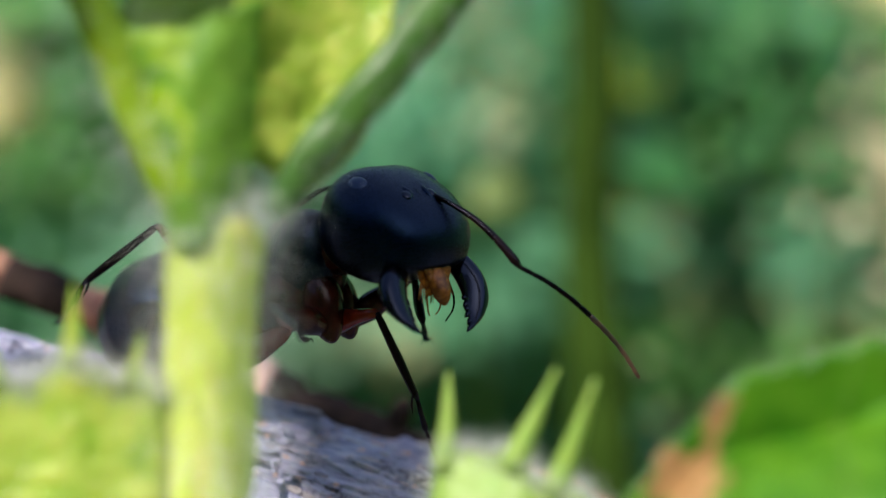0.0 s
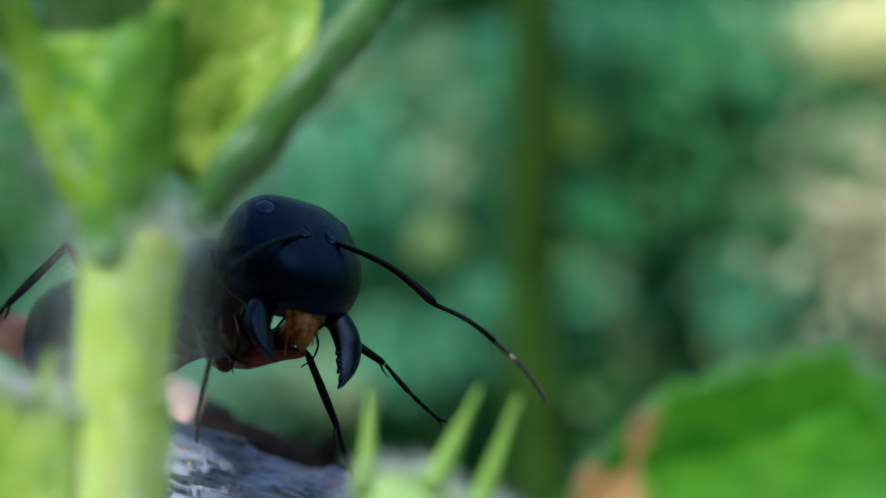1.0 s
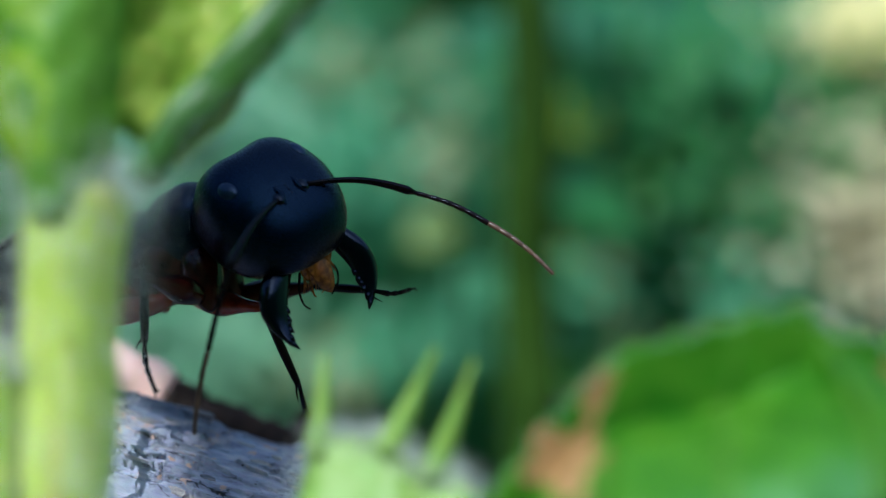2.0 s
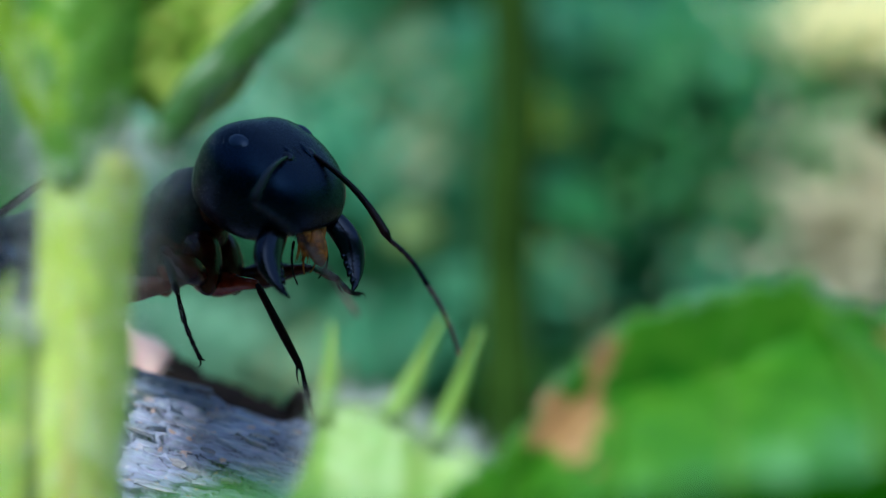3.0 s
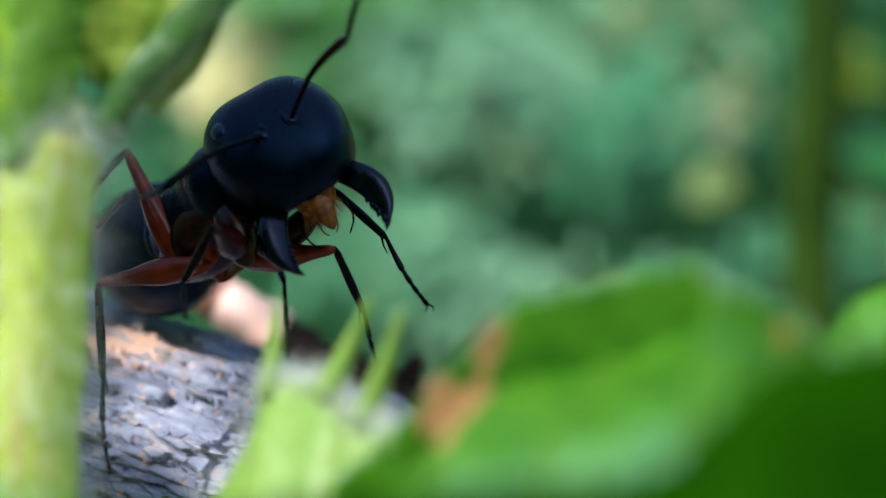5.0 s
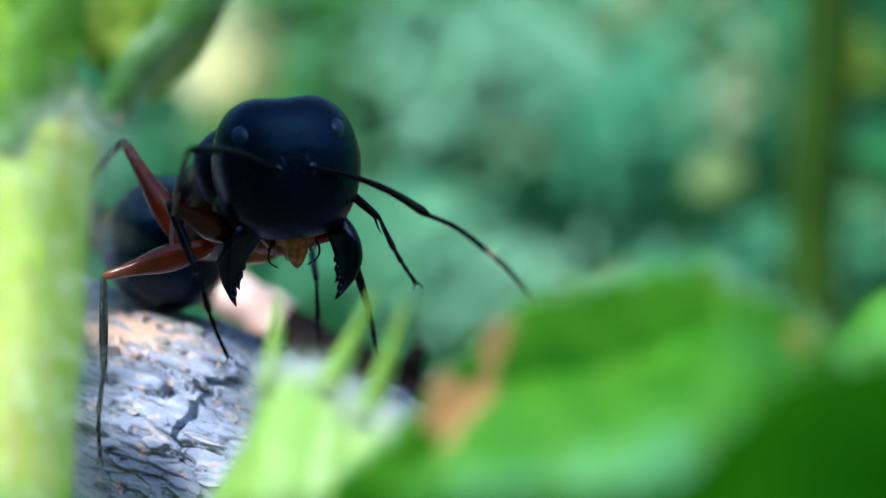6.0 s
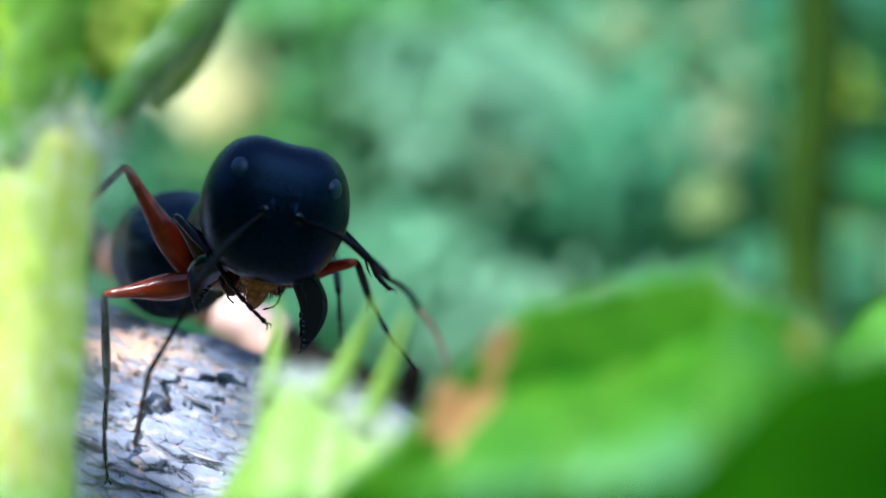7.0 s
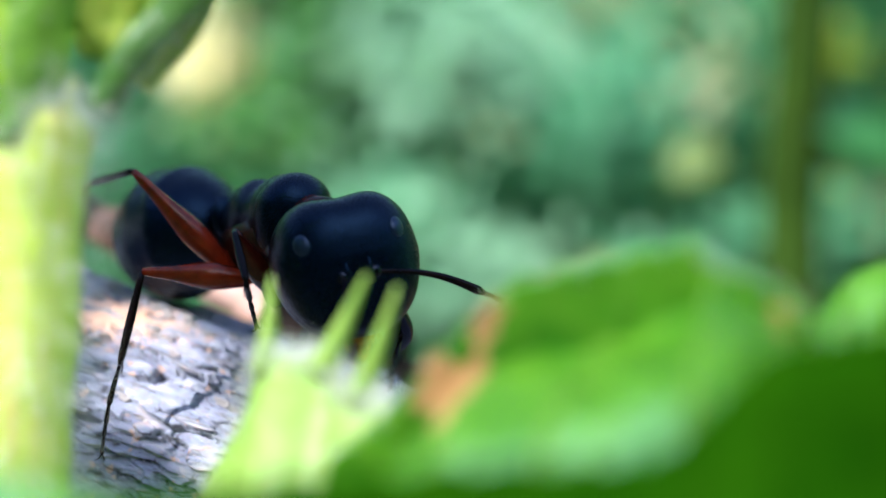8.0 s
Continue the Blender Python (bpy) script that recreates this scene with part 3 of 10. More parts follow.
def blade_part(name, axis, left, right, bulge, material, seed, hair_edge=None):
    """A fleshy leaf base: a skin from its left edge over its axis to its right edge, bulged towards the camera."""
    a, l, r = spline(axis, 28), spline(left, 28), spline(right, 28)
    rows = []
    for i in range(29):
        row = []
        for j in range(17):
            w = j / 8 - 1
            q = a[i].lerp(l[i] if w < 0 else r[i], abs(w))
            q = q + Vector((0, -bulge * math.sin(math.pi * abs(w)) * 0.5 + 0.10 * noise.noise(Vector((i * 0.25 + seed, w * 2, 1))), 0.06 * noise.noise(Vector((i * 0.4, w * 3, seed)))))
            row.append(q - HB)
        rows.append(row)
    bm = sheet(rows, thick=0.16)
    if isinstance(material, list):
        # lit olive half and sky-toned half painted on, with a wavy border along the axis
        for k, f in enumerate(bm.faces[: 28 * 16]):
            f.material_index = 1 if k % 16 < 8 + 3 * noise.noise(Vector((k // 16 * 0.3, seed, 0))) else 0
    ob = part(name, bm, material, herb)
    if hair_edge:
        bm = bmesh.new()
        hairs(bm, [q - HB for q in (l if hair_edge == "left" else r)], [0.05] * 29, 420, 0.75, seed)
        tagged(part("hairs", bm, M_HAIR, ob, "fine white hairs", smooth=False), kind="stuff")
    return ob


# the leaf stalk and clasping leaf base that widen out of the stem, and the channelled stalk that leans away
pts = spline([(-7.25, 26.0, 1.7), (-7.6, 25.9, 2.5), (-8.0, 25.9, 3.3), (-8.5, 25.9, 4.4), (-9.4, 25.9, 6.55), (-10.9, 25.9, 9.8)], 36)
herb_part("leaf_stalk", pts, [0.40 + 0.12 * smoothstep(0, 8, i) - 0.06 * smoothstep(10, 30, i) for i in range(37)], M_BRANCH, 350, 6)
blade_part("leaf_base", [(-7.3, 25.35, 1.45), (-7.2, 25.2, 2.6), (-7.2, 25.25, 4.0), (-7.3, 25.35, 5.2), (-7.4, 25.5, 5.75)],
           [(-7.85, 25.75, 1.6), (-8.05, 25.8, 2.6), (-8.4, 25.85, 4.0), (-8.9, 25.9, 5.2), (-9.15, 25.9, 5.8)],
           [(-6.8, 25.6, 1.65), (-6.3, 25.9, 2.5), (-6.1, 26.1, 4.0), (-6.0, 26.1, 5.3), (-5.85, 26.1, 6.4)], 0.3, [M_BASESKY, M_BRANCH], 2)
blade_part("leaf_stalk", [(-5.95, 26.2, 2.25), (-5.35, 26.3, 3.4), (-4.4, 26.5, 4.5), (-3.1, 26.7, 6.05), (-1.2, 27.0, 8.6)],
           [(-6.05, 27.0, 2.5), (-5.55, 27.3, 3.6), (-4.55, 27.5, 4.75), (-3.2, 27.6, 6.25), (-1.3, 27.9, 8.85)],
           [(-5.5, 26.4, 2.05), (-4.85, 26.5, 3.0), (-3.8, 26.6, 4.1), (-2.5, 26.8, 5.6), (-0.55, 27.1, 8.15)], 0.2, M_STALK, 3, "right")


def herb_leaf(spine, width, tilt, material, seed):
    """A young leaf blade along a spine; tilt gives the way that its width lies."""
    sp = spline(spine, 24)
    t = Vector(tilt).normalized()
    rows = []
    for i, q in enumerate(sp):
        u = i / 24
        w = width * (0.25 + 0.75 * math.sin(math.pi * min(1, u * 0.75 + 0.08)))
        row = []
        for j in range(13):
            s = j / 6 - 1
            wav = 0.18 * noise.noise(Vector((u * 5 + seed, s * 2.5, 0.3)))
            row.append(q + t * (w * s) + Vector((0, -0.35 * w * abs(s) ** 1.6 + wav, wav)) - HB)
        rows.append(row)
    return part("leaf", sheet(rows, thick=0.12), material, herb)


herb_leaf([(-7.5, 27.2, 3.4), (-7.7, 27.5, 5.0), (-7.8, 27.7, 6.6), (-7.9, 27.9, 9.0)], 1.3, (1.0, 0.1, 0.0), M_YOUNG, 12)
herb_leaf([(-6.0, 27.7, 3.0), (-5.6, 27.8, 4.4), (-5.1, 27.9, 6.0), (-4.3, 28.1, 8.6)], 1.75, (0.8, 0.3, -0.5), M_SUNLEAF, 4)


# ---- spiny leaves in the foreground ----
def spine_cone(base, tip, r, parent, material):
    mid = (Vector(base) + Vector(tip)) * 0.5 + Vector((0.03, 0, 0.02))
    pts = spline([base, mid, tip], 10)
    return part("spine", tube(bmesh.new(), pts, [r * (1 - 0.86 * (i / 10) ** 0.9) for i in range(11)], 12), material, parent)


def spiny_leaf(label, outline, back, drop, spines, material, origin):
    """A fleshy leaf whose margin runs through outline; the blade falls from it towards the camera."""
    o = Vector(origin)
    top = new("spiny_leaf")
    top.location = o * MM
    tagged(top, label, "leaf")
    m = spline(outline, 48)
    rows = []
    for j in range(15):
        v = j / 14
        rows.append([q + Vector((0, -back * v + 0.5 * math.sin(v * 2.5), -drop * v ** 1.15 + 0.15 * noise.noise(Vector((i * 0.17, v * 3, 1))))) - o for i, q in enumerate(m)])
    blade = part("blade", sheet(rows, thick=0.22), material, top)
    bm = bmesh.new()
    hairs(bm, [q - o for q in m], [0.06] * 49, 2200, 0.55, 5)
    tagged(part("hairs", bm, M_HAIR, blade, "fine white hairs", smooth=False), kind="stuff")
    for b, t, r in spines:
        spine_cone(Vector(b) - o, Vector(t) - o, r, top, material)
    return top


spiny_leaf("pale green spiny leaf with three long spines", [(-3.9, 27.3, -5.6), (-3.1, 27.5, -4.2), (-2.75, 27.5, -3.1), (-2.3, 27.4, -2.85), (-1.6, 27.2, -2.9), (-1.05, 27.0, -2.95), (-0.75, 26.9, -3.3), (-0.4, 26.8, -3.6), (-0.05, 26.7, -3.45), (0.3, 26.5, -3.7), (0.9, 26.2, -4.4)], 2.6, 4.0,
           [((-2.62, 27.5, -3.3), (-2.5, 27.55, -1.28), 0.31), ((-1.25, 27.0, -3.2), (-0.25, 26.9, -1.17), 0.32), ((-0.35, 26.8, -3.65), (0.5, 26.5, -1.36), 0.32)], M_YOUNG, (-1.5, 26.0, -7.5))
spiny_leaf("yellow-green spiny leaf below the hairy stem", [(-14, 25.2, -0.6), (-11.8, 25.5, -0.75), (-10.9, 25.6, -1.15), (-10.35, 25.6, -1.0), (-9.9, 25.65, -0.6), (-9.4, 25.7, -0.85), (-8.9, 25.75, -1.15), (-8.3, 25.8, -1.0), (-8.0, 25.8, -1.6)], 1.8, 6.0,
           [((-9.85, 25.66, -0.75), (-9.77, 25.69, 0.78), 0.24), ((-11.3, 25.6, -1.2), (-11.75, 25.55, 0.1), 0.22), ((-8.75, 25.78, -1.3), (-8.45, 25.8, -0.25), 0.18)], M_SUNLEAF, (-10, 25.0, -7.5))


# ---- broad toothed leaves ----
def broad_leaf(label, margin, away, fall, ribs, materials, origin, seed, bands=False, hair=0, crease=0.0, peak=0.6):
    o = Vector(origin)
    top = new("broad_leaf")
    top.location = o * MM
    tagged(top, label, "leaf")
    m = spline(margin, 120)

    def skin(u, v):
        """A point of the blade: u along the margin, v from it down to the stalk."""
        q = m[min(120, max(0, round(u * 120)))]
        rib = abs(math.sin(math.pi * (u * ribs + 0.25 * v)))
        if crease:
            # an upright band under the margin, a crease, then a flatter face that drops towards the camera
            b = 1 - 0.75 * smoothstep(peak, peak + 0.05, u) + 0.15 * math.sin(u * 17)
            k = smoothstep(0, crease, v)
            f = smoothstep(crease, 0.72, v)
            g = smoothstep(0.62, 1.0, v)
            y = 0.25 * b * k - 0.65 * away * f - 0.4 * away * g
            z = -1.2 * b * k - 0.20 * fall * f - 0.75 * fall * g - 0.30 * (1 - b) * f
            z += 0.16 * noise.noise(Vector((u * 8, v * 5, seed))) * smoothstep(0, 0.15, v)
        else:
            y = -away * v - 0.3 * math.sin(3 * v)
            z = -fall * (0.55 * v + 0.45 * smoothstep(0, 0.45, v)) + 0.42 * noise.noise(Vector((u * 7, v * 4, seed))) * smoothstep(0, 0.15, v)
        z += -0.30 * (1 - rib) ** 2 * smoothstep(0, 0.2, v) + 0.13 * noise.noise(Vector((u * 20, v * 9, seed))) * smoothstep(0, 0.1, v) + 0.06 * noise.noise(Vector((u * 40, v * 16, seed)))
        tooth = 0.16 * ((u * 19) % 1) ** 1.3 * (1 - smoothstep(0, 0.07, v))
        return q + Vector((0.4 * v * (u - 0.5) * 3, y, z + tooth)) - o

    rows = [[skin(i / 120, j / 40) for i in range(121)] for j in range(41)]
    bm = sheet(rows, thick=0.14)
    if len(materials) > 1:
        for f in bm.faces:
            c = f.calc_center_median() / MM + o
            if bands and (math.hypot((c.x - 1.95 - 0.35 * (c.z + 3.0)) / 0.62, (c.z + 3.0) / 0.62) + 0.6 * noise.noise(c * 2.1) < 1 or math.hypot((c.x - 2.75 - 0.5 * (c.z + 1.85)) / 0.30, (c.z + 1.8) / 0.46) + 0.6 * noise.noise(c * 2.3) < 1 or math.hypot((c.x - 7.7) / 0.35, (c.z + 1.5) / 0.22) + 0.5 * noise.noise(c * 2.6) < 0.6):
                f.material_index = 1
    blade = part("blade", bm, materials, top)
    for k in range(1, ribs * 2 + 1):
        u0 = (k / 2) / ribs
        line = [skin(u0 - 0.25 * (j / 20) / ribs, 0.03 + 0.95 * j / 20) + Vector((0, -0.02, 0.02)) for j in range(21)]
        part("vein", tube(bmesh.new(), line, [0.025 + 0.05 * j / 20 for j in range(21)], 8), M_VEIN if materials[0] is M_LEAF else materials[0], blade)
    if hair:
        bm = bmesh.new()
        hairs(bm, [q - o for q in m], [0.03] * 121, hair, 0.3, seed)
        tagged(part("hairs", bm, M_HAIR, blade, "fine white hairs", smooth=False), kind="stuff")
    return top


broad_leaf("fresh green toothed leaf with a rusty withered patch", [(-0.4, 25.2, -4.6), (0.3, 25, -4.0), (0.95, 24.7, -3.45), (1.7, 24.7, -2.5), (2.5, 24.6, -1.75), (2.95, 24.6, -1.27), (3.9, 24.6, -0.95), (4.75, 24.6, -0.70), (5.6, 24.5, -0.52), (6.35, 24.4, -0.36), (6.55, 24.3, -0.74), (6.95, 24.3, -0.84), (7.5, 24.2, -1.02), (7.95, 24.1, -1.36), (8.5, 23.8, -2.0), (9.6, 23.5, -3.0)], 5.0, 3.6, 3, [M_LEAF, M_RUST], (4, 22, -7), 3, bands=True, hair=420, crease=0.24, peak=0.59)
broad_leaf("green leaf close in front, its shade put into the colour", [(-1.5, 18.4, -4.0), (1.5, 18.8, -3.6), (3.4, 19, -3.38), (5.2, 19, -3.2), (6.2, 19, -3.0), (6.7, 19, -2.5), (7.05, 19.1, -2.12), (7.56, 19.1, -1.6), (8.2, 19.2, -1.44), (9.2, 19.5, -1.35), (12, 20, -1.6)], 3.5, 4.5, 2, [M_DIMLEAF], (8, 17, -7), 8)
broad_leaf("soft green leaf low in front of the log", [(-4.6, 16, -4.4), (-4.0, 16, -3.4), (-3, 16, -3.0), (-1.5, 16, -3.05), (0.3, 16, -3.6)], 2.5, 4.0, 2, [M_LEAF], (-4, 15, -7), 21)
broad_leaf("light green leaf behind the toothed leaf", [(7.4, 28.4, -3.4), (8.1, 28.6, -2.1), (8.5, 28.8, -1.7), (8.9, 28.9, -1.2), (9.5, 29.1, -0.9), (11, 29.5, -0.7), (13, 30, -1.2)], 3.5, 4.0, 2, [M_LEAF], (10, 27, -7), 13)


# ---- leaves overhead, between the sun and the log ----
def overhanging(label, far, size, seed):
    """A dense spray of small leaves across the way of the sun, with a gap that lets a band of light on to the log."""
    rnd = random.Random(seed)
    right = Vector((0, 0, 1)).cross(sun_way).normalized()
    above = sun_way.cross(right)
    spray = new("overhanging_spray")
    o = right * -27 + above * 15 + sun_way * far
    spray.location = o * MM
    tagged(spray, label, "foliage")
    turn = Matrix((right, above, sun_way)).transposed().to_4x4()
    gap_a, gap_b = Vector((-31.4, 15.0)), Vector((-27.2, 11.8))
    blades = [leaf_blade(size * k, size * 0.55 * k) for k in (0.9, 1.0, 1.15)]
    shared = []
    for bm in blades:
        me = bpy.data.meshes.new("leaf")
        bm.to_mesh(me)
        bm.free()
        me.materials.append(M_DIMLEAF)
        shared.append(me)
    u = -35.0
    while u < -22.4:
        v = 9.6 if u < -27 else 11.6 if u < -23.5 else 14.6
        while v < (21.5 if u < -22.5 else 18.5):
            q = Vector((u + rnd.uniform(-0.4, 0.4), v + rnd.uniform(-0.4, 0.4)))
            k = min(1, max(0, (q - gap_a).dot(gap_b - gap_a) / (gap_b - gap_a).length_squared))
            if (q - gap_a.lerp(gap_b, k)).length > 1.85:
                lf = new("leaf", rnd.choice(shared))
                lf.parent = spray
                m = turn @ pose(0, 0, 0, rnd.uniform(-25, 25), rnd.uniform(-25, 25), rnd.uniform(0, 360)) @ at(0, -size * 0.5, 0)
                lf.matrix_basis = Matrix.Translation((right * q.x + above * q.y + sun_way * (far + rnd.uniform(-4, 4)) - o) * MM) @ m
            v += 1.2
        u += 1.2
    pts = spline([(-60, 30, 60), (-20, 10, 14), (-4, 1, 3), (2, -1, 1)], 20)
    part("twig", tube(bmesh.new(), pts, [1.2 - 0.04 * i for i in range(21)], 8), M_TWIG, spray)


overhanging("leafy twig hanging over the log", 75, 3.2, 3)


# ---- the ant ----
BASE = Vector((-8.0, 38.0, -3.9))
ant = new("ant")
ant.location = BASE * MM
tagged(ant, "large black ant with huge head and red-brown thighs on log", "ant")
ant_parts = {}


def head_shape(x, y, z):
    p = 2.7 + 0.3 * smoothstep(-0.2, 0.8, y)
    k = (abs(x) ** p + abs(y) ** p + abs(z) ** p) ** (-1 / p)
    x, y, z = x * k, y * k, z * k
    wide = 1.94 * (1 - 0.20 * max(0, y) ** 1.2 - 0.05 * max(0, -y))
    X = x * wide
    Y = 1.92 * y
    if y < 0:
        Y += 0.2 * math.exp(-(x / 0.42) ** 2) * y * y
    else:
        Y -= 0.75 * max(0, -z) * y * y + 0.10 * max(0, z) ** 2 * y
    Z = (1.50 if z > 0 else 1.25) * z * (1 - (0.14 if y < 0 else 0.22) * y)
    return X, Y, Z


head = part("head", ball(head_shape, 56, 36), M_BLACK, ant, "huge heart-shaped satin black head")
ant_parts["head"] = head
for s in (1, -1):
    bm = ball(lambda x, y, z: (0.27 * x, 0.33 * y, 0.155 * z), 24, 14)
    eye = part("eye", bm, M_EYE, head, "small oval grey-black compound eye")
    eye.matrix_basis = at(s * 1.24, -0.5, 1.22, 0, s * 40, 0)


def clypeus_shape(x, y, z):
    return 0.85 * x * (1 - 0.15 * y), 0.55 * y - 0.10 * x * x, 0.26 * z


line = spline([(0, 0.1, 1.465), (0.012, 0.35, 1.435), (-0.012, 0.6, 1.365), (0, 0.9, 1.235)], 30)
part("frontal_seam", tube(bmesh.new(), line, [0.008 + 0.03 * max(0, noise.noise(Vector((i * 0.8, 3, 1)))) for i in range(31)], 8), M_GLOSS, head, "fine shining midline seam")
cl = part("clypeus", ball(clypeus_shape, 28, 16), M_BLACK, head)
cl.matrix_basis = at(0, 1.36, 0.58, -46, 0, 0)
for s in (1, -1):
    line = spline([(s * 0.20, -0.05, 1.40), (s * 0.31, 0.2, 1.405), (s * 0.29, 0.45, 1.365), (s * 0.38, 0.75, 1.23), (s * 0.34, 1.0, 1.08)], 18)
    part("frontal_ridge", tube(bmesh.new(), line, [0.02 + 0.078 * math.sin(math.pi * i / 18) for i in range(19)], 10), M_BLACK, head, "raised ridge beside the antenna socket")
    socket = part("antenna_socket", ball(lambda x, y, z: (0.16 * x, 0.18 * y, 0.09 * z), 18, 12), M_GLOSS, head, "glossy round antenna socket")
    socket.matrix_basis = at(s * 0.44, 0.5, 1.36, -12, s * 12, 0)
rnd = random.Random(4)
lab = part("tongue", ball(lambda x, y, z: (0.30 * x * (1 - 0.2 * y), 0.58 * y * (1 - 0.15 * abs(x)), 0.24 * z * (1 + 0.3 * y)), 22, 14), M_MOUTH, head, "amber-coloured tongue")
lab.matrix_basis = at(0, 2.06, -0.45, -46, 0, 0)
for s in (1, -1):
    for k, (x, y, z, ln, turn) in enumerate(((0.27, 1.84, -0.18, 0.36, 12), (0.40, 1.76, -0.32, 0.36, 22), (0.22, 1.92, -0.52, 0.30, 4))):
        mx = part("maxilla", ball(lambda a, b, c: (0.15 * a * (1 - 0.3 * b), ln * b, 0.09 * c), 14, 10), M_MOUTH, head, "amber mouthpart lobe")
        mx.matrix_basis = at(s * x, y, z, -56 - 6 * k, 0, s * turn)
    bm = bmesh.new()
    for i in range(11):
        u = i / 10
        q = Vector((s * (0.12 + 0.36 * u), 1.96 - 0.12 * u, -0.60 + 0.14 * u))
        d = Vector((s * (0.05 + 0.10 * u) + rnd.uniform(-0.05, 0.05), 0.20, -0.34 - 0.10 * rnd.random()))
        tube(bm, [q, q + d * 0.5 + Vector((0, 0.03, 0)), q + d], [0.018, 0.014, 0.004], 6)
    part("mouth_fringe", bm, M_MOUTH, head, "comb of stiff amber bristles")
lip = part("upper_lip", ball(lambda x, y, z: (0.44 * x, 0.24 * y - 0.10 * x * x + 0.05 * math.cos(9 * x) * max(0, y), 0.09 * z), 26, 12), M_MOUTH, head, "amber upper lip flap")
lip.matrix_basis = at(0, 1.54, -0.10, -70, 0, 0)


def palp(points, r):
    """A thin feeler in five joints."""
    c = spline(points, 30)
    return tube(bmesh.new(), c, [r * (1 - 0.5 * i / 30) * (0.72 if i % 6 == 0 else 1.0 + 0.12 * (i % 6 == 5)) for i in range(31)], 8)


for s in (1, -1):
    part("palp", palp([(s * 0.40, 1.62, -0.55), (s * 0.66, 1.94, -0.82), (s * 0.64, 2.16, -1.18), (s * 0.40, 2.24, -1.52)], 0.042), M_LIMB, head, "dark jointed mouth feeler")
    part("palp", palp([(s * 0.14, 1.76, -0.64), (s * 0.24, 2.0, -0.90), (s * 0.20, 2.10, -1.18), (s * 0.10, 2.12, -1.34)], 0.034), M_MOUTH, head, "amber jointed mouth feeler")


def mandible(s):
    """A broad curved jaw from its joint along y: an outer edge that bends inwards, and a toothed inner edge."""
    outer = spline([(0.32, -0.25, 0.05), (0.50, 0.28, 0.08), (0.54, 0.78, 0.05), (0.42, 1.23, -0.02), (0.08, 1.62, -0.10), (-0.38, 1.90, -0.16)], 30)
    inner = spline([(-0.28, -0.25, 0.03), (-0.24, 0.25, 0.04), (-0.22, 0.65, 0.00), (-0.25, 1.02, -0.06), (-0.33, 1.42, -0.12), (-0.43, 1.86, -0.16)], 30)
    bm = bmesh.new()
    rings = []
    for i in range(31):
        a, b = inner[i], outer[i]
        mid, half = (a + b) * 0.5, (b - a) * 0.5
        high = 0.42 * (1 - 0.78 * smoothstep(8, 30, i))
        ring = []
        for k in range(20):
            t = 2 * math.pi * k / 20
            c, d = math.cos(t), math.sin(t)
            q = mid + half * c + Vector((0, 0, high * d * (0.72 + 0.28 * c)))
            ring.append(bm.verts.new(Vector((s * q.x, q.y, q.z)) * MM))
        rings.append(ring)
    for a, b in zip(rings, rings[1:]):
        for k in range(20):
            bm.faces.new((a[k], a[(k + 1) % 20], b[(k + 1) % 20], b[k]))
    bm.faces.new(rings[0][::-1])
    bm.faces.new(rings[-1])
    for k, i in enumerate((17, 20, 22, 24, 27, 29)):
        q = inner[i] + Vector((0.06, 0, 0))
        d = Vector((-0.80, 0.55, -0.08)).normalized()
        ln = (0.16, 0.20, 0.17, 0.24, 0.22, 0.34)[k]
        q, d = Vector((s * q.x, q.y, q.z)), Vector((s * d.x, d.y, d.z))
        tube(bm, [q, q + d * ln * 0.5, q + d * ln], [0.095, 0.07, 0.010], 10, 0.8)
    bmesh.ops.recalc_face_normals(bm, faces=bm.faces)
    return part("mandible", bm, M_GLOSS, head, "glossy black toothed jaw")


ant_parts["mandible_right"] = mandible(1)
ant_parts["mandible_left"] = mandible(-1)


def thorax_shape(x, y, z):
    hump = 1 + 0.16 * math.exp(-((y - 0.62) / 0.34) ** 2) - 0.16 * math.exp(-((y + 0.02) / 0.16) ** 2) + 0.02 * math.exp(-((y + 0.45) / 0.3) ** 2)
    return 0.98 * x * hump * (1 - 0.2 * max(0, -y)), 2.0 * y, (1.22 if z > 0 else 1.0) * z * hump + 0.15 * y


meso = part("mesosoma", ball(thorax_shape, 40, 40), M_BLACK, ant, "black humped thorax, reddish below")
ant_parts["mesosoma"] = meso
collar = part("pronotum", ball(lambda x, y, z: (1.16 * x, 1.0 * y, (1.10 if z > 0 else 1.6) * z + 0.18 * y), 30, 20), M_BLACK, meso)
collar.matrix_basis = at(0, 1.02, 0.22)
neck = part("neck", tube(bmesh.new(), [Vector((0, 1.3, 0)), Vector((0, 2.0, 0)), Vector((0, 3.0, 0.02))], [0.85, 0.74, 0.62], 16), M_DUSK, meso, "short reddish neck")
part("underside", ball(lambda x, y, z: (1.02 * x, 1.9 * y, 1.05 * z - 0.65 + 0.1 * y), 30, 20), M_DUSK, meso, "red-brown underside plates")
for s in (1, -1):
    for y, r, z, ln in ((1.20, 0.58, -1.40, 1.0), (0.1, 0.36, -1.15, 0.58), (-0.85, 0.36, -1.10, 0.58)):
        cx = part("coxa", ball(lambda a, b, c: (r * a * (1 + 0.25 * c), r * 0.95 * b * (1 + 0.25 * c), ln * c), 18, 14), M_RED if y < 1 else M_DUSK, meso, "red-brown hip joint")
        cx.matrix_basis = at(s * 0.55, y, z, 0, s * -10, 0)
pet = part("petiole", ball(lambda x, y, z: (0.42 * x, 0.26 * y * (1 - 0.3 * z), 0.62 * z + 0.1), 20, 16), M_BLACK, ant, "upright waist scale")
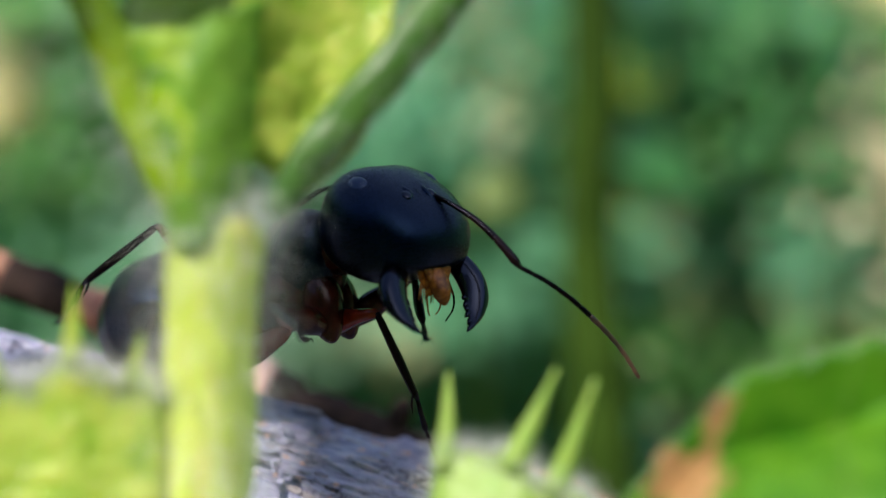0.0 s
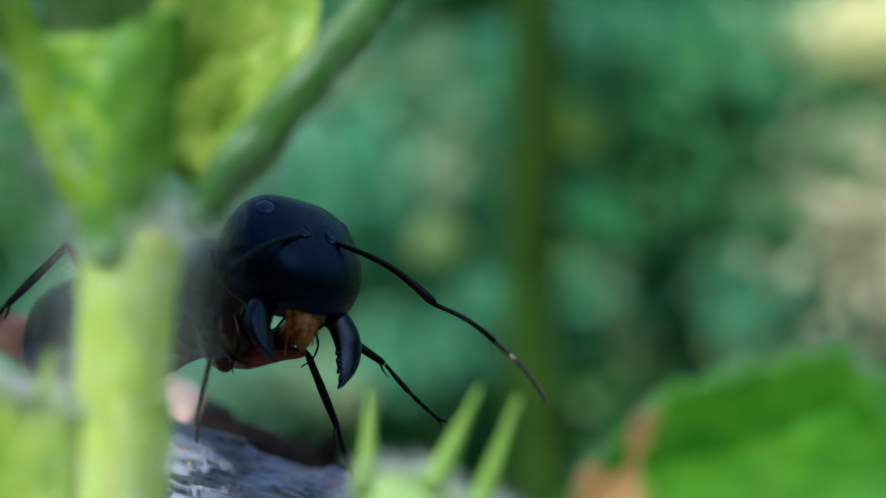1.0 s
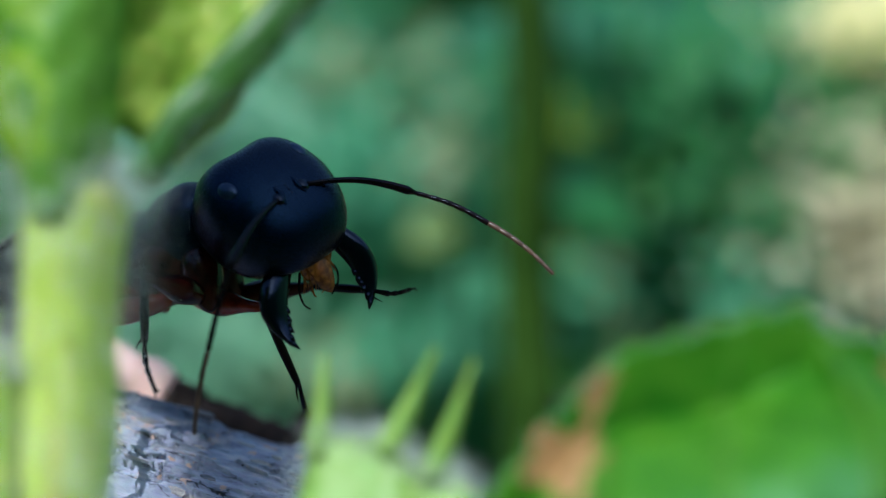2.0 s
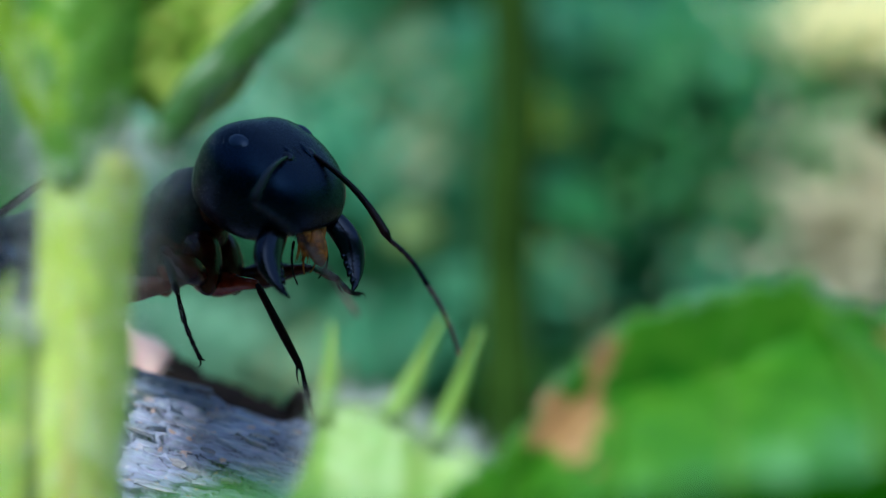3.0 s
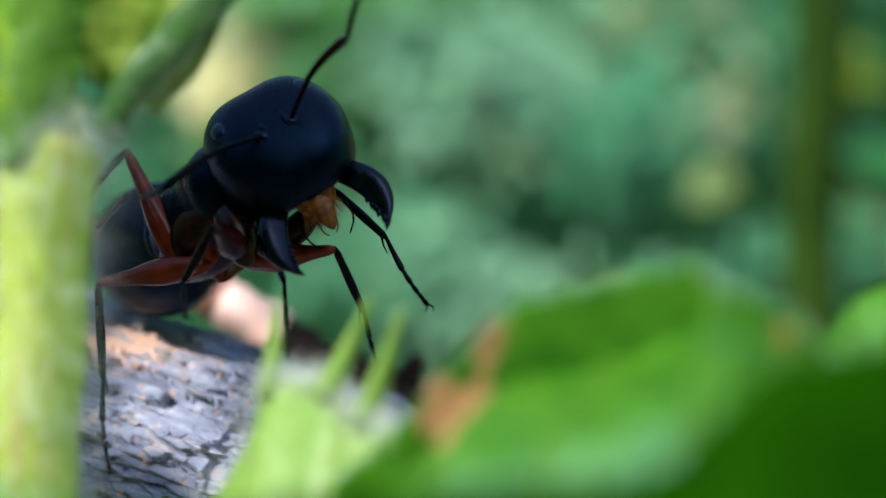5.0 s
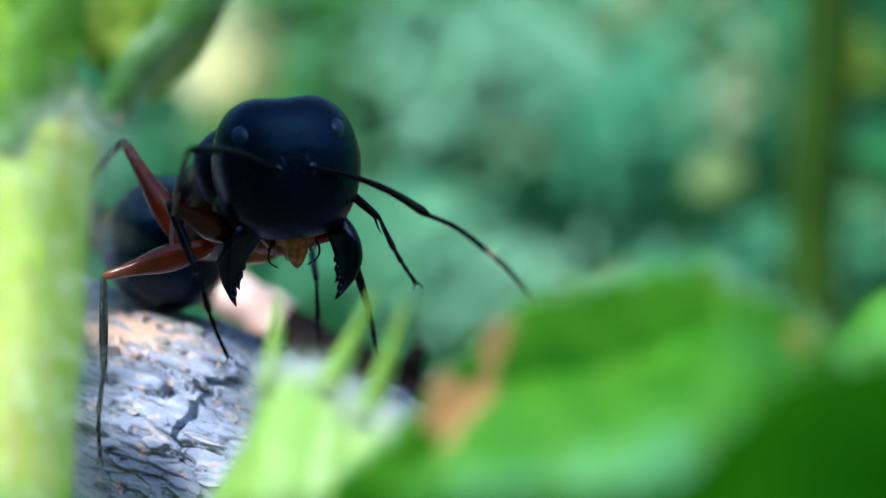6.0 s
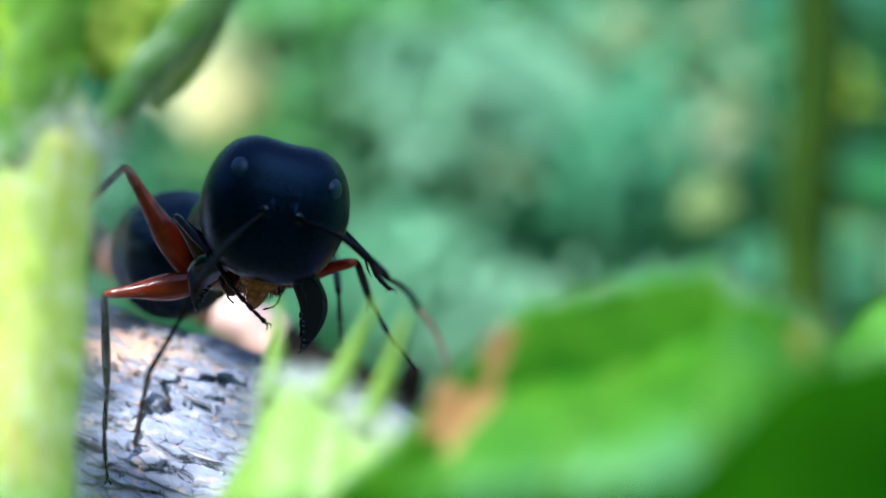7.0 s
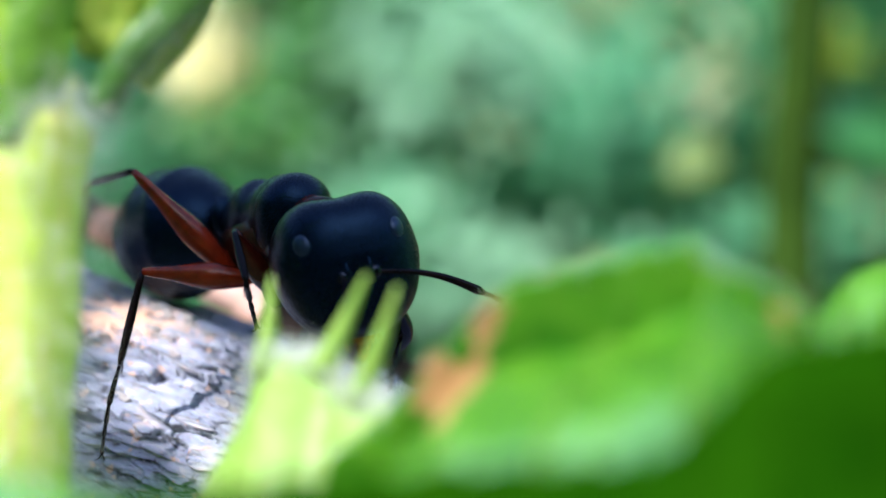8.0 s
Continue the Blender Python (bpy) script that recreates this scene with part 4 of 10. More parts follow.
ant_parts["petiole"] = pet


def gaster_shape(x, y, z):
    step = 0
    u = (1 - y) / 2  # 0 at the waist
    for e in (0.30, 0.52, 0.72, 0.88):
        step += 0.035 * smoothstep(e - 0.10, e, u) - 0.06 * smoothstep(e, e + 0.012, u)
    r = 1 + step
    return 2.0 * x * r, 2.45 * y, 2.05 * z * r


M_BAND = surface("brown_gaster_rim", [(0.3, (0.02, 0.007, 0.004)), (0.7, (0.07, 0.028, 0.014))], 0.4, rough=0.3, fine=0.05, specular=0.3)
bm = ball(gaster_shape, 64, 96)
for f in bm.faces:
    u = (1 - f.calc_center_median().y / MM / 2.45) / 2
    if any(e - 0.035 < u < e for e in (0.52, 0.72, 0.88)):
        f.material_index = 1
gas = part("gaster", bm, [M_BLACK, M_BAND], ant, "round satin black abdomen with brown-rimmed overlapping rings")
ant_parts["gaster"] = gas

for side in ("right", "left"):
    sc = tube(bmesh.new(), [Vector((0, 0.22 * math.sin(math.pi * i / 14), 3.2 * i / 14)) for i in range(15)], [0.065 + 0.065 * (i / 14) ** 1.6 for i in range(14)] + [0.06], 10)
    ant_parts["scape_" + side] = part("antenna_scape", sc, M_LIMB, ant, "long dark antenna shaft")
    for nm, ln, r0, r1, k in (("flagellum_base_", 2.3, 0.062, 0.072, 6), ("flagellum_end_", 2.2, 0.072, 0.050, 6)):
        bm = bmesh.new()
        pts, rad = [], []
        for i in range(k):
            for u, q in ((0.0, 0.80), (0.15, 1.0), (0.88, 1.05), (0.98, 0.80)):
                z = ln * (i + u) / k
                pts.append(Vector((0, 0.10 * math.sin(math.pi * z / ln), z)))
                rad.append((r0 + (r1 - r0) * z / ln) * q * (0.55 if i == k - 1 and u > 0.9 and nm == "flagellum_end_" else 1))
        tube(bm, pts, rad, 9)
        ant_parts[nm + side] = part("antenna_lash", bm, M_LASH if "end" in nm else M_LIMB, ant, "thin ringed antenna lash")


def tarsus(length):
    bm = bmesh.new()
    pts, rad = [], []
    for a, b, r in ((0, 0.46, 0.075), (0.46, 0.66, 0.065), (0.66, 0.80, 0.06), (0.80, 0.89, 0.055), (0.89, 1.0, 0.06)):
        for u, q in ((0.02, 0.7), (0.3, 0.85), (0.92, 1.15), (0.99, 0.8)):
            pts.append(Vector((0, -0.10 * math.sin(math.pi * (a + (b - a) * u)), length * (a + (b - a) * u))))
            rad.append(r * q)
    tube(bm, pts, rad, 8)
    for s in (1, -1):
        q = Vector((0, 0, length))
        tube(bm, spline([q, q + Vector((s * 0.10, 0.03, 0.12)), q + Vector((s * 0.15, -0.08, 0.20))], 6), [0.03, 0.03, 0.026, 0.022, 0.016, 0.01, 0.004], 6)
    return bm


LENGTHS = {"fore": (2.3, 2.0, 2.2), "mid": (3.0, 2.6, 2.4), "hind": (4.0, 3.3, 3.2)}
for side in ("left", "right"):
    for kind, (lf, lt, la) in LENGTHS.items():
        key = side + "_" + kind
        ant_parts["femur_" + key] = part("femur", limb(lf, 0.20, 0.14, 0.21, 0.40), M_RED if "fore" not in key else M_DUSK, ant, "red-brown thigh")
        bm = limb(lt, 0.10, 0.095, 0.025, 0.55)
        tube(bm, [Vector((0, -0.08, lt * 0.94)), Vector((0, -0.22, lt * 0.94 + 0.2)), Vector((0, -0.30, lt * 0.94 + 0.42))], [0.035, 0.028, 0.008], 6)
        ant_parts["tibia_" + key] = part("tibia", bm, M_LIMB, ant, "dark shin with a spur")
        ant_parts["tarsus_" + key] = part("tarsus", tarsus(la), M_LIMB, ant, "thin jointed foot with claws")


# ---- movement ----
def motions():
    walk(ant_parts['gaster'], [
        (0, at(-3.502, 0.639, 3.084, 16.5, 0.0, -137.7)),
        (0.2, at(-3.523, 0.882, 3.006, 15.9, -0.0, -141.1)),
        (0.5, at(-3.365, 1.731, 2.938, 17.0, -0.0, -138.1)),
        (0.8, at(-3.574, 2.044, 3.257, 16.6, -0.0, -146.2)),
        (1, at(-3.815, 1.906, 3.126, 11.7, -0.0, -148.9)),
        (1.2, at(-4.606, 1.616, 3.328, 19.7, -0.0, -127.8)),
        (1.5, at(-4.438, 1.861, 3.914, 17.3, -0.0, -125.3)),
        (1.7, at(-4.298, 2.651, 3.666, 19.2, -0.0, -124.4)),
        (2.8, at(-4.513, 0.225, 3.610, 9.9, -0.0, -115.7)),
        (3, at(-4.678, 1.392, 3.399, 16.3, -0.0, -109.5)),
        (3.2, at(-4.515, 1.376, 3.604, 4.3, -0.0, -124.8)),
        (3.5, at(-4.760, 2.354, 3.506, 10.9, -0.0, -117.6)),
        (3.8, at(-4.452, 2.314, 3.723, 10.7, -0.0, -139.4)),
        (4, at(-4.346, 2.580, 3.872, 11.1, 0.0, -139.8)),
        (4.2, at(-4.212, 2.801, 3.891, 13.3, -0.0, -140.4)),
        (4.5, at(-4.031, 2.299, 3.669, 12.9, -0.0, -144.5)),
        (4.8, at(-2.777, 1.819, 3.269, 8.9, 0.0, -159.7)),
        (5, at(-2.887, 0.926, 3.428, 3.9, 0.0, -151.5)),
        (5.2, at(-3.307, 2.374, 3.323, 23.3, -0.0, -132.7)),
        (6.3, at(-3.211, 1.981, 3.160, 9.2, -0.0, -149.1)),
        (6.5, at(-2.964, 1.793, 3.264, 8.0, -0.0, -146.3)),
        (6.7, at(-2.418, 1.528, 2.957, 7.0, -0.0, -158.1)),
        (7, at(-3.341, 2.975, 3.367, 5.9, 0.0, -141.0)),
        (7.2, at(-3.179, 3.167, 3.030, 5.7, -0.0, -143.7)),
        (7.5, at(-3.179, 2.827, 3.237, 2.0, -0.0, -143.6)),
        (7.8, at(-2.895, 3.031, 3.009, 20.3, -0.0, -132.7)),
        (8, at(-2.384, 1.981, 3.157, 9.2, -0.0, -126.3)),
    ])
    walk(ant_parts['petiole'], [
        (0, at(-1.765, -1.415, 3.866, 18.1, -0.0, -102.3)),
        (0.2, at(-1.896, -1.288, 3.751, 20.8, 0.0, -104.3)),
        (0.5, at(-1.653, -0.320, 3.748, 16.9, -0.0, -104.2)),
        (0.8, at(-2.152, -0.273, 4.061, 15.3, -0.0, -106.6)),
        (1, at(-2.459, -0.550, 3.676, 19.1, -0.0, -107.1)),
        (1.2, at(-2.626, 0.018, 4.264, 10.7, -0.0, -111.6)),
        (1.5, at(-2.363, 0.342, 4.742, 8.5, -0.0, -112.2)),
        (1.7, at(-2.223, 1.189, 4.552, 18.7, -0.0, -113.1)),
        (2.8, at(-2.118, -0.992, 4.052, 18.6, -0.0, -96.3)),
        (3, at(-2.251, 0.540, 4.142, 19.6, -0.0, -111.4)),
        (3.2, at(-2.271, -0.241, 3.739, 28.1, 0.0, -107.4)),
        (3.5, at(-2.421, 1.126, 3.987, 20.0, 0.0, -115.0)),
        (3.8, at(-2.741, 0.210, 4.205, 19.1, 0.0, -113.0)),
        (4, at(-2.663, 0.492, 4.381, 15.2, -0.0, -117.4)),
        (4.2, at(-2.573, 0.738, 4.513, 12.2, 0.0, -123.0)),
        (4.5, at(-2.537, 0.085, 4.272, 14.5, -0.0, -120.1)),
        (4.8, at(-1.887, -0.891, 3.661, 24.0, -0.0, -117.5)),
        (5, at(-1.578, -1.708, 3.547, 31.0, -0.0, -107.6)),
        (5.2, at(-1.518, 0.686, 4.401, 18.0, -0.0, -124.1)),
        (6.3, at(-1.846, -0.442, 3.542, 30.1, -0.0, -119.6)),
        (6.5, at(-1.482, -0.557, 3.589, 29.2, -0.0, -119.0)),
        (6.7, at(-1.428, -1.241, 3.244, 30.0, -0.0, -110.2)),
        (7, at(-1.668, 0.862, 3.606, 18.6, 0.0, -130.3)),
        (7.2, at(-1.603, 0.964, 3.249, 21.8, -0.0, -132.3)),
        (7.5, at(-1.592, 0.618, 3.282, 18.5, -0.0, -131.6)),
        (7.8, at(-1.055, 1.322, 3.972, 9.2, -0.0, -130.2)),
        (8, at(-0.257, 0.402, 3.617, -1.2, -0.0, -121.8)),
    ])
    walk(ant_parts['mandible_right'], [
        (0, at(0.98, 1.50, -0.35, -12.0, 0, -34.0)),
        (0.2, at(0.98, 1.50, -0.35, -1.6, 0, -30.8)),
        (0.5, at(0.98, 1.50, -0.35, 14.0, 0, -26.0)),
        (0.8, at(0.98, 1.50, -0.35, 4.4, 0, -24.8)),
        (1, at(0.98, 1.50, -0.35, -2.0, 0, -24.0)),
        (1.2, at(0.98, 1.50, -0.35, -3.6, 0, -30.4)),
        (1.5, at(0.98, 1.50, -0.35, -6.0, 0, -40.0)),
        (1.7, at(0.98, 1.50, -0.35, -6.6, 0, -42.2)),
        (2.8, at(0.98, 1.50, -0.35, -10.0, 0, -54.0)),
        (3, at(0.98, 1.50, -0.35, -8.0, 0, -48.0)),
        (3.2, at(0.98, 1.50, -0.35, 0.0, 0, -58.0)),
        (3.5, at(0.98, 1.50, -0.35, 18.0, 0, -44.0)),
        (3.8, at(0.98, 1.50, -0.35, 10.0, 0, -32.0)),
        (4, at(0.98, 1.50, -0.35, 18.0, 0, -38.0)),
        (4.2, at(0.98, 1.50, -0.35, 10.0, 0, -40.0)),
        (4.5, at(0.98, 1.50, -0.35, 8.0, 0, -48.0)),
        (4.8, at(0.98, 1.50, -0.35, -16.0, 0, -50.0)),
        (5, at(0.98, 1.50, -0.35, -2.0, 0, -28.0)),
        (5.2, at(0.98, 1.50, -0.35, -22.0, 0, -38.0)),
        (6.3, at(0.98, 1.50, -0.35, -26.0, 0, -42.0)),
        (6.5, at(0.98, 1.50, -0.35, -18.0, 0, -40.0)),
        (6.7, at(0.98, 1.50, -0.35, -28.0, 0, -42.0)),
        (7, at(0.98, 1.50, -0.35, -58.0, 0, -46.0)),
        (7.2, at(0.98, 1.50, -0.35, -60.0, 0, -26.0)),
        (7.5, at(0.98, 1.50, -0.35, -44.0, 0, -28.0)),
        (7.8, at(0.98, 1.50, -0.35, -20.0, 0, -38.0)),
        (8, at(0.98, 1.50, -0.35, -20.0, 0, -38.0)),
    ])
    walk(ant_parts['mandible_left'], [
        (0, at(-0.98, 1.50, -0.35, -22.0, 0, -4.0)),
        (0.2, at(-0.98, 1.50, -0.35, -22.0, 0, 0.8)),
        (0.5, at(-0.98, 1.50, -0.35, -22.0, 0, 8.0)),
        (0.8, at(-0.98, 1.50, -0.35, -19.6, 0, 12.8)),
        (1, at(-0.98, 1.50, -0.35, -18.0, 0, 16.0)),
        (1.2, at(-0.98, 1.50, -0.35, -16.4, 0, 15.2)),
        (1.5, at(-0.98, 1.50, -0.35, -14.0, 0, 14.0)),
        (1.7, at(-0.98, 1.50, -0.35, -14.9, 0, 11.5)),
        (2.8, at(-0.98, 1.50, -0.35, -20.0, 0, -2.0)),
        (3, at(-0.98, 1.50, -0.35, -20.0, 0, 4.0)),
        (3.2, at(-0.98, 1.50, -0.35, -16.0, 0, 22.0)),
        (3.5, at(-0.98, 1.50, -0.35, -6.0, 0, 20.0)),
        (3.8, at(-0.98, 1.50, -0.35, -18.0, 0, 28.0)),
        (4, at(-0.98, 1.50, -0.35, -14.0, 0, 44.0)),
        (4.2, at(-0.98, 1.50, -0.35, -16.0, 0, 24.0)),
        (4.5, at(-0.98, 1.50, -0.35, -18.0, 0, 18.0)),
        (4.8, at(-0.98, 1.50, -0.35, -20.0, 0, 4.0)),
        (5, at(-0.98, 1.50, -0.35, -4.0, 0, 18.0)),
        (5.2, at(-0.98, 1.50, -0.35, 14.0, 0, 4.0)),
        (6.3, at(-0.98, 1.50, -0.35, -4.0, 0, 24.0)),
        (6.5, at(-0.98, 1.50, -0.35, -26.0, 0, 38.0)),
        (6.7, at(-0.98, 1.50, -0.35, -22.0, 0, 44.0)),
        (7, at(-0.98, 1.50, -0.35, -20.0, 0, 34.0)),
        (7.2, at(-0.98, 1.50, -0.35, -18.0, 0, 44.0)),
        (7.5, at(-0.98, 1.50, -0.35, -36.0, 0, 54.0)),
        (7.8, at(-0.98, 1.50, -0.35, -52.0, 0, 4.0)),
        (8, at(-0.98, 1.50, -0.35, -52.0, 0, 4.0)),
    ])
    walk(ant_parts['head'], [
        (0, at(3.609, -2.681, 5.571, -27.7, 4.2, -134.0)),
        (0.2, at(3.332, -2.728, 5.491, -36.5, 10.3, -137.5)),
        (0.5, at(3.159, -2.150, 4.957, -44.0, 10.8, -165.6)),
        (0.8, at(2.783, -2.140, 5.097, -43.4, -7.0, -157.7)),
        (1, at(2.667, -2.152, 5.252, -38.3, -12.4, -141.5)),
        (1.2, at(2.919, -2.276, 5.297, -26.0, -18.1, -133.4)),
        (1.5, at(3.152, -2.131, 5.512, -30.5, 6.0, -130.6)),
        (1.7, at(2.941, -1.397, 5.700, -57.9, 25.3, -145.7)),
        (1.975, at(3.044, -1.519, 5.838, -48.2, 28.7, -138.8)),
        (2.25, at(3.147, -1.640, 5.977, -37.3, 29.9, -130.8)),
        (2.525, at(3.250, -1.762, 6.116, -25.9, 28.9, -122.8)),
        (2.8, at(3.354, -1.884, 6.255, -14.8, 25.8, -115.7)),
        (3, at(3.033, -1.995, 5.923, -36.2, 11.1, -127.0)),
        (3.2, at(2.528, -1.972, 5.904, -58.7, -9.6, -129.6)),
        (3.5, at(2.421, -1.808, 5.487, -54.2, -11.4, -141.6)),
        (3.8, at(2.284, -2.159, 5.625, -50.8, -17.5, -141.6)),
        (4, at(2.391, -2.309, 5.440, -51.1, -15.0, -140.6)),
        (4.2, at(2.475, -2.529, 5.437, -42.9, -10.5, -136.3)),
        (4.5, at(2.671, -2.734, 5.492, -39.5, -2.8, -132.3)),
        (4.8, at(2.640, -3.103, 6.278, -9.8, 25.1, -134.5)),
        (5, at(2.707, -3.200, 6.033, -42.3, 30.6, -150.5)),
        (5.2, at(3.412, -2.659, 5.545, -51.1, 19.6, -134.8)),
        (5.475, at(3.115, -2.696, 5.480, -59.4, 16.3, -141.1)),
        (5.75, at(2.819, -2.734, 5.414, -66.7, 11.8, -146.4)),
        (6.025, at(2.522, -2.771, 5.349, -73.1, 6.2, -150.5)),
        (6.3, at(2.225, -2.809, 5.283, -78.8, -0.1, -153.2)),
        (6.5, at(2.680, -2.983, 5.374, -74.5, -2.1, -150.6)),
        (6.7, at(2.524, -2.832, 4.904, -73.5, -19.6, -153.0)),
        (7, at(2.317, -2.921, 4.611, -74.3, -11.3, -149.5)),
        (7.2, at(2.275, -2.801, 4.579, -73.2, -11.2, -145.1)),
        (7.5, at(2.491, -3.128, 4.376, -71.9, -4.9, -144.6)),
        (7.8, at(2.998, -2.766, 3.689, -78.1, 9.3, -167.2)),
        (8, at(4.591, -2.923, 2.518, -76.3, 11.6, -148.6)),
    ])
    walk(ant_parts['mesosoma'], [
        (0, at(0.299, -2.233, 4.600, 18.1, -0.0, -102.3)),
        (0.2, at(0.107, -2.186, 4.559, 20.8, 0.0, -104.3)),
        (0.5, at(0.400, -1.191, 4.451, 16.9, -0.0, -104.2)),
        (0.8, at(-0.154, -1.297, 4.721, 15.3, -0.0, -106.6)),
        (1, at(-0.507, -1.621, 4.397, 19.1, -0.0, -107.1)),
        (1.2, at(-0.575, -0.957, 4.788, 10.7, -0.0, -111.6)),
        (1.5, at(-0.294, -0.636, 5.174, 8.5, -0.0, -112.2)),
        (1.7, at(-0.241, 0.229, 5.304, 18.7, -0.0, -113.1)),
        (1.975, at(-0.163, -0.185, 5.158, 18.8, -0.0, -108.9)),
        (2.25, at(-0.084, -0.599, 5.012, 18.8, -0.0, -104.7)),
        (2.525, at(-0.005, -1.014, 4.866, 18.8, 0.0, -100.5)),
        (2.8, at(0.073, -1.428, 4.720, 18.6, -0.0, -96.3)),
        (3, at(-0.195, -0.247, 4.891, 19.6, -0.0, -111.4)),
        (3.2, at(-0.269, -1.061, 4.622, 28.1, 0.0, -107.4)),
        (3.5, at(-0.425, 0.167, 4.701, 20.0, 0.0, -115.0)),
        (3.8, at(-0.807, -0.901, 4.897, 19.1, 0.0, -113.0)),
        (4, at(-0.767, -0.738, 4.961, 15.2, -0.0, -117.4)),
        (4.2, at(-0.761, -0.637, 5.020, 12.2, 0.0, -123.0)),
        (4.5, at(-0.713, -1.250, 4.851, 14.5, -0.0, -120.1)),
        (4.8, at(-0.207, -2.292, 4.492, 24.0, -0.0, -117.5)),
        (5, at(0.232, -2.829, 4.512, 31.0, -0.0, -107.6)),
        (5.2, at(0.257, -0.607, 5.171, 18.0, -0.0, -124.1)),
        (5.475, at(0.147, -0.893, 5.012, 21.1, 0.2, -123.0)),
        (5.75, at(0.038, -1.179, 4.853, 24.1, 0.2, -121.8)),
        (6.025, at(-0.072, -1.465, 4.695, 27.1, 0.2, -120.7)),
        (6.3, at(-0.181, -1.751, 4.536, 30.1, -0.0, -119.6)),
        (6.5, at(0.226, -1.838, 4.544, 29.2, -0.0, -119.0)),
        (6.7, at(0.296, -2.475, 4.226, 30.0, -0.0, -110.2)),
        (7, at(-0.027, -0.669, 4.231, 18.6, 0.0, -130.3)),
        (7.2, at(-0.042, -0.612, 3.967, 21.8, -0.0, -132.3)),
        (7.5, at(0.013, -0.970, 3.866, 18.5, -0.0, -131.6)),
        (7.8, at(0.669, -0.166, 4.449, 9.2, -0.0, -130.2)),
        (8, at(1.698, -0.861, 3.669, -1.2, -0.0, -121.8)),
    ])
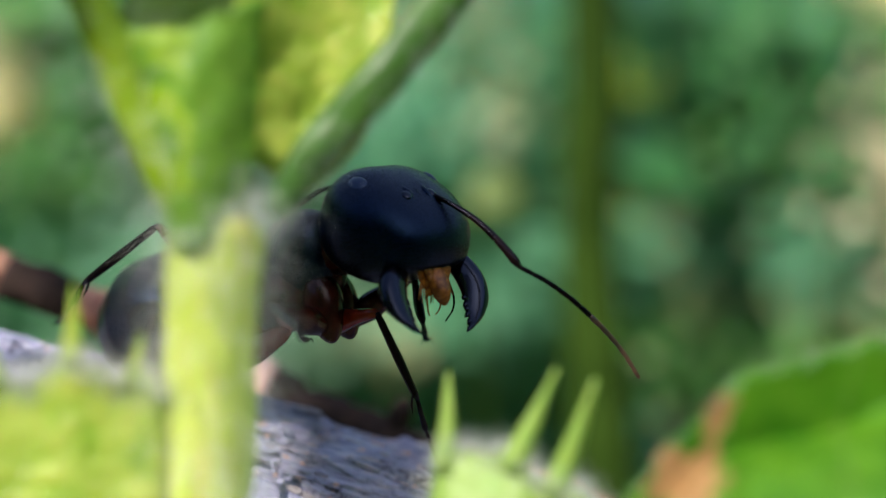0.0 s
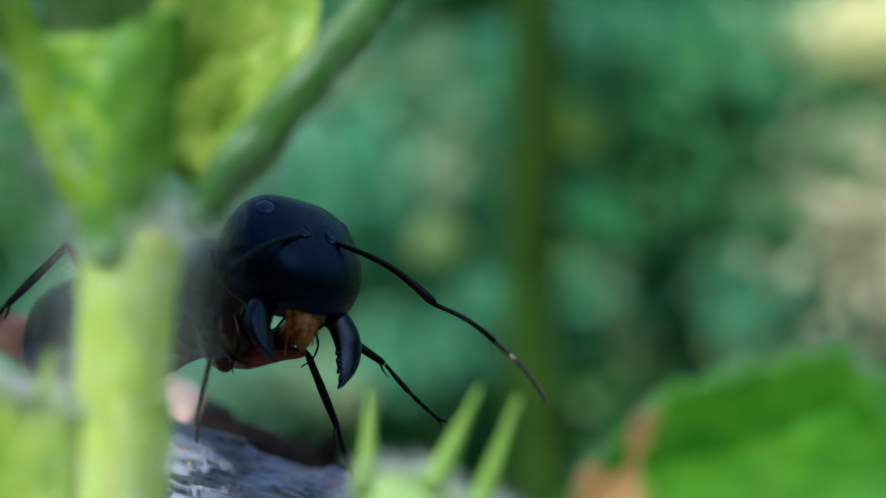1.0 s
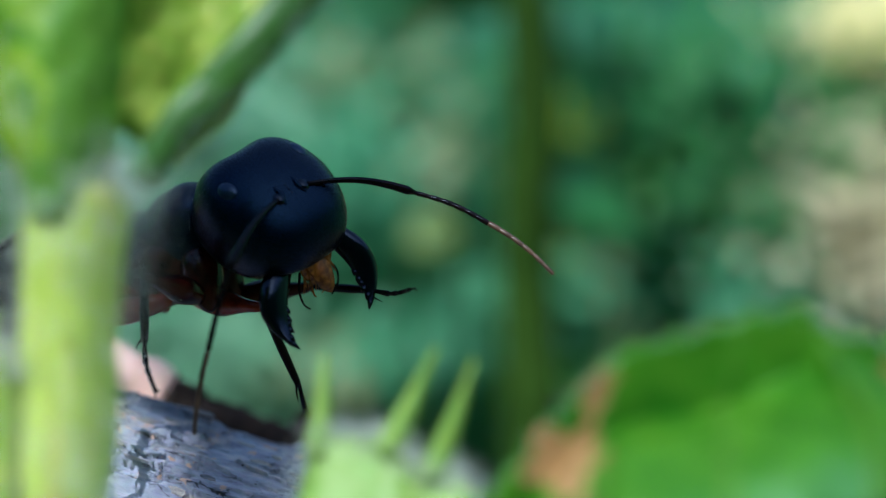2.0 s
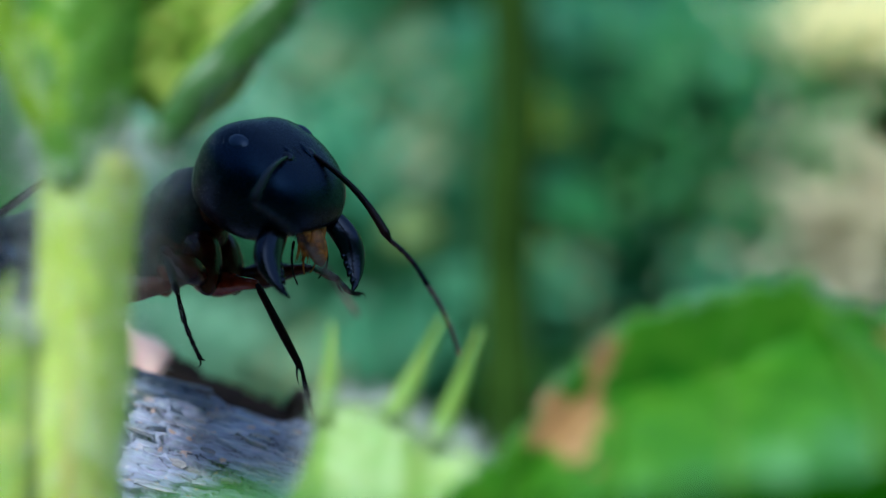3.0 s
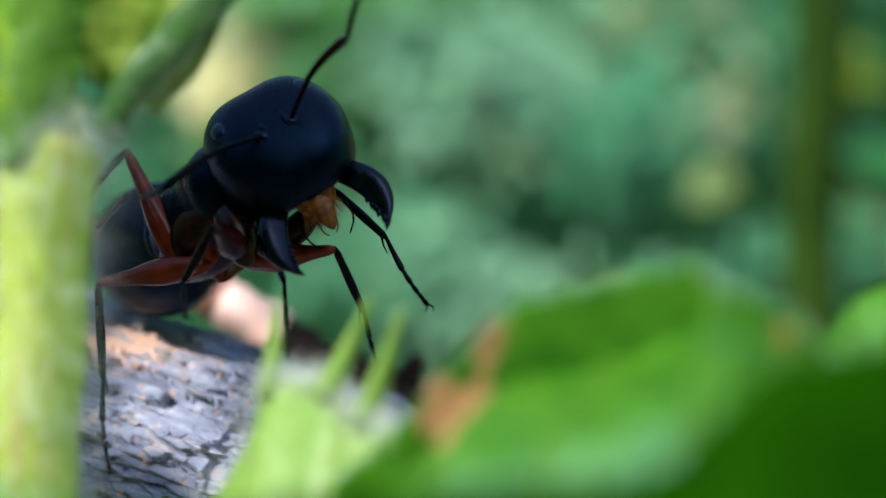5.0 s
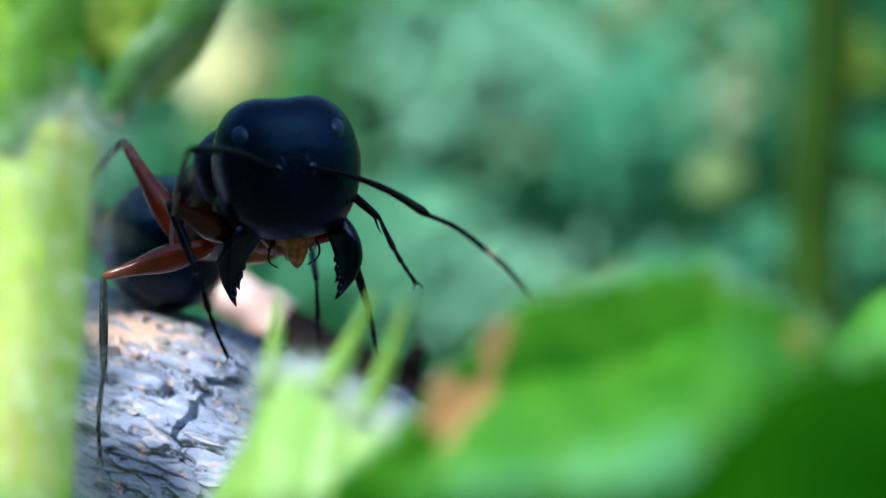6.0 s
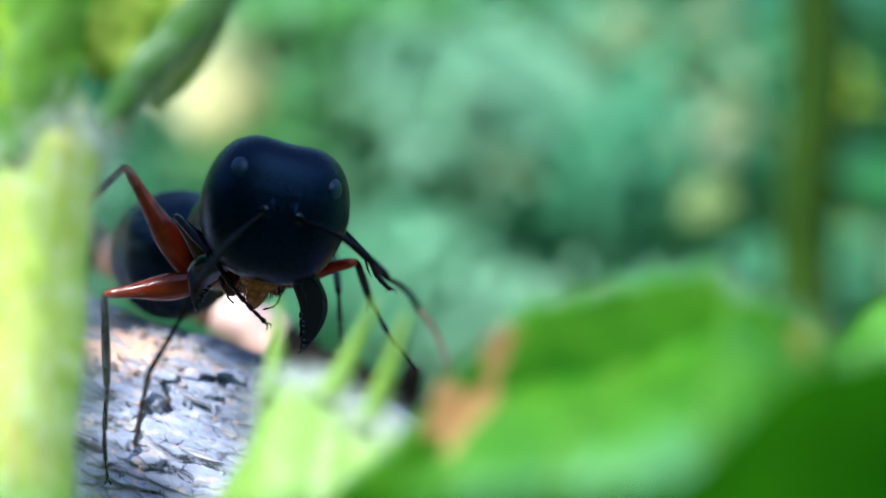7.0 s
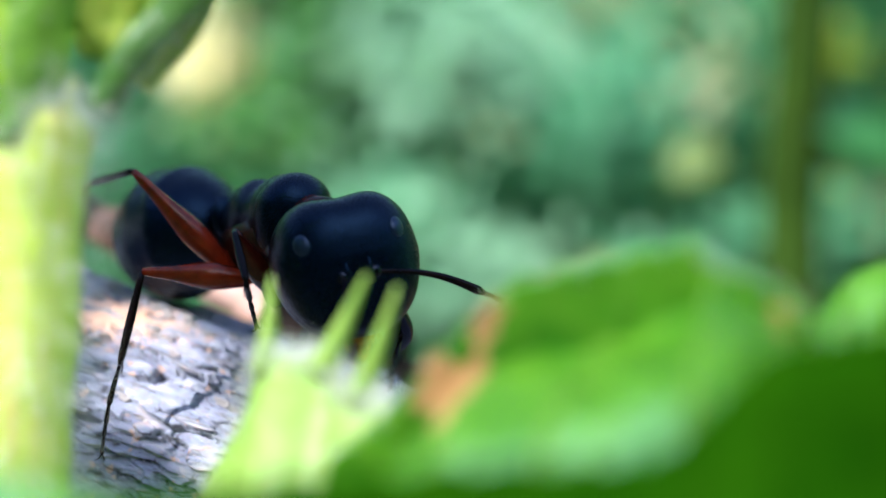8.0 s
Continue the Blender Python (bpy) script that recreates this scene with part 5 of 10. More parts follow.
    walk(ant_parts['scape_right'], [
        (0, at(4.041, -3.780, 6.510, 83.7, -0.0, -138.2)),
        (0.2, at(3.741, -3.997, 6.197, 79.2, 1.3, -129.9)),
        (0.275, at(3.562, -3.917, 6.007, 74.9, 7.9, -100.9)),
        (0.35, at(3.370, -3.816, 5.826, 74.6, 14.2, -71.1)),
        (0.425, at(3.170, -3.692, 5.656, 78.7, 18.4, -39.9)),
        (0.5, at(2.968, -3.545, 5.498, 86.2, 19.0, -7.7)),
        (0.575, at(2.962, -3.530, 5.586, 90.4, 15.2, -6.9)),
        (0.65, at(2.960, -3.513, 5.663, 94.5, 12.2, -6.6)),
        (0.725, at(2.960, -3.492, 5.731, 98.6, 9.7, -6.6)),
        (0.8, at(2.962, -3.469, 5.787, 102.6, 7.8, -6.9)),
        (0.85, at(3.036, -3.437, 5.859, 104.5, 7.2, -12.3)),
        (0.9, at(3.108, -3.393, 5.933, 106.3, 7.0, -17.8)),
        (0.95, at(3.177, -3.338, 6.007, 108.0, 6.9, -23.3)),
        (1, at(3.242, -3.273, 6.083, 109.5, 7.0, -28.9)),
        (1.1, at(3.441, -3.178, 6.237, 106.1, 5.1, -27.4)),
        (1.2, at(3.617, -3.058, 6.381, 102.8, 3.8, -25.7)),
        (1.35, at(3.633, -3.153, 6.413, 97.8, 2.7, -23.0)),
        (1.5, at(3.669, -3.250, 6.381, 92.8, 2.1, -20.1)),
        (1.6, at(3.520, -3.104, 6.111, 108.8, 1.1, -18.0)),
        (1.7, at(3.321, -2.854, 5.790, 124.7, -0.1, -16.3)),
        (1.975, at(3.461, -2.944, 6.106, 123.9, 0.3, -17.0)),
        (2.25, at(3.580, -3.008, 6.443, 123.0, 0.6, -17.9)),
        (2.525, at(3.667, -3.045, 6.792, 122.1, 0.9, -18.7)),
        (2.8, at(3.715, -3.051, 7.140, 121.2, 1.1, -19.6)),
        (2.85, at(3.694, -3.087, 7.019, 119.7, -0.2, -17.4)),
        (2.9, at(3.677, -3.119, 6.896, 118.2, -1.1, -15.1)),
        (2.95, at(3.664, -3.148, 6.767, 116.7, -1.8, -12.6)),
        (3, at(3.654, -3.174, 6.630, 115.1, -2.2, -10.1)),
        (3.05, at(3.585, -3.178, 6.553, 79.0, -3.1, -18.2)),
        (3.1, at(3.521, -3.176, 6.466, 43.0, -6.5, -24.7)),
        (3.15, at(3.457, -3.170, 6.366, 9.1, -11.9, -37.2)),
        (3.2, at(3.390, -3.160, 6.250, -28.1, -23.0, -31.2)),
        (3.275, at(3.302, -3.154, 6.173, 4.8, -12.8, -30.3)),
        (3.35, at(3.211, -3.143, 6.098, 37.6, -4.9, -26.6)),
        (3.425, at(3.119, -3.128, 6.024, 70.8, -1.8, -19.0)),
        (3.5, at(3.025, -3.109, 5.952, 104.4, -2.8, -11.9)),
        (3.575, at(3.002, -3.181, 6.016, 98.2, 0.7, -38.1)),
        (3.65, at(2.979, -3.252, 6.079, 90.2, 0.7, -64.3)),
        (3.725, at(2.955, -3.323, 6.141, 82.2, -2.4, -90.1)),
        (3.8, at(2.932, -3.394, 6.202, 75.8, -7.5, -115.4)),
        (4, at(3.042, -3.551, 5.998, 96.1, -6.2, -113.1)),
        (4.05, at(3.072, -3.582, 6.038, 104.7, -9.0, -95.1)),
        (4.1, at(3.100, -3.612, 6.078, 111.8, -13.1, -76.8)),
        (4.15, at(3.128, -3.640, 6.118, 116.4, -18.0, -57.8)),
        (4.2, at(3.155, -3.667, 6.158, 117.7, -22.8, -37.3)),
        (4.275, at(3.200, -3.715, 6.180, 105.5, -14.9, -57.0)),
        (4.35, at(3.245, -3.763, 6.202, 91.7, -12.2, -77.6)),
        (4.425, at(3.291, -3.811, 6.224, 77.6, -14.0, -98.3)),
        (4.5, at(3.338, -3.859, 6.244, 65.2, -19.1, -119.1)),
        (4.575, at(3.122, -3.975, 6.551, 62.2, -5.4, -93.0)),
        (4.65, at(2.906, -4.079, 6.816, 65.4, 5.6, -66.2)),
        (4.725, at(2.701, -4.173, 7.041, 74.5, 11.8, -37.7)),
        (4.8, at(2.517, -4.262, 7.236, 87.4, 11.9, -8.5)),
        (4.9, at(2.644, -4.503, 6.824, 102.6, 11.0, -16.6)),
        (5, at(2.730, -4.664, 6.396, 117.3, 11.9, -25.5)),
        (5.2, at(3.998, -4.018, 5.841, 124.6, 10.7, -29.5)),
        (5.475, at(3.639, -4.105, 5.613, 110.4, 7.6, -26.8)),
        (5.75, at(3.262, -4.176, 5.406, 96.3, 5.7, -22.9)),
        (6.025, at(2.878, -4.232, 5.221, 82.3, 5.1, -18.5)),
        (6.3, at(2.495, -4.276, 5.058, 68.2, 5.4, -13.8)),
        (6.4, at(2.759, -4.364, 5.164, 63.3, 4.8, -11.9)),
        (6.5, at(3.021, -4.449, 5.271, 58.5, 4.5, -10.0)),
        (6.6, at(2.907, -4.385, 5.114, 73.0, 4.7, -5.0)),
        (6.7, at(2.801, -4.314, 4.957, 87.6, 3.9, -0.6)),
        (6.85, at(2.738, -4.351, 4.768, 108.9, 4.9, -7.5)),
        (7, at(2.678, -4.385, 4.583, 129.9, 7.5, -14.3)),
        (7.2, at(2.751, -4.233, 4.578, 113.3, 2.0, -2.6)),
        (7.5, at(2.984, -4.554, 4.359, 126.2, 8.9, -16.3)),
        (7.575, at(2.977, -4.502, 4.141, 127.0, 5.6, -14.7)),
        (7.65, at(2.966, -4.434, 3.910, 127.7, 2.9, -12.7)),
        (7.725, at(2.955, -4.350, 3.667, 128.5, 0.7, -10.3)),
        (7.8, at(2.945, -4.248, 3.415, 129.2, -1.1, -7.5)),
        (7.85, at(3.466, -4.287, 3.123, 125.6, -4.0, -1.5)),
        (7.9, at(3.986, -4.317, 2.835, 121.6, -6.0, 5.0)),
        (7.95, at(4.504, -4.337, 2.552, 117.2, -7.2, 11.7)),
        (8, at(5.020, -4.349, 2.272, 112.4, -7.7, 18.4)),
    ])
    walk(ant_parts['flagellum_base_right'], [
        (0, at(1.922, -1.408, 6.863, 100.4, -0.0, -14.3)),
        (0.2, at(1.323, -1.989, 6.798, 92.2, -0.1, -10.4)),
        (0.275, at(0.506, -3.447, 6.832, 108.9, 7.4, -36.3)),
        (0.35, at(0.518, -5.013, 6.648, 122.1, 18.4, -60.9)),
        (0.425, at(1.307, -6.227, 6.248, 128.3, 31.0, -87.9)),
        (0.5, at(2.608, -6.718, 5.698, 122.5, 43.0, -121.8)),
        (0.575, at(2.572, -6.706, 5.562, 131.7, 18.9, -91.7)),
        (0.65, at(2.541, -6.675, 5.416, 129.2, -2.1, -63.3)),
        (0.725, at(2.515, -6.626, 5.261, 114.4, -15.0, -30.5)),
        (0.8, at(2.492, -6.559, 5.097, 91.2, -15.1, 4.2)),
        (0.85, at(2.278, -6.442, 5.064, 119.4, -7.0, -6.8)),
        (0.9, at(2.068, -6.284, 5.040, 146.5, 1.8, -13.6)),
        (0.95, at(1.866, -6.087, 5.027, 174.2, 12.2, -11.8)),
        (1, at(1.671, -5.852, 5.024, -157.0, 19.4, -8.7)),
        (1.1, at(1.954, -5.870, 5.353, -143.7, 25.2, -4.2)),
        (1.2, at(2.222, -5.850, 5.675, -129.3, 29.8, 1.8)),
        (1.35, at(2.378, -6.065, 5.980, -117.9, 37.1, 15.9)),
        (1.5, at(2.568, -6.251, 6.227, -103.4, 41.6, 32.8)),
        (1.6, at(2.566, -5.980, 5.082, -126.6, 30.8, 9.7)),
        (1.7, at(2.588, -5.380, 3.967, -142.4, 14.7, -5.1)),
        (1.975, at(2.673, -5.482, 4.323, -155.4, 20.0, -2.6)),
        (2.25, at(2.738, -5.558, 4.702, -168.7, 25.6, -1.4)),
        (2.525, at(2.771, -5.604, 5.093, 169.2, 29.5, -17.5)),
        (2.8, at(2.766, -5.619, 5.484, 149.1, 26.5, -28.6)),
        (2.85, at(2.865, -5.739, 5.433, 148.6, 7.6, -20.2)),
        (2.9, at(2.970, -5.848, 5.383, 145.4, -7.5, -6.1)),
        (2.95, at(3.081, -5.947, 5.331, 136.1, -18.6, 12.3)),
        (3, at(3.197, -6.037, 5.276, 120.6, -24.5, 33.6)),
        (3.05, at(2.574, -6.152, 7.162, 105.9, -20.1, 36.8)),
        (3.1, at(2.367, -5.048, 8.791, 92.3, -16.1, 37.4)),
        (3.15, at(2.632, -3.177, 9.458, 79.1, -13.0, 36.2)),
        (3.2, at(3.230, -1.299, 8.848, 66.3, -10.8, 33.8)),
        (3.275, at(2.557, -3.026, 9.283, 90.5, -9.1, 49.2)),
        (3.35, at(2.144, -4.795, 8.622, 114.8, -12.5, 63.8)),
        (3.425, at(2.106, -5.977, 7.073, 137.4, -19.2, 78.6)),
        (3.5, at(2.423, -6.150, 5.156, 155.0, -30.0, 96.5)),
        (3.575, at(1.043, -5.670, 5.561, 153.9, -6.5, 87.7)),
        (3.65, at(0.095, -4.640, 6.066, 148.3, 12.3, 70.5)),
        (3.725, at(-0.215, -3.302, 6.572, 132.6, 25.2, 47.2)),
        (3.8, at(0.175, -1.969, 6.983, 108.5, 28.7, 20.4)),
        (4, at(0.100, -2.338, 5.658, 117.9, 23.9, 15.2)),
        (4.05, at(-0.023, -3.435, 5.236, 140.3, 17.9, 11.5)),
        (4.1, at(0.268, -4.551, 4.922, 161.2, 15.4, 2.1)),
        (4.15, at(0.938, -5.539, 4.762, -175.3, 19.4, 2.4)),
        (4.2, at(1.900, -6.271, 4.785, -151.2, 22.6, 4.3)),
        (4.275, at(0.734, -5.580, 5.355, -131.1, 28.3, 11.2)),
        (4.35, at(0.125, -4.468, 6.112, -109.5, 31.2, 19.7)),
        (4.425, at(0.222, -3.196, 6.888, -87.3, 31.2, 28.7)),
        (4.5, at(1.012, -2.064, 7.513, -65.8, 28.4, 36.4)),
        (4.575, at(0.302, -3.688, 8.035, -71.1, 27.9, 38.3)),
        (4.65, at(0.297, -5.371, 8.144, -76.5, 27.5, 40.3)),
        (4.725, at(0.957, -6.721, 7.880, -81.9, 27.2, 42.2)),
        (4.8, at(2.074, -7.428, 7.376, -87.3, 27.2, 44.2)),
        (4.9, at(1.622, -7.458, 6.141, -90.9, 27.2, 46.9)),
        (5, at(1.235, -7.102, 4.959, -94.5, 27.5, 49.6)),
        (5.2, at(2.407, -6.142, 4.054, -119.1, 23.8, 41.7)),
        (5.475, at(2.157, -6.716, 4.505, -117.6, 21.0, 35.8)),
        (5.75, at(1.994, -7.092, 5.055, -115.8, 18.5, 30.0)),
        (6.025, at(1.911, -7.251, 5.651, -113.7, 16.1, 24.1)),
        (6.3, at(1.895, -7.189, 6.239, -111.4, 14.0, 18.3)),
        (6.4, at(2.285, -7.186, 6.596, -92.5, 14.7, 29.4)),
        (6.5, at(2.677, -7.157, 6.940, -73.7, 12.0, 39.8)),
        (6.6, at(2.716, -7.440, 6.047, -79.7, 12.6, 36.9)),
        (6.7, at(2.776, -7.511, 5.091, -85.7, 12.8, 33.9)),
        (6.85, at(2.255, -7.342, 3.737, -118.1, 15.6, 39.2)),
        (7, at(1.813, -6.699, 2.549, -151.3, 20.0, 41.7)),
        (7.2, at(2.572, -7.166, 3.311, -142.0, 13.6, 36.3)),
        (7.5, at(1.976, -6.950, 2.492, -150.8, 16.8, 38.2)),
        (7.575, at(2.145, -6.927, 2.226, -177.2, 24.2, 38.5)),
        (7.65, at(2.314, -6.881, 1.953, 150.0, 25.6, 25.4)),
        (7.725, at(2.484, -6.810, 1.676, 120.7, 21.3, 20.7)),
        (7.8, at(2.658, -6.713, 1.395, 93.8, 17.0, 22.1)),
        (7.85, at(3.529, -6.890, 1.263, 128.4, 4.5, 36.5)),
        (7.9, at(4.399, -7.016, 1.166, 160.7, -8.1, 46.8)),
        (7.95, at(5.261, -7.087, 1.101, -165.1, -23.4, 42.7)),
        (8, at(6.107, -7.105, 1.064, -125.5, -31.6, 31.0)),
    ])
    walk(ant_parts['flagellum_end_right'], [
        (0, at(1.361, -3.600, 6.448, 116.4, -0.0, -17.0)),
        (0.2, at(0.908, -4.250, 6.709, 108.2, -0.9, -13.4)),
        (0.275, at(-0.857, -5.145, 6.094, 129.9, 7.4, -26.8)),
        (0.35, at(-1.373, -5.623, 5.489, 148.9, 17.3, -41.0)),
        (0.425, at(-0.524, -5.559, 5.028, 161.5, 30.7, -58.8)),
        (0.5, at(1.403, -4.980, 4.795, -179.5, 51.0, -58.7)),
        (0.575, at(0.869, -6.160, 4.115, 163.3, 23.8, -64.3)),
        (0.65, at(0.973, -7.524, 3.963, 153.7, -0.1, -51.5)),
        (0.725, at(1.663, -8.555, 4.341, 135.5, -16.1, -29.7)),
        (0.8, at(2.673, -8.851, 5.053, 108.5, -20.8, -4.3)),
        (0.85, at(2.178, -8.448, 3.943, 128.4, -11.1, -11.6)),
        (0.9, at(1.714, -7.504, 3.123, 147.4, -2.3, -16.0)),
        (0.95, at(1.344, -6.217, 2.790, 165.8, 5.1, -22.9)),
        (1, at(1.113, -4.859, 3.026, -175.7, 15.1, -22.2)),
        (1.1, at(1.267, -4.455, 3.675, -164.6, 23.6, -19.8)),
        (1.2, at(1.444, -4.093, 4.412, -152.2, 31.4, -15.4)),
        (1.35, at(1.198, -4.286, 5.123, -145.1, 41.7, -7.2)),
        (1.5, at(1.059, -4.560, 5.829, -134.4, 50.8, 4.4)),
        (1.6, at(1.563, -4.277, 3.905, -151.2, 33.9, -10.9)),
        (1.7, at(2.253, -3.942, 2.203, -161.2, 15.0, -18.6)),
        (1.975, at(2.001, -4.493, 2.358, -169.1, 16.5, -18.3)),
        (2.25, at(1.774, -5.084, 2.668, -177.0, 18.0, -18.2)),
        (2.525, at(1.580, -5.678, 3.127, 170.6, 17.8, -31.9)),
        (2.8, at(1.427, -6.236, 3.718, 160.2, 14.7, -40.4)),
        (2.85, at(2.207, -6.775, 3.488, 163.4, -0.0, -35.9)),
        (2.9, at(3.076, -7.173, 3.506, 163.6, -12.6, -23.3)),
        (2.95, at(3.938, -7.392, 3.760, 157.5, -23.7, -7.2)),
        (3, at(4.696, -7.419, 4.210, 144.6, -31.8, 11.7)),
        (3.05, at(4.073, -7.793, 6.570, 126.2, -28.3, 21.5)),
        (3.1, at(3.784, -6.858, 8.703, 110.3, -23.6, 26.5)),
        (3.15, at(3.889, -5.056, 9.880, 95.9, -19.0, 28.1)),
        (3.2, at(4.258, -3.144, 9.757, 82.3, -15.3, 27.4)),
        (3.275, at(4.299, -4.528, 9.264, 110.5, -12.7, 30.2)),
        (3.35, at(4.110, -5.529, 7.682, 138.1, -12.1, 35.7)),
        (3.425, at(3.742, -5.738, 5.475, 163.9, -14.3, 46.6)),
        (3.5, at(3.269, -5.004, 3.350, -167.7, -23.0, 44.7)),
        (3.575, at(2.062, -5.478, 3.508, 178.6, -9.3, 35.6)),
        (3.65, at(1.095, -5.437, 4.154, 161.5, 1.0, 31.3)),
        (3.725, at(0.576, -4.939, 5.163, 142.7, 7.5, 22.6)),
        (3.8, at(0.608, -4.135, 6.342, 122.5, 10.0, 13.4)),
        (4, at(0.211, -4.414, 4.674, 131.8, 10.8, 7.1)),
        (4.05, at(-0.263, -4.984, 3.553, 146.8, 9.4, 3.1)),
        (4.1, at(-0.282, -5.311, 2.822, 161.3, 9.3, -3.9)),
        (4.15, at(0.170, -5.383, 2.600, 176.8, 13.0, -3.3)),
        (4.2, at(1.044, -5.225, 2.924, -167.6, 16.3, -2.5)),
        (4.275, at(-0.304, -4.018, 4.024, -149.2, 24.5, 2.5)),
        (4.35, at(-0.981, -2.561, 5.457, -128.7, 30.3, 10.2)),
        (4.425, at(-0.832, -1.154, 6.981, -106.6, 33.1, 19.7)),
        (4.5, at(0.128, -0.109, 8.344, -84.0, 32.7, 29.5)),
        (4.575, at(-0.776, -1.765, 8.693, -89.6, 32.7, 29.9)),
        (4.65, at(-0.960, -3.505, 8.619, -95.2, 32.7, 30.4)),
        (4.725, at(-0.463, -4.935, 8.168, -100.7, 32.8, 30.8)),
        (4.8, at(0.509, -5.745, 7.472, -106.3, 32.9, 31.2)),
        (4.9, at(-0.068, -5.898, 6.108, -110.1, 33.2, 32.4)),
        (5, at(-0.565, -5.680, 4.798, -113.8, 33.6, 33.5)),
        (5.2, at(0.733, -4.943, 3.029, -138.2, 25.4, 24.4)),
        (5.475, at(0.654, -5.288, 3.510, -136.0, 22.8, 21.5)),
        (5.75, at(0.684, -5.457, 4.105, -133.6, 20.2, 18.6)),
        (6.025, at(0.815, -5.435, 4.762, -131.2, 17.8, 15.6)),
        (6.3, at(1.031, -5.219, 5.424, -128.6, 15.5, 12.5)),
        (6.4, at(1.133, -5.198, 6.498, -109.9, 19.7, 23.6)),
        (6.5, at(1.367, -5.374, 7.570, -90.4, 20.1, 35.4)),
        (6.6, at(1.431, -5.575, 6.448, -96.6, 19.8, 32.0)),
        (6.7, at(1.529, -5.586, 5.259, -102.8, 19.1, 28.7)),
        (6.85, at(0.746, -5.955, 2.693, -129.0, 15.8, 24.2)),
        (7, at(0.563, -6.331, 0.653, -154.4, 11.4, 22.1)),
        (7.2, at(1.390, -6.275, 1.550, -154.9, 8.0, 20.4)),
        (7.5, at(0.827, -6.426, 0.570, -154.7, 7.5, 20.2)),
        (7.575, at(1.337, -7.425, 0.131, -179.0, 5.6, 16.1)),
        (7.65, at(2.029, -8.289, 0.157, 157.3, 2.0, 16.2)),
        (7.725, at(2.786, -8.811, 0.583, 133.6, -0.4, 18.9)),
        (7.8, at(3.479, -8.857, 1.251, 109.8, -1.2, 22.1)),
        (7.85, at(4.513, -8.406, -0.160, 138.4, -1.9, 23.8)),
        (7.9, at(5.164, -7.314, -0.982, 167.4, -4.8, 19.4)),
        (7.95, at(5.509, -6.052, -0.938, -164.0, -4.1, 19.6)),
        (8, at(5.742, -5.139, -0.073, -135.3, -3.7, 20.1)),
    ])
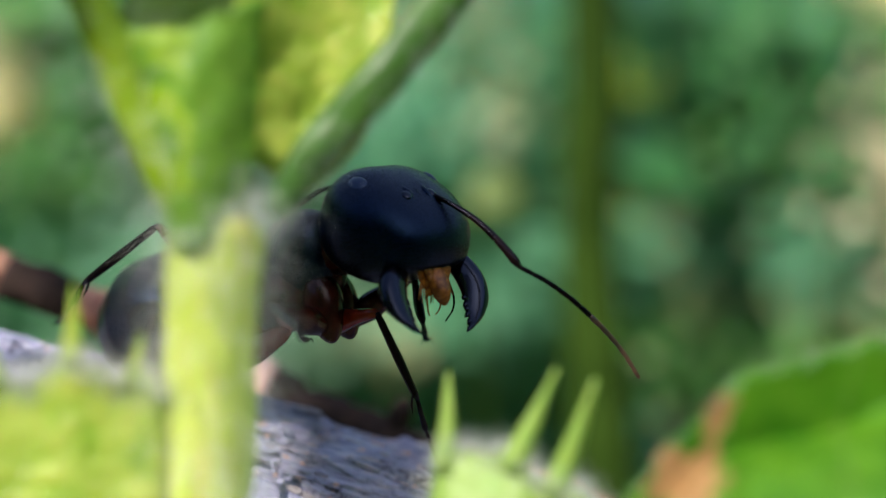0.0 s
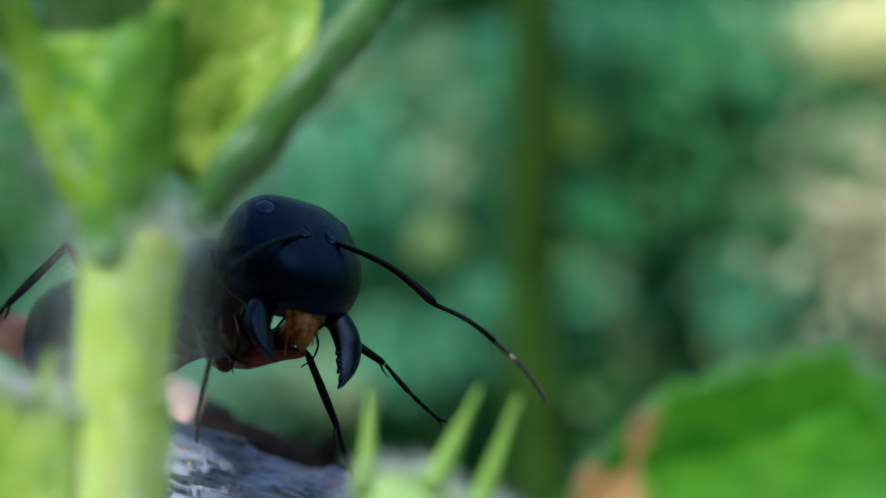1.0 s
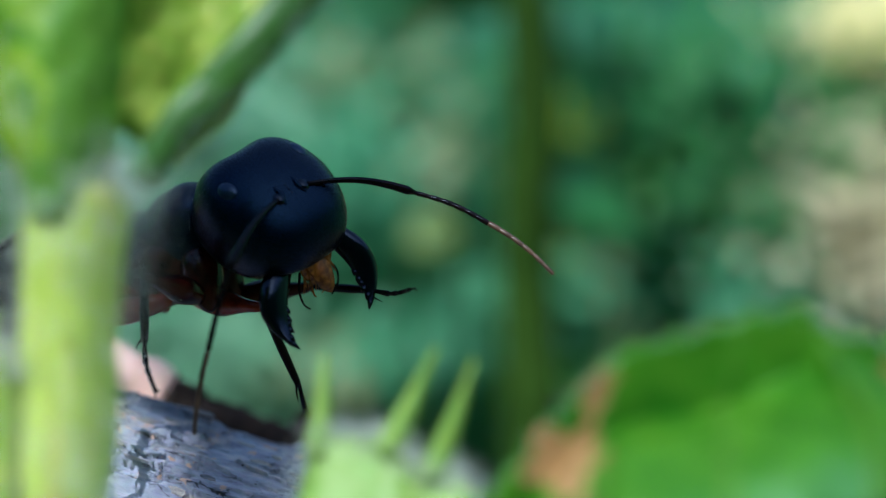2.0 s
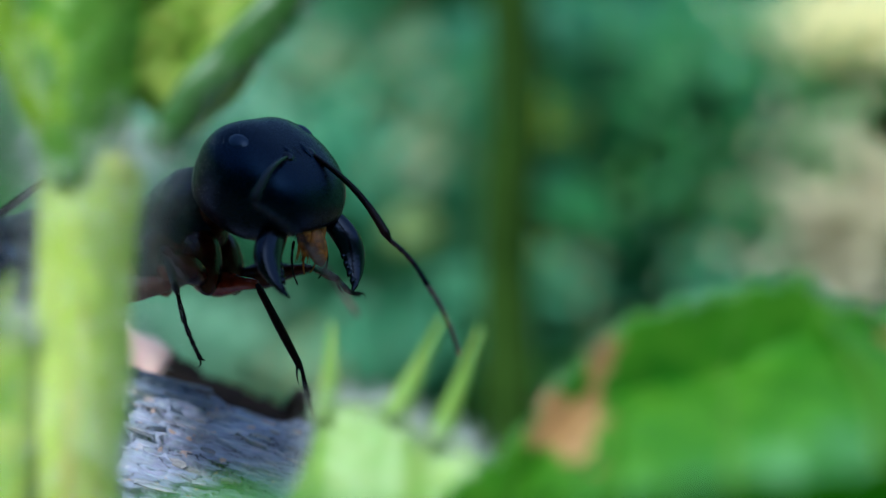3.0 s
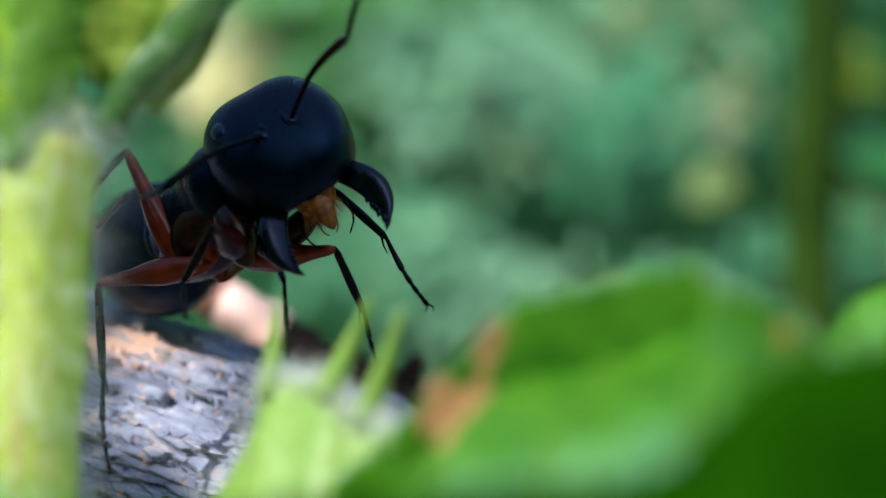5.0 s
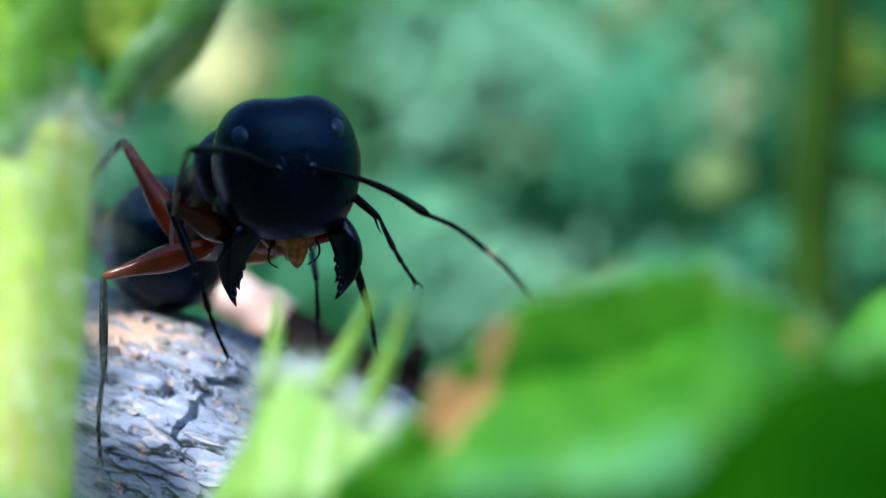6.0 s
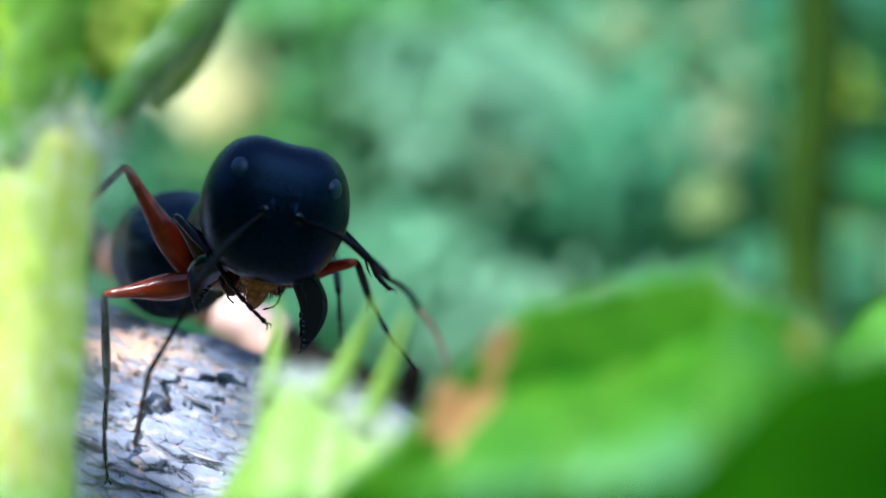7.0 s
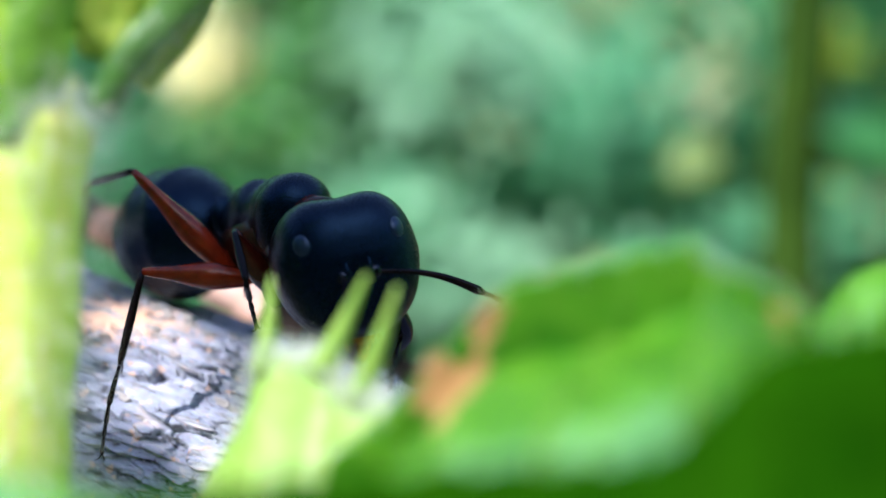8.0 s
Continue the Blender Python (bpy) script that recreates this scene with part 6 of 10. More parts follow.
    walk(ant_parts['scape_left'], [
        (0, at(4.623, -3.178, 6.572, 127.7, 0.0, 65.5)),
        (0.05, at(4.556, -3.244, 6.520, 129.5, -1.0, 67.1)),
        (0.1, at(4.489, -3.310, 6.466, 131.3, -1.8, 68.9)),
        (0.15, at(4.420, -3.375, 6.408, 133.1, -2.5, 70.9)),
        (0.2, at(4.350, -3.438, 6.348, 134.8, -3.1, 73.0)),
        (0.35, at(4.094, -3.424, 5.989, 115.0, -4.9, 79.9)),
        (0.5, at(3.767, -3.340, 5.656, 95.0, -4.3, 86.2)),
        (0.65, at(3.756, -3.248, 5.691, 113.2, -3.2, 85.6)),
        (0.8, at(3.733, -3.153, 5.685, 131.4, -2.2, 85.6)),
        (1, at(3.884, -2.763, 5.902, 122.2, -3.3, 89.3)),
        (1.2, at(4.166, -2.478, 6.121, 120.5, -4.0, 92.7)),
        (1.5, at(4.213, -2.616, 6.469, 124.1, -3.3, 93.4)),
        (1.6, at(4.095, -2.544, 6.360, 106.1, -4.8, 102.7)),
        (1.7, at(3.948, -2.427, 6.149, 87.9, -3.6, 111.2)),
        (1.975, at(4.016, -2.458, 6.509, 92.1, -3.1, 117.1)),
        (2.25, at(4.056, -2.457, 6.862, 96.4, -3.0, 123.1)),
        (2.525, at(4.065, -2.426, 7.198, 100.5, -3.3, 129.1)),
        (2.8, at(4.043, -2.369, 7.506, 104.5, -3.8, 135.1)),
        (2.9, at(4.106, -2.453, 7.174, 124.7, 7.4, 115.5)),
        (3, at(4.151, -2.516, 6.792, 140.6, 20.8, 96.2)),
        (3.1, at(4.064, -2.536, 6.481, 125.8, 20.3, 86.5)),
        (3.2, at(3.917, -2.522, 6.110, 111.4, 18.1, 79.1)),
        (3.35, at(3.800, -2.565, 5.942, 125.3, 11.9, 81.8)),
        (3.5, at(3.670, -2.598, 5.786, 139.1, 6.6, 83.1)),
        (3.65, at(3.616, -2.746, 5.869, 129.2, 2.5, 86.8)),
        (3.8, at(3.560, -2.896, 5.949, 119.2, -0.1, 91.7)),
        (3.9, at(3.614, -2.965, 5.865, 135.3, 1.2, 89.8)),
        (4, at(3.669, -3.035, 5.781, 151.2, 2.6, 87.5)),
        (4.1, at(3.715, -3.069, 5.895, 130.3, -0.1, 90.7)),
        (4.2, at(3.753, -3.096, 6.005, 109.1, -1.1, 94.4)),
        (4.35, at(3.829, -3.167, 6.106, 122.8, 3.2, 86.1)),
        (4.5, at(3.902, -3.238, 6.203, 135.7, 7.9, 77.8)),
        (4.575, at(3.721, -3.388, 6.605, 110.6, 3.3, 87.7)),
        (4.65, at(3.511, -3.517, 6.974, 84.8, 3.4, 97.9)),
        (4.725, at(3.283, -3.626, 7.303, 59.1, 6.7, 106.9)),
        (4.8, at(3.050, -3.719, 7.592, 34.3, 11.7, 116.3)),
        (4.9, at(3.216, -4.049, 7.239, 37.3, -9.7, 95.7)),
        (5, at(3.359, -4.307, 6.823, 52.3, -24.5, 68.5)),
        (5.05, at(3.673, -4.113, 6.655, 61.6, -12.6, 86.2)),
        (5.1, at(3.978, -3.906, 6.481, 73.4, -5.8, 105.9)),
        (5.15, at(4.273, -3.687, 6.303, 87.2, -4.1, 126.0)),
        (5.2, at(4.555, -3.456, 6.123, 101.4, -6.7, 145.7)),
        (5.475, at(4.266, -3.599, 5.849, 105.8, -2.2, 131.4)),
        (5.75, at(3.948, -3.721, 5.577, 109.3, 2.1, 117.2)),
        (6.025, at(3.605, -3.820, 5.312, 111.5, 6.2, 102.8)),
        (6.3, at(3.245, -3.897, 5.056, 112.2, 9.8, 87.9)),
        (6.4, at(3.499, -3.967, 5.149, 99.6, 5.9, 103.8)),
        (6.5, at(3.752, -4.036, 5.239, 86.2, 5.8, 119.9)),
        (6.55, at(3.694, -4.014, 5.097, 95.5, 5.6, 109.0)),
        (6.6, at(3.633, -3.993, 4.956, 104.5, 6.7, 98.0)),
        (6.65, at(3.571, -3.973, 4.815, 113.0, 9.0, 86.9)),
        (6.7, at(3.506, -3.954, 4.676, 120.5, 12.0, 75.4)),
        (6.775, at(3.477, -3.957, 4.610, 119.6, 9.3, 74.6)),
        (6.85, at(3.448, -3.961, 4.545, 118.8, 7.2, 74.2)),
        (6.925, at(3.418, -3.964, 4.481, 118.1, 5.5, 74.1)),
        (7, at(3.387, -3.967, 4.419, 117.4, 4.1, 74.3)),
        (7.2, at(3.427, -3.761, 4.414, 129.0, 1.3, 77.1)),
        (7.35, at(3.547, -3.916, 4.351, 124.6, 8.3, 62.9)),
        (7.5, at(3.667, -4.070, 4.287, 117.6, 12.8, 47.4)),
        (7.65, at(3.730, -4.086, 3.950, 119.5, 4.0, 61.4)),
        (7.8, at(3.753, -4.064, 3.550, 119.4, -3.2, 76.0)),
        (7.9, at(4.751, -4.006, 2.988, 112.9, -11.5, 101.0)),
        (8, at(5.722, -3.920, 2.442, 101.6, -14.8, 127.6)),
    ])
    walk(ant_parts['flagellum_base_left'], [
        (0, at(6.928, -4.230, 4.617, 124.5, -0.0, 111.6)),
        (0.05, at(6.844, -4.173, 4.484, 129.5, 10.6, 94.1)),
        (0.1, at(6.754, -4.113, 4.353, 129.5, 20.1, 74.3)),
        (0.15, at(6.658, -4.051, 4.223, 123.4, 27.4, 51.4)),
        (0.2, at(6.556, -3.985, 4.095, 111.4, 30.8, 25.9)),
        (0.35, at(6.969, -3.818, 4.639, 103.3, 22.5, 44.8)),
        (0.5, at(6.949, -3.531, 5.378, 94.5, 17.9, 64.7)),
        (0.65, at(6.694, -3.404, 4.432, 108.7, 16.6, 55.4)),
        (0.8, at(6.133, -3.259, 3.571, 122.0, 17.4, 44.9)),
        (1, at(6.594, -2.697, 4.202, 114.0, 11.3, 51.3)),
        (1.2, at(6.915, -2.235, 4.501, 119.4, 0.6, 70.9)),
        (1.5, at(6.853, -2.354, 4.680, 128.3, 5.9, 61.2)),
        (1.6, at(7.077, -1.795, 5.473, 118.3, 3.7, 63.2)),
        (1.7, at(6.932, -1.276, 6.266, 108.3, 2.2, 65.7)),
        (1.975, at(6.859, -0.995, 6.389, 112.1, 1.1, 67.8)),
        (2.25, at(6.711, -0.707, 6.508, 115.8, 0.0, 69.9)),
        (2.525, at(6.487, -0.418, 6.616, 119.5, -0.9, 72.1)),
        (2.8, at(6.191, -0.137, 6.704, 123.2, -1.8, 74.4)),
        (2.9, at(6.582, -1.535, 5.366, 124.3, 7.1, 58.0)),
        (3, at(6.265, -3.168, 4.480, 121.9, 14.1, 40.1)),
        (3.1, at(6.616, -3.343, 4.726, 115.2, 6.3, 53.6)),
        (3.2, at(6.775, -3.443, 5.003, 107.0, 1.6, 68.2)),
        (3.35, at(6.331, -3.313, 4.132, 108.4, 7.7, 45.1)),
        (3.5, at(5.718, -3.128, 3.385, 106.6, 12.5, 21.2)),
        (3.65, at(6.085, -2.973, 3.847, 111.5, 4.6, 39.6)),
        (3.8, at(6.351, -2.811, 4.387, 114.0, -2.8, 58.0)),
        (3.9, at(5.866, -3.021, 3.592, 109.4, 3.4, 38.0)),
        (4, at(5.201, -3.228, 2.978, 102.3, 6.6, 17.4)),
        (4.1, at(6.157, -3.039, 3.827, 105.0, 0.7, 39.4)),
        (4.2, at(6.765, -2.846, 4.956, 105.4, -4.4, 61.5)),
        (4.35, at(6.506, -3.443, 4.375, 118.2, 0.7, 51.5)),
        (4.5, at(6.019, -4.017, 3.934, 130.0, 6.3, 41.7)),
        (4.575, at(6.711, -3.574, 5.481, 112.1, 5.3, 40.3)),
        (4.65, at(6.665, -3.065, 7.262, 94.2, 4.3, 39.8)),
        (4.725, at(5.854, -2.643, 8.935, 76.4, 3.4, 39.9)),
        (4.8, at(4.428, -2.438, 10.181, 58.6, 2.8, 40.5)),
        (4.9, at(5.190, -4.281, 9.747, 64.6, 0.0, 34.6)),
        (5, at(5.418, -5.991, 8.602, 70.9, -1.7, 28.3)),
        (5.05, at(6.458, -4.631, 8.142, 80.6, 0.1, 39.2)),
        (5.1, at(6.953, -3.157, 7.390, 90.7, -0.0, 50.2)),
        (5.15, at(6.864, -1.816, 6.459, 100.7, -1.6, 60.8)),
        (5.2, at(6.264, -0.824, 5.495, 110.4, -4.3, 71.2)),
        (5.475, at(6.553, -1.538, 4.976, 110.1, -1.7, 65.1)),
        (5.75, at(6.652, -2.376, 4.521, 109.7, 0.4, 58.9)),
        (6.025, at(6.537, -3.285, 4.147, 109.0, 2.1, 52.4)),
        (6.3, at(6.198, -4.210, 3.864, 108.0, 3.3, 45.9)),
        (6.4, at(6.576, -3.268, 4.619, 102.2, 0.6, 58.0)),
        (6.5, at(6.509, -2.425, 5.449, 95.8, -0.5, 70.3)),
        (6.55, at(6.715, -3.004, 4.793, 110.0, -5.0, 85.8)),
        (6.6, at(6.714, -3.653, 4.159, 122.9, -11.2, 100.8)),
        (6.65, at(6.502, -4.326, 3.580, 133.0, -18.5, 116.9)),
        (6.7, at(6.088, -4.976, 3.086, 138.3, -26.9, 135.6)),
        (6.775, at(6.091, -4.942, 3.050, 143.3, -5.0, 119.9)),
        (6.85, at(6.093, -4.909, 3.015, 141.7, 13.3, 100.1)),
        (6.925, at(6.094, -4.874, 2.982, 129.6, 26.7, 74.4)),
        (7, at(6.093, -4.839, 2.950, 107.3, 31.3, 43.9)),
        (7.2, at(5.841, -4.361, 2.401, 109.3, 25.4, 40.7)),
        (7.35, at(5.772, -5.351, 2.553, 106.0, 22.5, 30.6)),
        (7.5, at(5.532, -6.231, 2.841, 102.6, 19.7, 21.0)),
        (7.65, at(6.122, -5.519, 2.379, 98.1, 15.5, 22.9)),
        (7.8, at(6.480, -4.653, 1.981, 93.8, 12.3, 25.5)),
        (7.9, at(7.596, -3.197, 1.767, 96.6, 9.6, 28.9)),
        (8, at(8.106, -1.878, 1.818, 99.3, 7.2, 32.1)),
    ])
    walk(ant_parts['flagellum_end_left'], [
        (0, at(8.690, -3.534, 3.313, 140.3, -0.0, 116.8)),
        (0.05, at(8.633, -4.317, 3.046, 148.4, 10.6, 104.9)),
        (0.1, at(8.325, -5.077, 2.977, 151.9, 20.9, 89.6)),
        (0.15, at(7.796, -5.703, 3.098, 148.5, 31.0, 70.6)),
        (0.2, at(7.106, -6.100, 3.375, 136.8, 39.1, 47.2)),
        (0.35, at(8.401, -5.549, 4.149, 123.6, 25.4, 58.3)),
        (0.5, at(9.000, -4.560, 5.208, 110.8, 16.3, 73.8)),
        (0.65, at(8.369, -4.814, 3.727, 126.0, 16.3, 65.4)),
        (0.8, at(7.250, -4.898, 2.407, 139.9, 18.1, 55.2)),
        (1, at(8.120, -4.153, 3.284, 130.9, 12.2, 56.0)),
        (1.2, at(8.805, -2.903, 3.373, 135.6, -0.6, 69.2)),
        (1.5, at(8.365, -3.352, 3.262, 144.4, 3.9, 63.9)),
        (1.6, at(8.852, -2.772, 4.386, 134.2, 1.0, 66.4)),
        (1.7, at(8.911, -2.199, 5.546, 123.8, -0.9, 69.7)),
        (1.975, at(8.827, -1.815, 5.526, 127.7, -1.5, 71.3)),
        (2.25, at(8.656, -1.417, 5.506, 131.5, -2.1, 73.0)),
        (2.525, at(8.397, -1.015, 5.482, 135.3, -2.7, 74.9)),
        (2.8, at(8.055, -0.617, 5.446, 139.1, -3.2, 77.0)),
        (2.9, at(8.110, -2.677, 4.081, 141.4, 7.7, 64.7)),
        (3, at(7.297, -4.853, 3.302, 139.8, 16.7, 49.6)),
        (3.1, at(8.226, -4.666, 3.754, 132.1, 6.7, 58.0)),
        (3.2, at(8.809, -4.277, 4.329, 123.2, -0.3, 68.9)),
        (3.35, at(7.808, -4.923, 3.412, 126.6, 10.8, 49.4)),
        (3.5, at(6.383, -5.234, 2.742, 124.6, 20.1, 27.6)),
        (3.65, at(7.398, -4.664, 3.008, 128.8, 7.0, 41.5)),
        (3.8, at(8.157, -3.885, 3.452, 130.4, -4.1, 56.6)),
        (3.9, at(7.168, -4.758, 2.829, 126.8, 6.6, 39.4)),
        (4, at(5.822, -5.389, 2.492, 119.0, 13.7, 19.9)),
        (4.1, at(7.562, -4.760, 3.233, 122.5, 1.8, 38.6)),
        (4.2, at(8.737, -3.861, 4.347, 122.0, -8.2, 58.4)),
        (4.35, at(8.084, -4.716, 3.289, 134.7, -0.8, 51.2)),
        (4.5, at(7.069, -5.440, 2.463, 146.4, 6.1, 43.4)),
        (4.575, at(8.029, -5.251, 4.620, 128.4, 4.8, 42.6)),
        (4.65, at(8.124, -4.835, 7.093, 110.4, 3.7, 42.8)),
        (4.725, at(7.314, -4.337, 9.474, 92.5, 2.9, 43.6)),
        (4.8, at(5.749, -3.892, 11.377, 74.6, 2.6, 44.8)),
        (4.9, at(6.370, -5.991, 10.733, 80.7, 1.1, 37.8)),
        (5, at(6.429, -7.916, 9.353, 86.9, 0.6, 30.6)),
        (5.05, at(7.894, -6.388, 8.517, 97.5, -0.6, 40.7)),
        (5.1, at(8.719, -4.631, 7.363, 107.9, -3.0, 50.5)),
        (5.15, at(8.843, -2.908, 6.032, 117.7, -6.2, 60.2)),
        (5.2, at(8.325, -1.463, 4.697, 126.7, -9.9, 70.2)),
        (5.475, at(8.522, -2.426, 4.185, 126.4, -5.1, 66.2)),
        (5.75, at(8.503, -3.501, 3.747, 126.0, -1.2, 61.5)),
        (6.025, at(8.245, -4.633, 3.400, 125.2, 1.8, 56.2)),
        (6.3, at(7.740, -5.762, 3.155, 124.1, 4.2, 50.5)),
        (6.4, at(8.480, -4.464, 4.134, 118.3, -1.4, 61.7)),
        (6.5, at(8.663, -3.196, 5.216, 111.3, -4.8, 73.7)),
        (6.55, at(8.875, -3.096, 4.008, 127.4, -8.9, 83.4)),
        (6.6, at(8.566, -3.052, 2.935, 142.1, -14.0, 94.2)),
        (6.65, at(7.777, -3.120, 2.094, 153.6, -20.9, 108.0)),
        (6.7, at(6.603, -3.339, 1.554, 159.5, -30.6, 125.3)),
        (6.775, at(7.203, -4.118, 1.213, 161.6, -7.6, 123.0)),
        (6.85, at(7.569, -5.068, 1.258, 162.1, 11.5, 109.1)),
        (6.925, at(7.625, -5.985, 1.674, 152.6, 28.1, 89.4)),
        (7, at(7.359, -6.668, 2.365, 130.9, 38.2, 63.0)),
        (7.2, at(7.010, -6.219, 1.716, 130.5, 31.7, 55.4)),
        (7.35, at(6.688, -7.377, 1.968, 126.5, 30.0, 42.6)),
        (7.5, at(6.178, -8.387, 2.367, 122.1, 28.2, 30.3)),
        (7.65, at(6.929, -7.650, 2.066, 115.9, 21.6, 30.7)),
        (7.8, at(7.439, -6.738, 1.832, 110.7, 16.3, 32.9)),
        (7.9, at(8.661, -5.219, 1.508, 113.2, 12.2, 34.2)),
        (8, at(9.271, -3.827, 1.451, 115.8, 8.8, 35.5)),
    ])
    walk(ant_parts['femur_left_mid'], [
        (0, at(1.029, -1.737, 3.062, 81.3, -0.0, 47.0)),
        (0.2, at(0.922, -1.733, 3.051, 83.8, 0.3, 50.4)),
        (0.5, at(1.115, -0.712, 2.901, 94.3, 0.5, 45.6)),
        (0.8, at(0.538, -0.835, 3.155, 96.0, -0.7, 58.7)),
        (1, at(0.288, -1.197, 2.870, 87.6, -0.1, 70.8)),
        (1.05, at(0.227, -1.025, 2.947, 88.0, -0.1, 72.9)),
        (1.1, at(0.165, -0.854, 3.025, 88.5, -0.0, 74.9)),
        (1.15, at(0.101, -0.682, 3.105, 88.9, 0.0, 77.0)),
        (1.2, at(0.037, -0.510, 3.185, 89.4, 0.0, 79.0)),
        (1.275, at(0.094, -0.426, 3.278, 90.8, 0.1, 76.3)),
        (1.35, at(0.151, -0.342, 3.371, 92.1, 0.1, 73.7)),
        (1.425, at(0.209, -0.258, 3.464, 93.5, 0.2, 71.0)),
        (1.5, at(0.266, -0.174, 3.557, 94.8, 0.4, 68.4)),
        (1.7, at(0.583, 0.573, 3.773, 96.8, 2.1, 49.9)),
        (1.975, at(0.637, 0.217, 3.628, 94.3, 1.8, 48.1)),
        (2.25, at(0.686, -0.140, 3.482, 91.9, 1.5, 46.4)),
        (2.525, at(0.727, -0.499, 3.336, 89.4, 1.2, 44.7)),
        (2.8, at(0.762, -0.860, 3.188, 86.9, 0.9, 43.1)),
        (3, at(0.641, 0.112, 3.370, 90.0, 0.7, 43.0)),
        (3.2, at(0.749, -0.709, 3.214, 87.5, 0.5, 42.6)),
        (3.5, at(0.443, 0.468, 3.186, 89.5, 0.5, 55.8)),
        (3.65, at(0.235, -0.046, 3.278, 89.9, 0.4, 60.9)),
        (3.8, at(0.026, -0.560, 3.371, 90.4, 0.3, 66.0)),
        (3.9, at(0.013, -0.486, 3.383, 91.0, 0.2, 71.7)),
        (4, at(-0.003, -0.413, 3.395, 91.5, 0.0, 77.5)),
        (4.1, at(-0.019, -0.378, 3.412, 91.1, 0.1, 75.0)),
        (4.2, at(-0.038, -0.343, 3.429, 90.7, 0.1, 72.5)),
        (4.5, at(0.051, -0.952, 3.279, 89.0, 0.2, 83.0)),
        (4.8, at(0.766, -2.077, 3.026, 81.3, -0.3, 79.4)),
        (4.9, at(1.048, -2.289, 3.089, 81.8, -0.4, 77.5)),
        (5, at(1.316, -2.501, 3.149, 82.4, -0.6, 75.6)),
        (5.2, at(1.117, -0.416, 3.633, 89.9, -0.4, 80.4)),
        (5.475, at(1.074, -0.725, 3.510, 87.2, -0.4, 79.6)),
        (5.75, at(1.028, -1.034, 3.391, 84.6, -0.4, 78.8)),
        (6.025, at(0.980, -1.341, 3.274, 81.9, -0.4, 77.9)),
        (6.3, at(0.930, -1.647, 3.159, 79.2, -0.4, 77.1)),
        (6.4, at(1.123, -1.679, 3.156, 79.6, -0.4, 76.9)),
        (6.5, at(1.316, -1.710, 3.152, 80.0, -0.3, 76.8)),
        (6.55, at(1.334, -1.830, 3.077, 80.3, 0.9, 85.0)),
        (6.6, at(1.350, -1.950, 3.001, 80.8, 1.8, 93.3)),
        (6.65, at(1.363, -2.070, 2.924, 81.5, 2.4, 101.6)),
        (6.7, at(1.374, -2.190, 2.847, 82.4, 2.9, 109.9)),
        (6.775, at(1.264, -1.789, 2.817, 81.2, 1.8, 105.7)),
        (6.85, at(1.143, -1.390, 2.781, 80.1, 0.8, 101.5)),
        (6.925, at(1.009, -0.989, 2.741, 79.0, -0.0, 97.3)),
        (7, at(0.861, -0.582, 2.699, 78.0, -0.7, 93.0)),
        (7.05, at(0.874, -0.590, 2.641, 77.2, -1.0, 90.7)),
        (7.1, at(0.886, -0.599, 2.585, 76.4, -1.2, 88.4)),
        (7.15, at(0.899, -0.607, 2.529, 75.7, -1.5, 86.0)),
        (7.2, at(0.911, -0.615, 2.473, 75.0, -1.7, 83.6)),
        (7.275, at(0.909, -0.687, 2.437, 72.7, -0.0, 88.8)),
        (7.35, at(0.906, -0.759, 2.402, 70.7, 1.4, 94.0)),
        (7.425, at(0.903, -0.830, 2.367, 68.8, 2.7, 99.3)),
        (7.5, at(0.900, -0.902, 2.333, 67.1, 3.9, 104.7)),
        (7.575, at(1.016, -0.655, 2.454, 73.7, 2.1, 100.5)),
        (7.65, at(1.131, -0.408, 2.579, 80.4, 1.1, 96.0)),
        (7.725, at(1.245, -0.160, 2.706, 87.2, 0.7, 91.5)),
        (7.8, at(1.359, 0.089, 2.836, 94.1, 0.8, 86.9)),
        (7.9, at(1.727, -0.131, 2.416, 98.4, 0.4, 89.2)),
        (8, at(2.090, -0.352, 2.017, 102.8, -0.1, 91.5)),
    ])
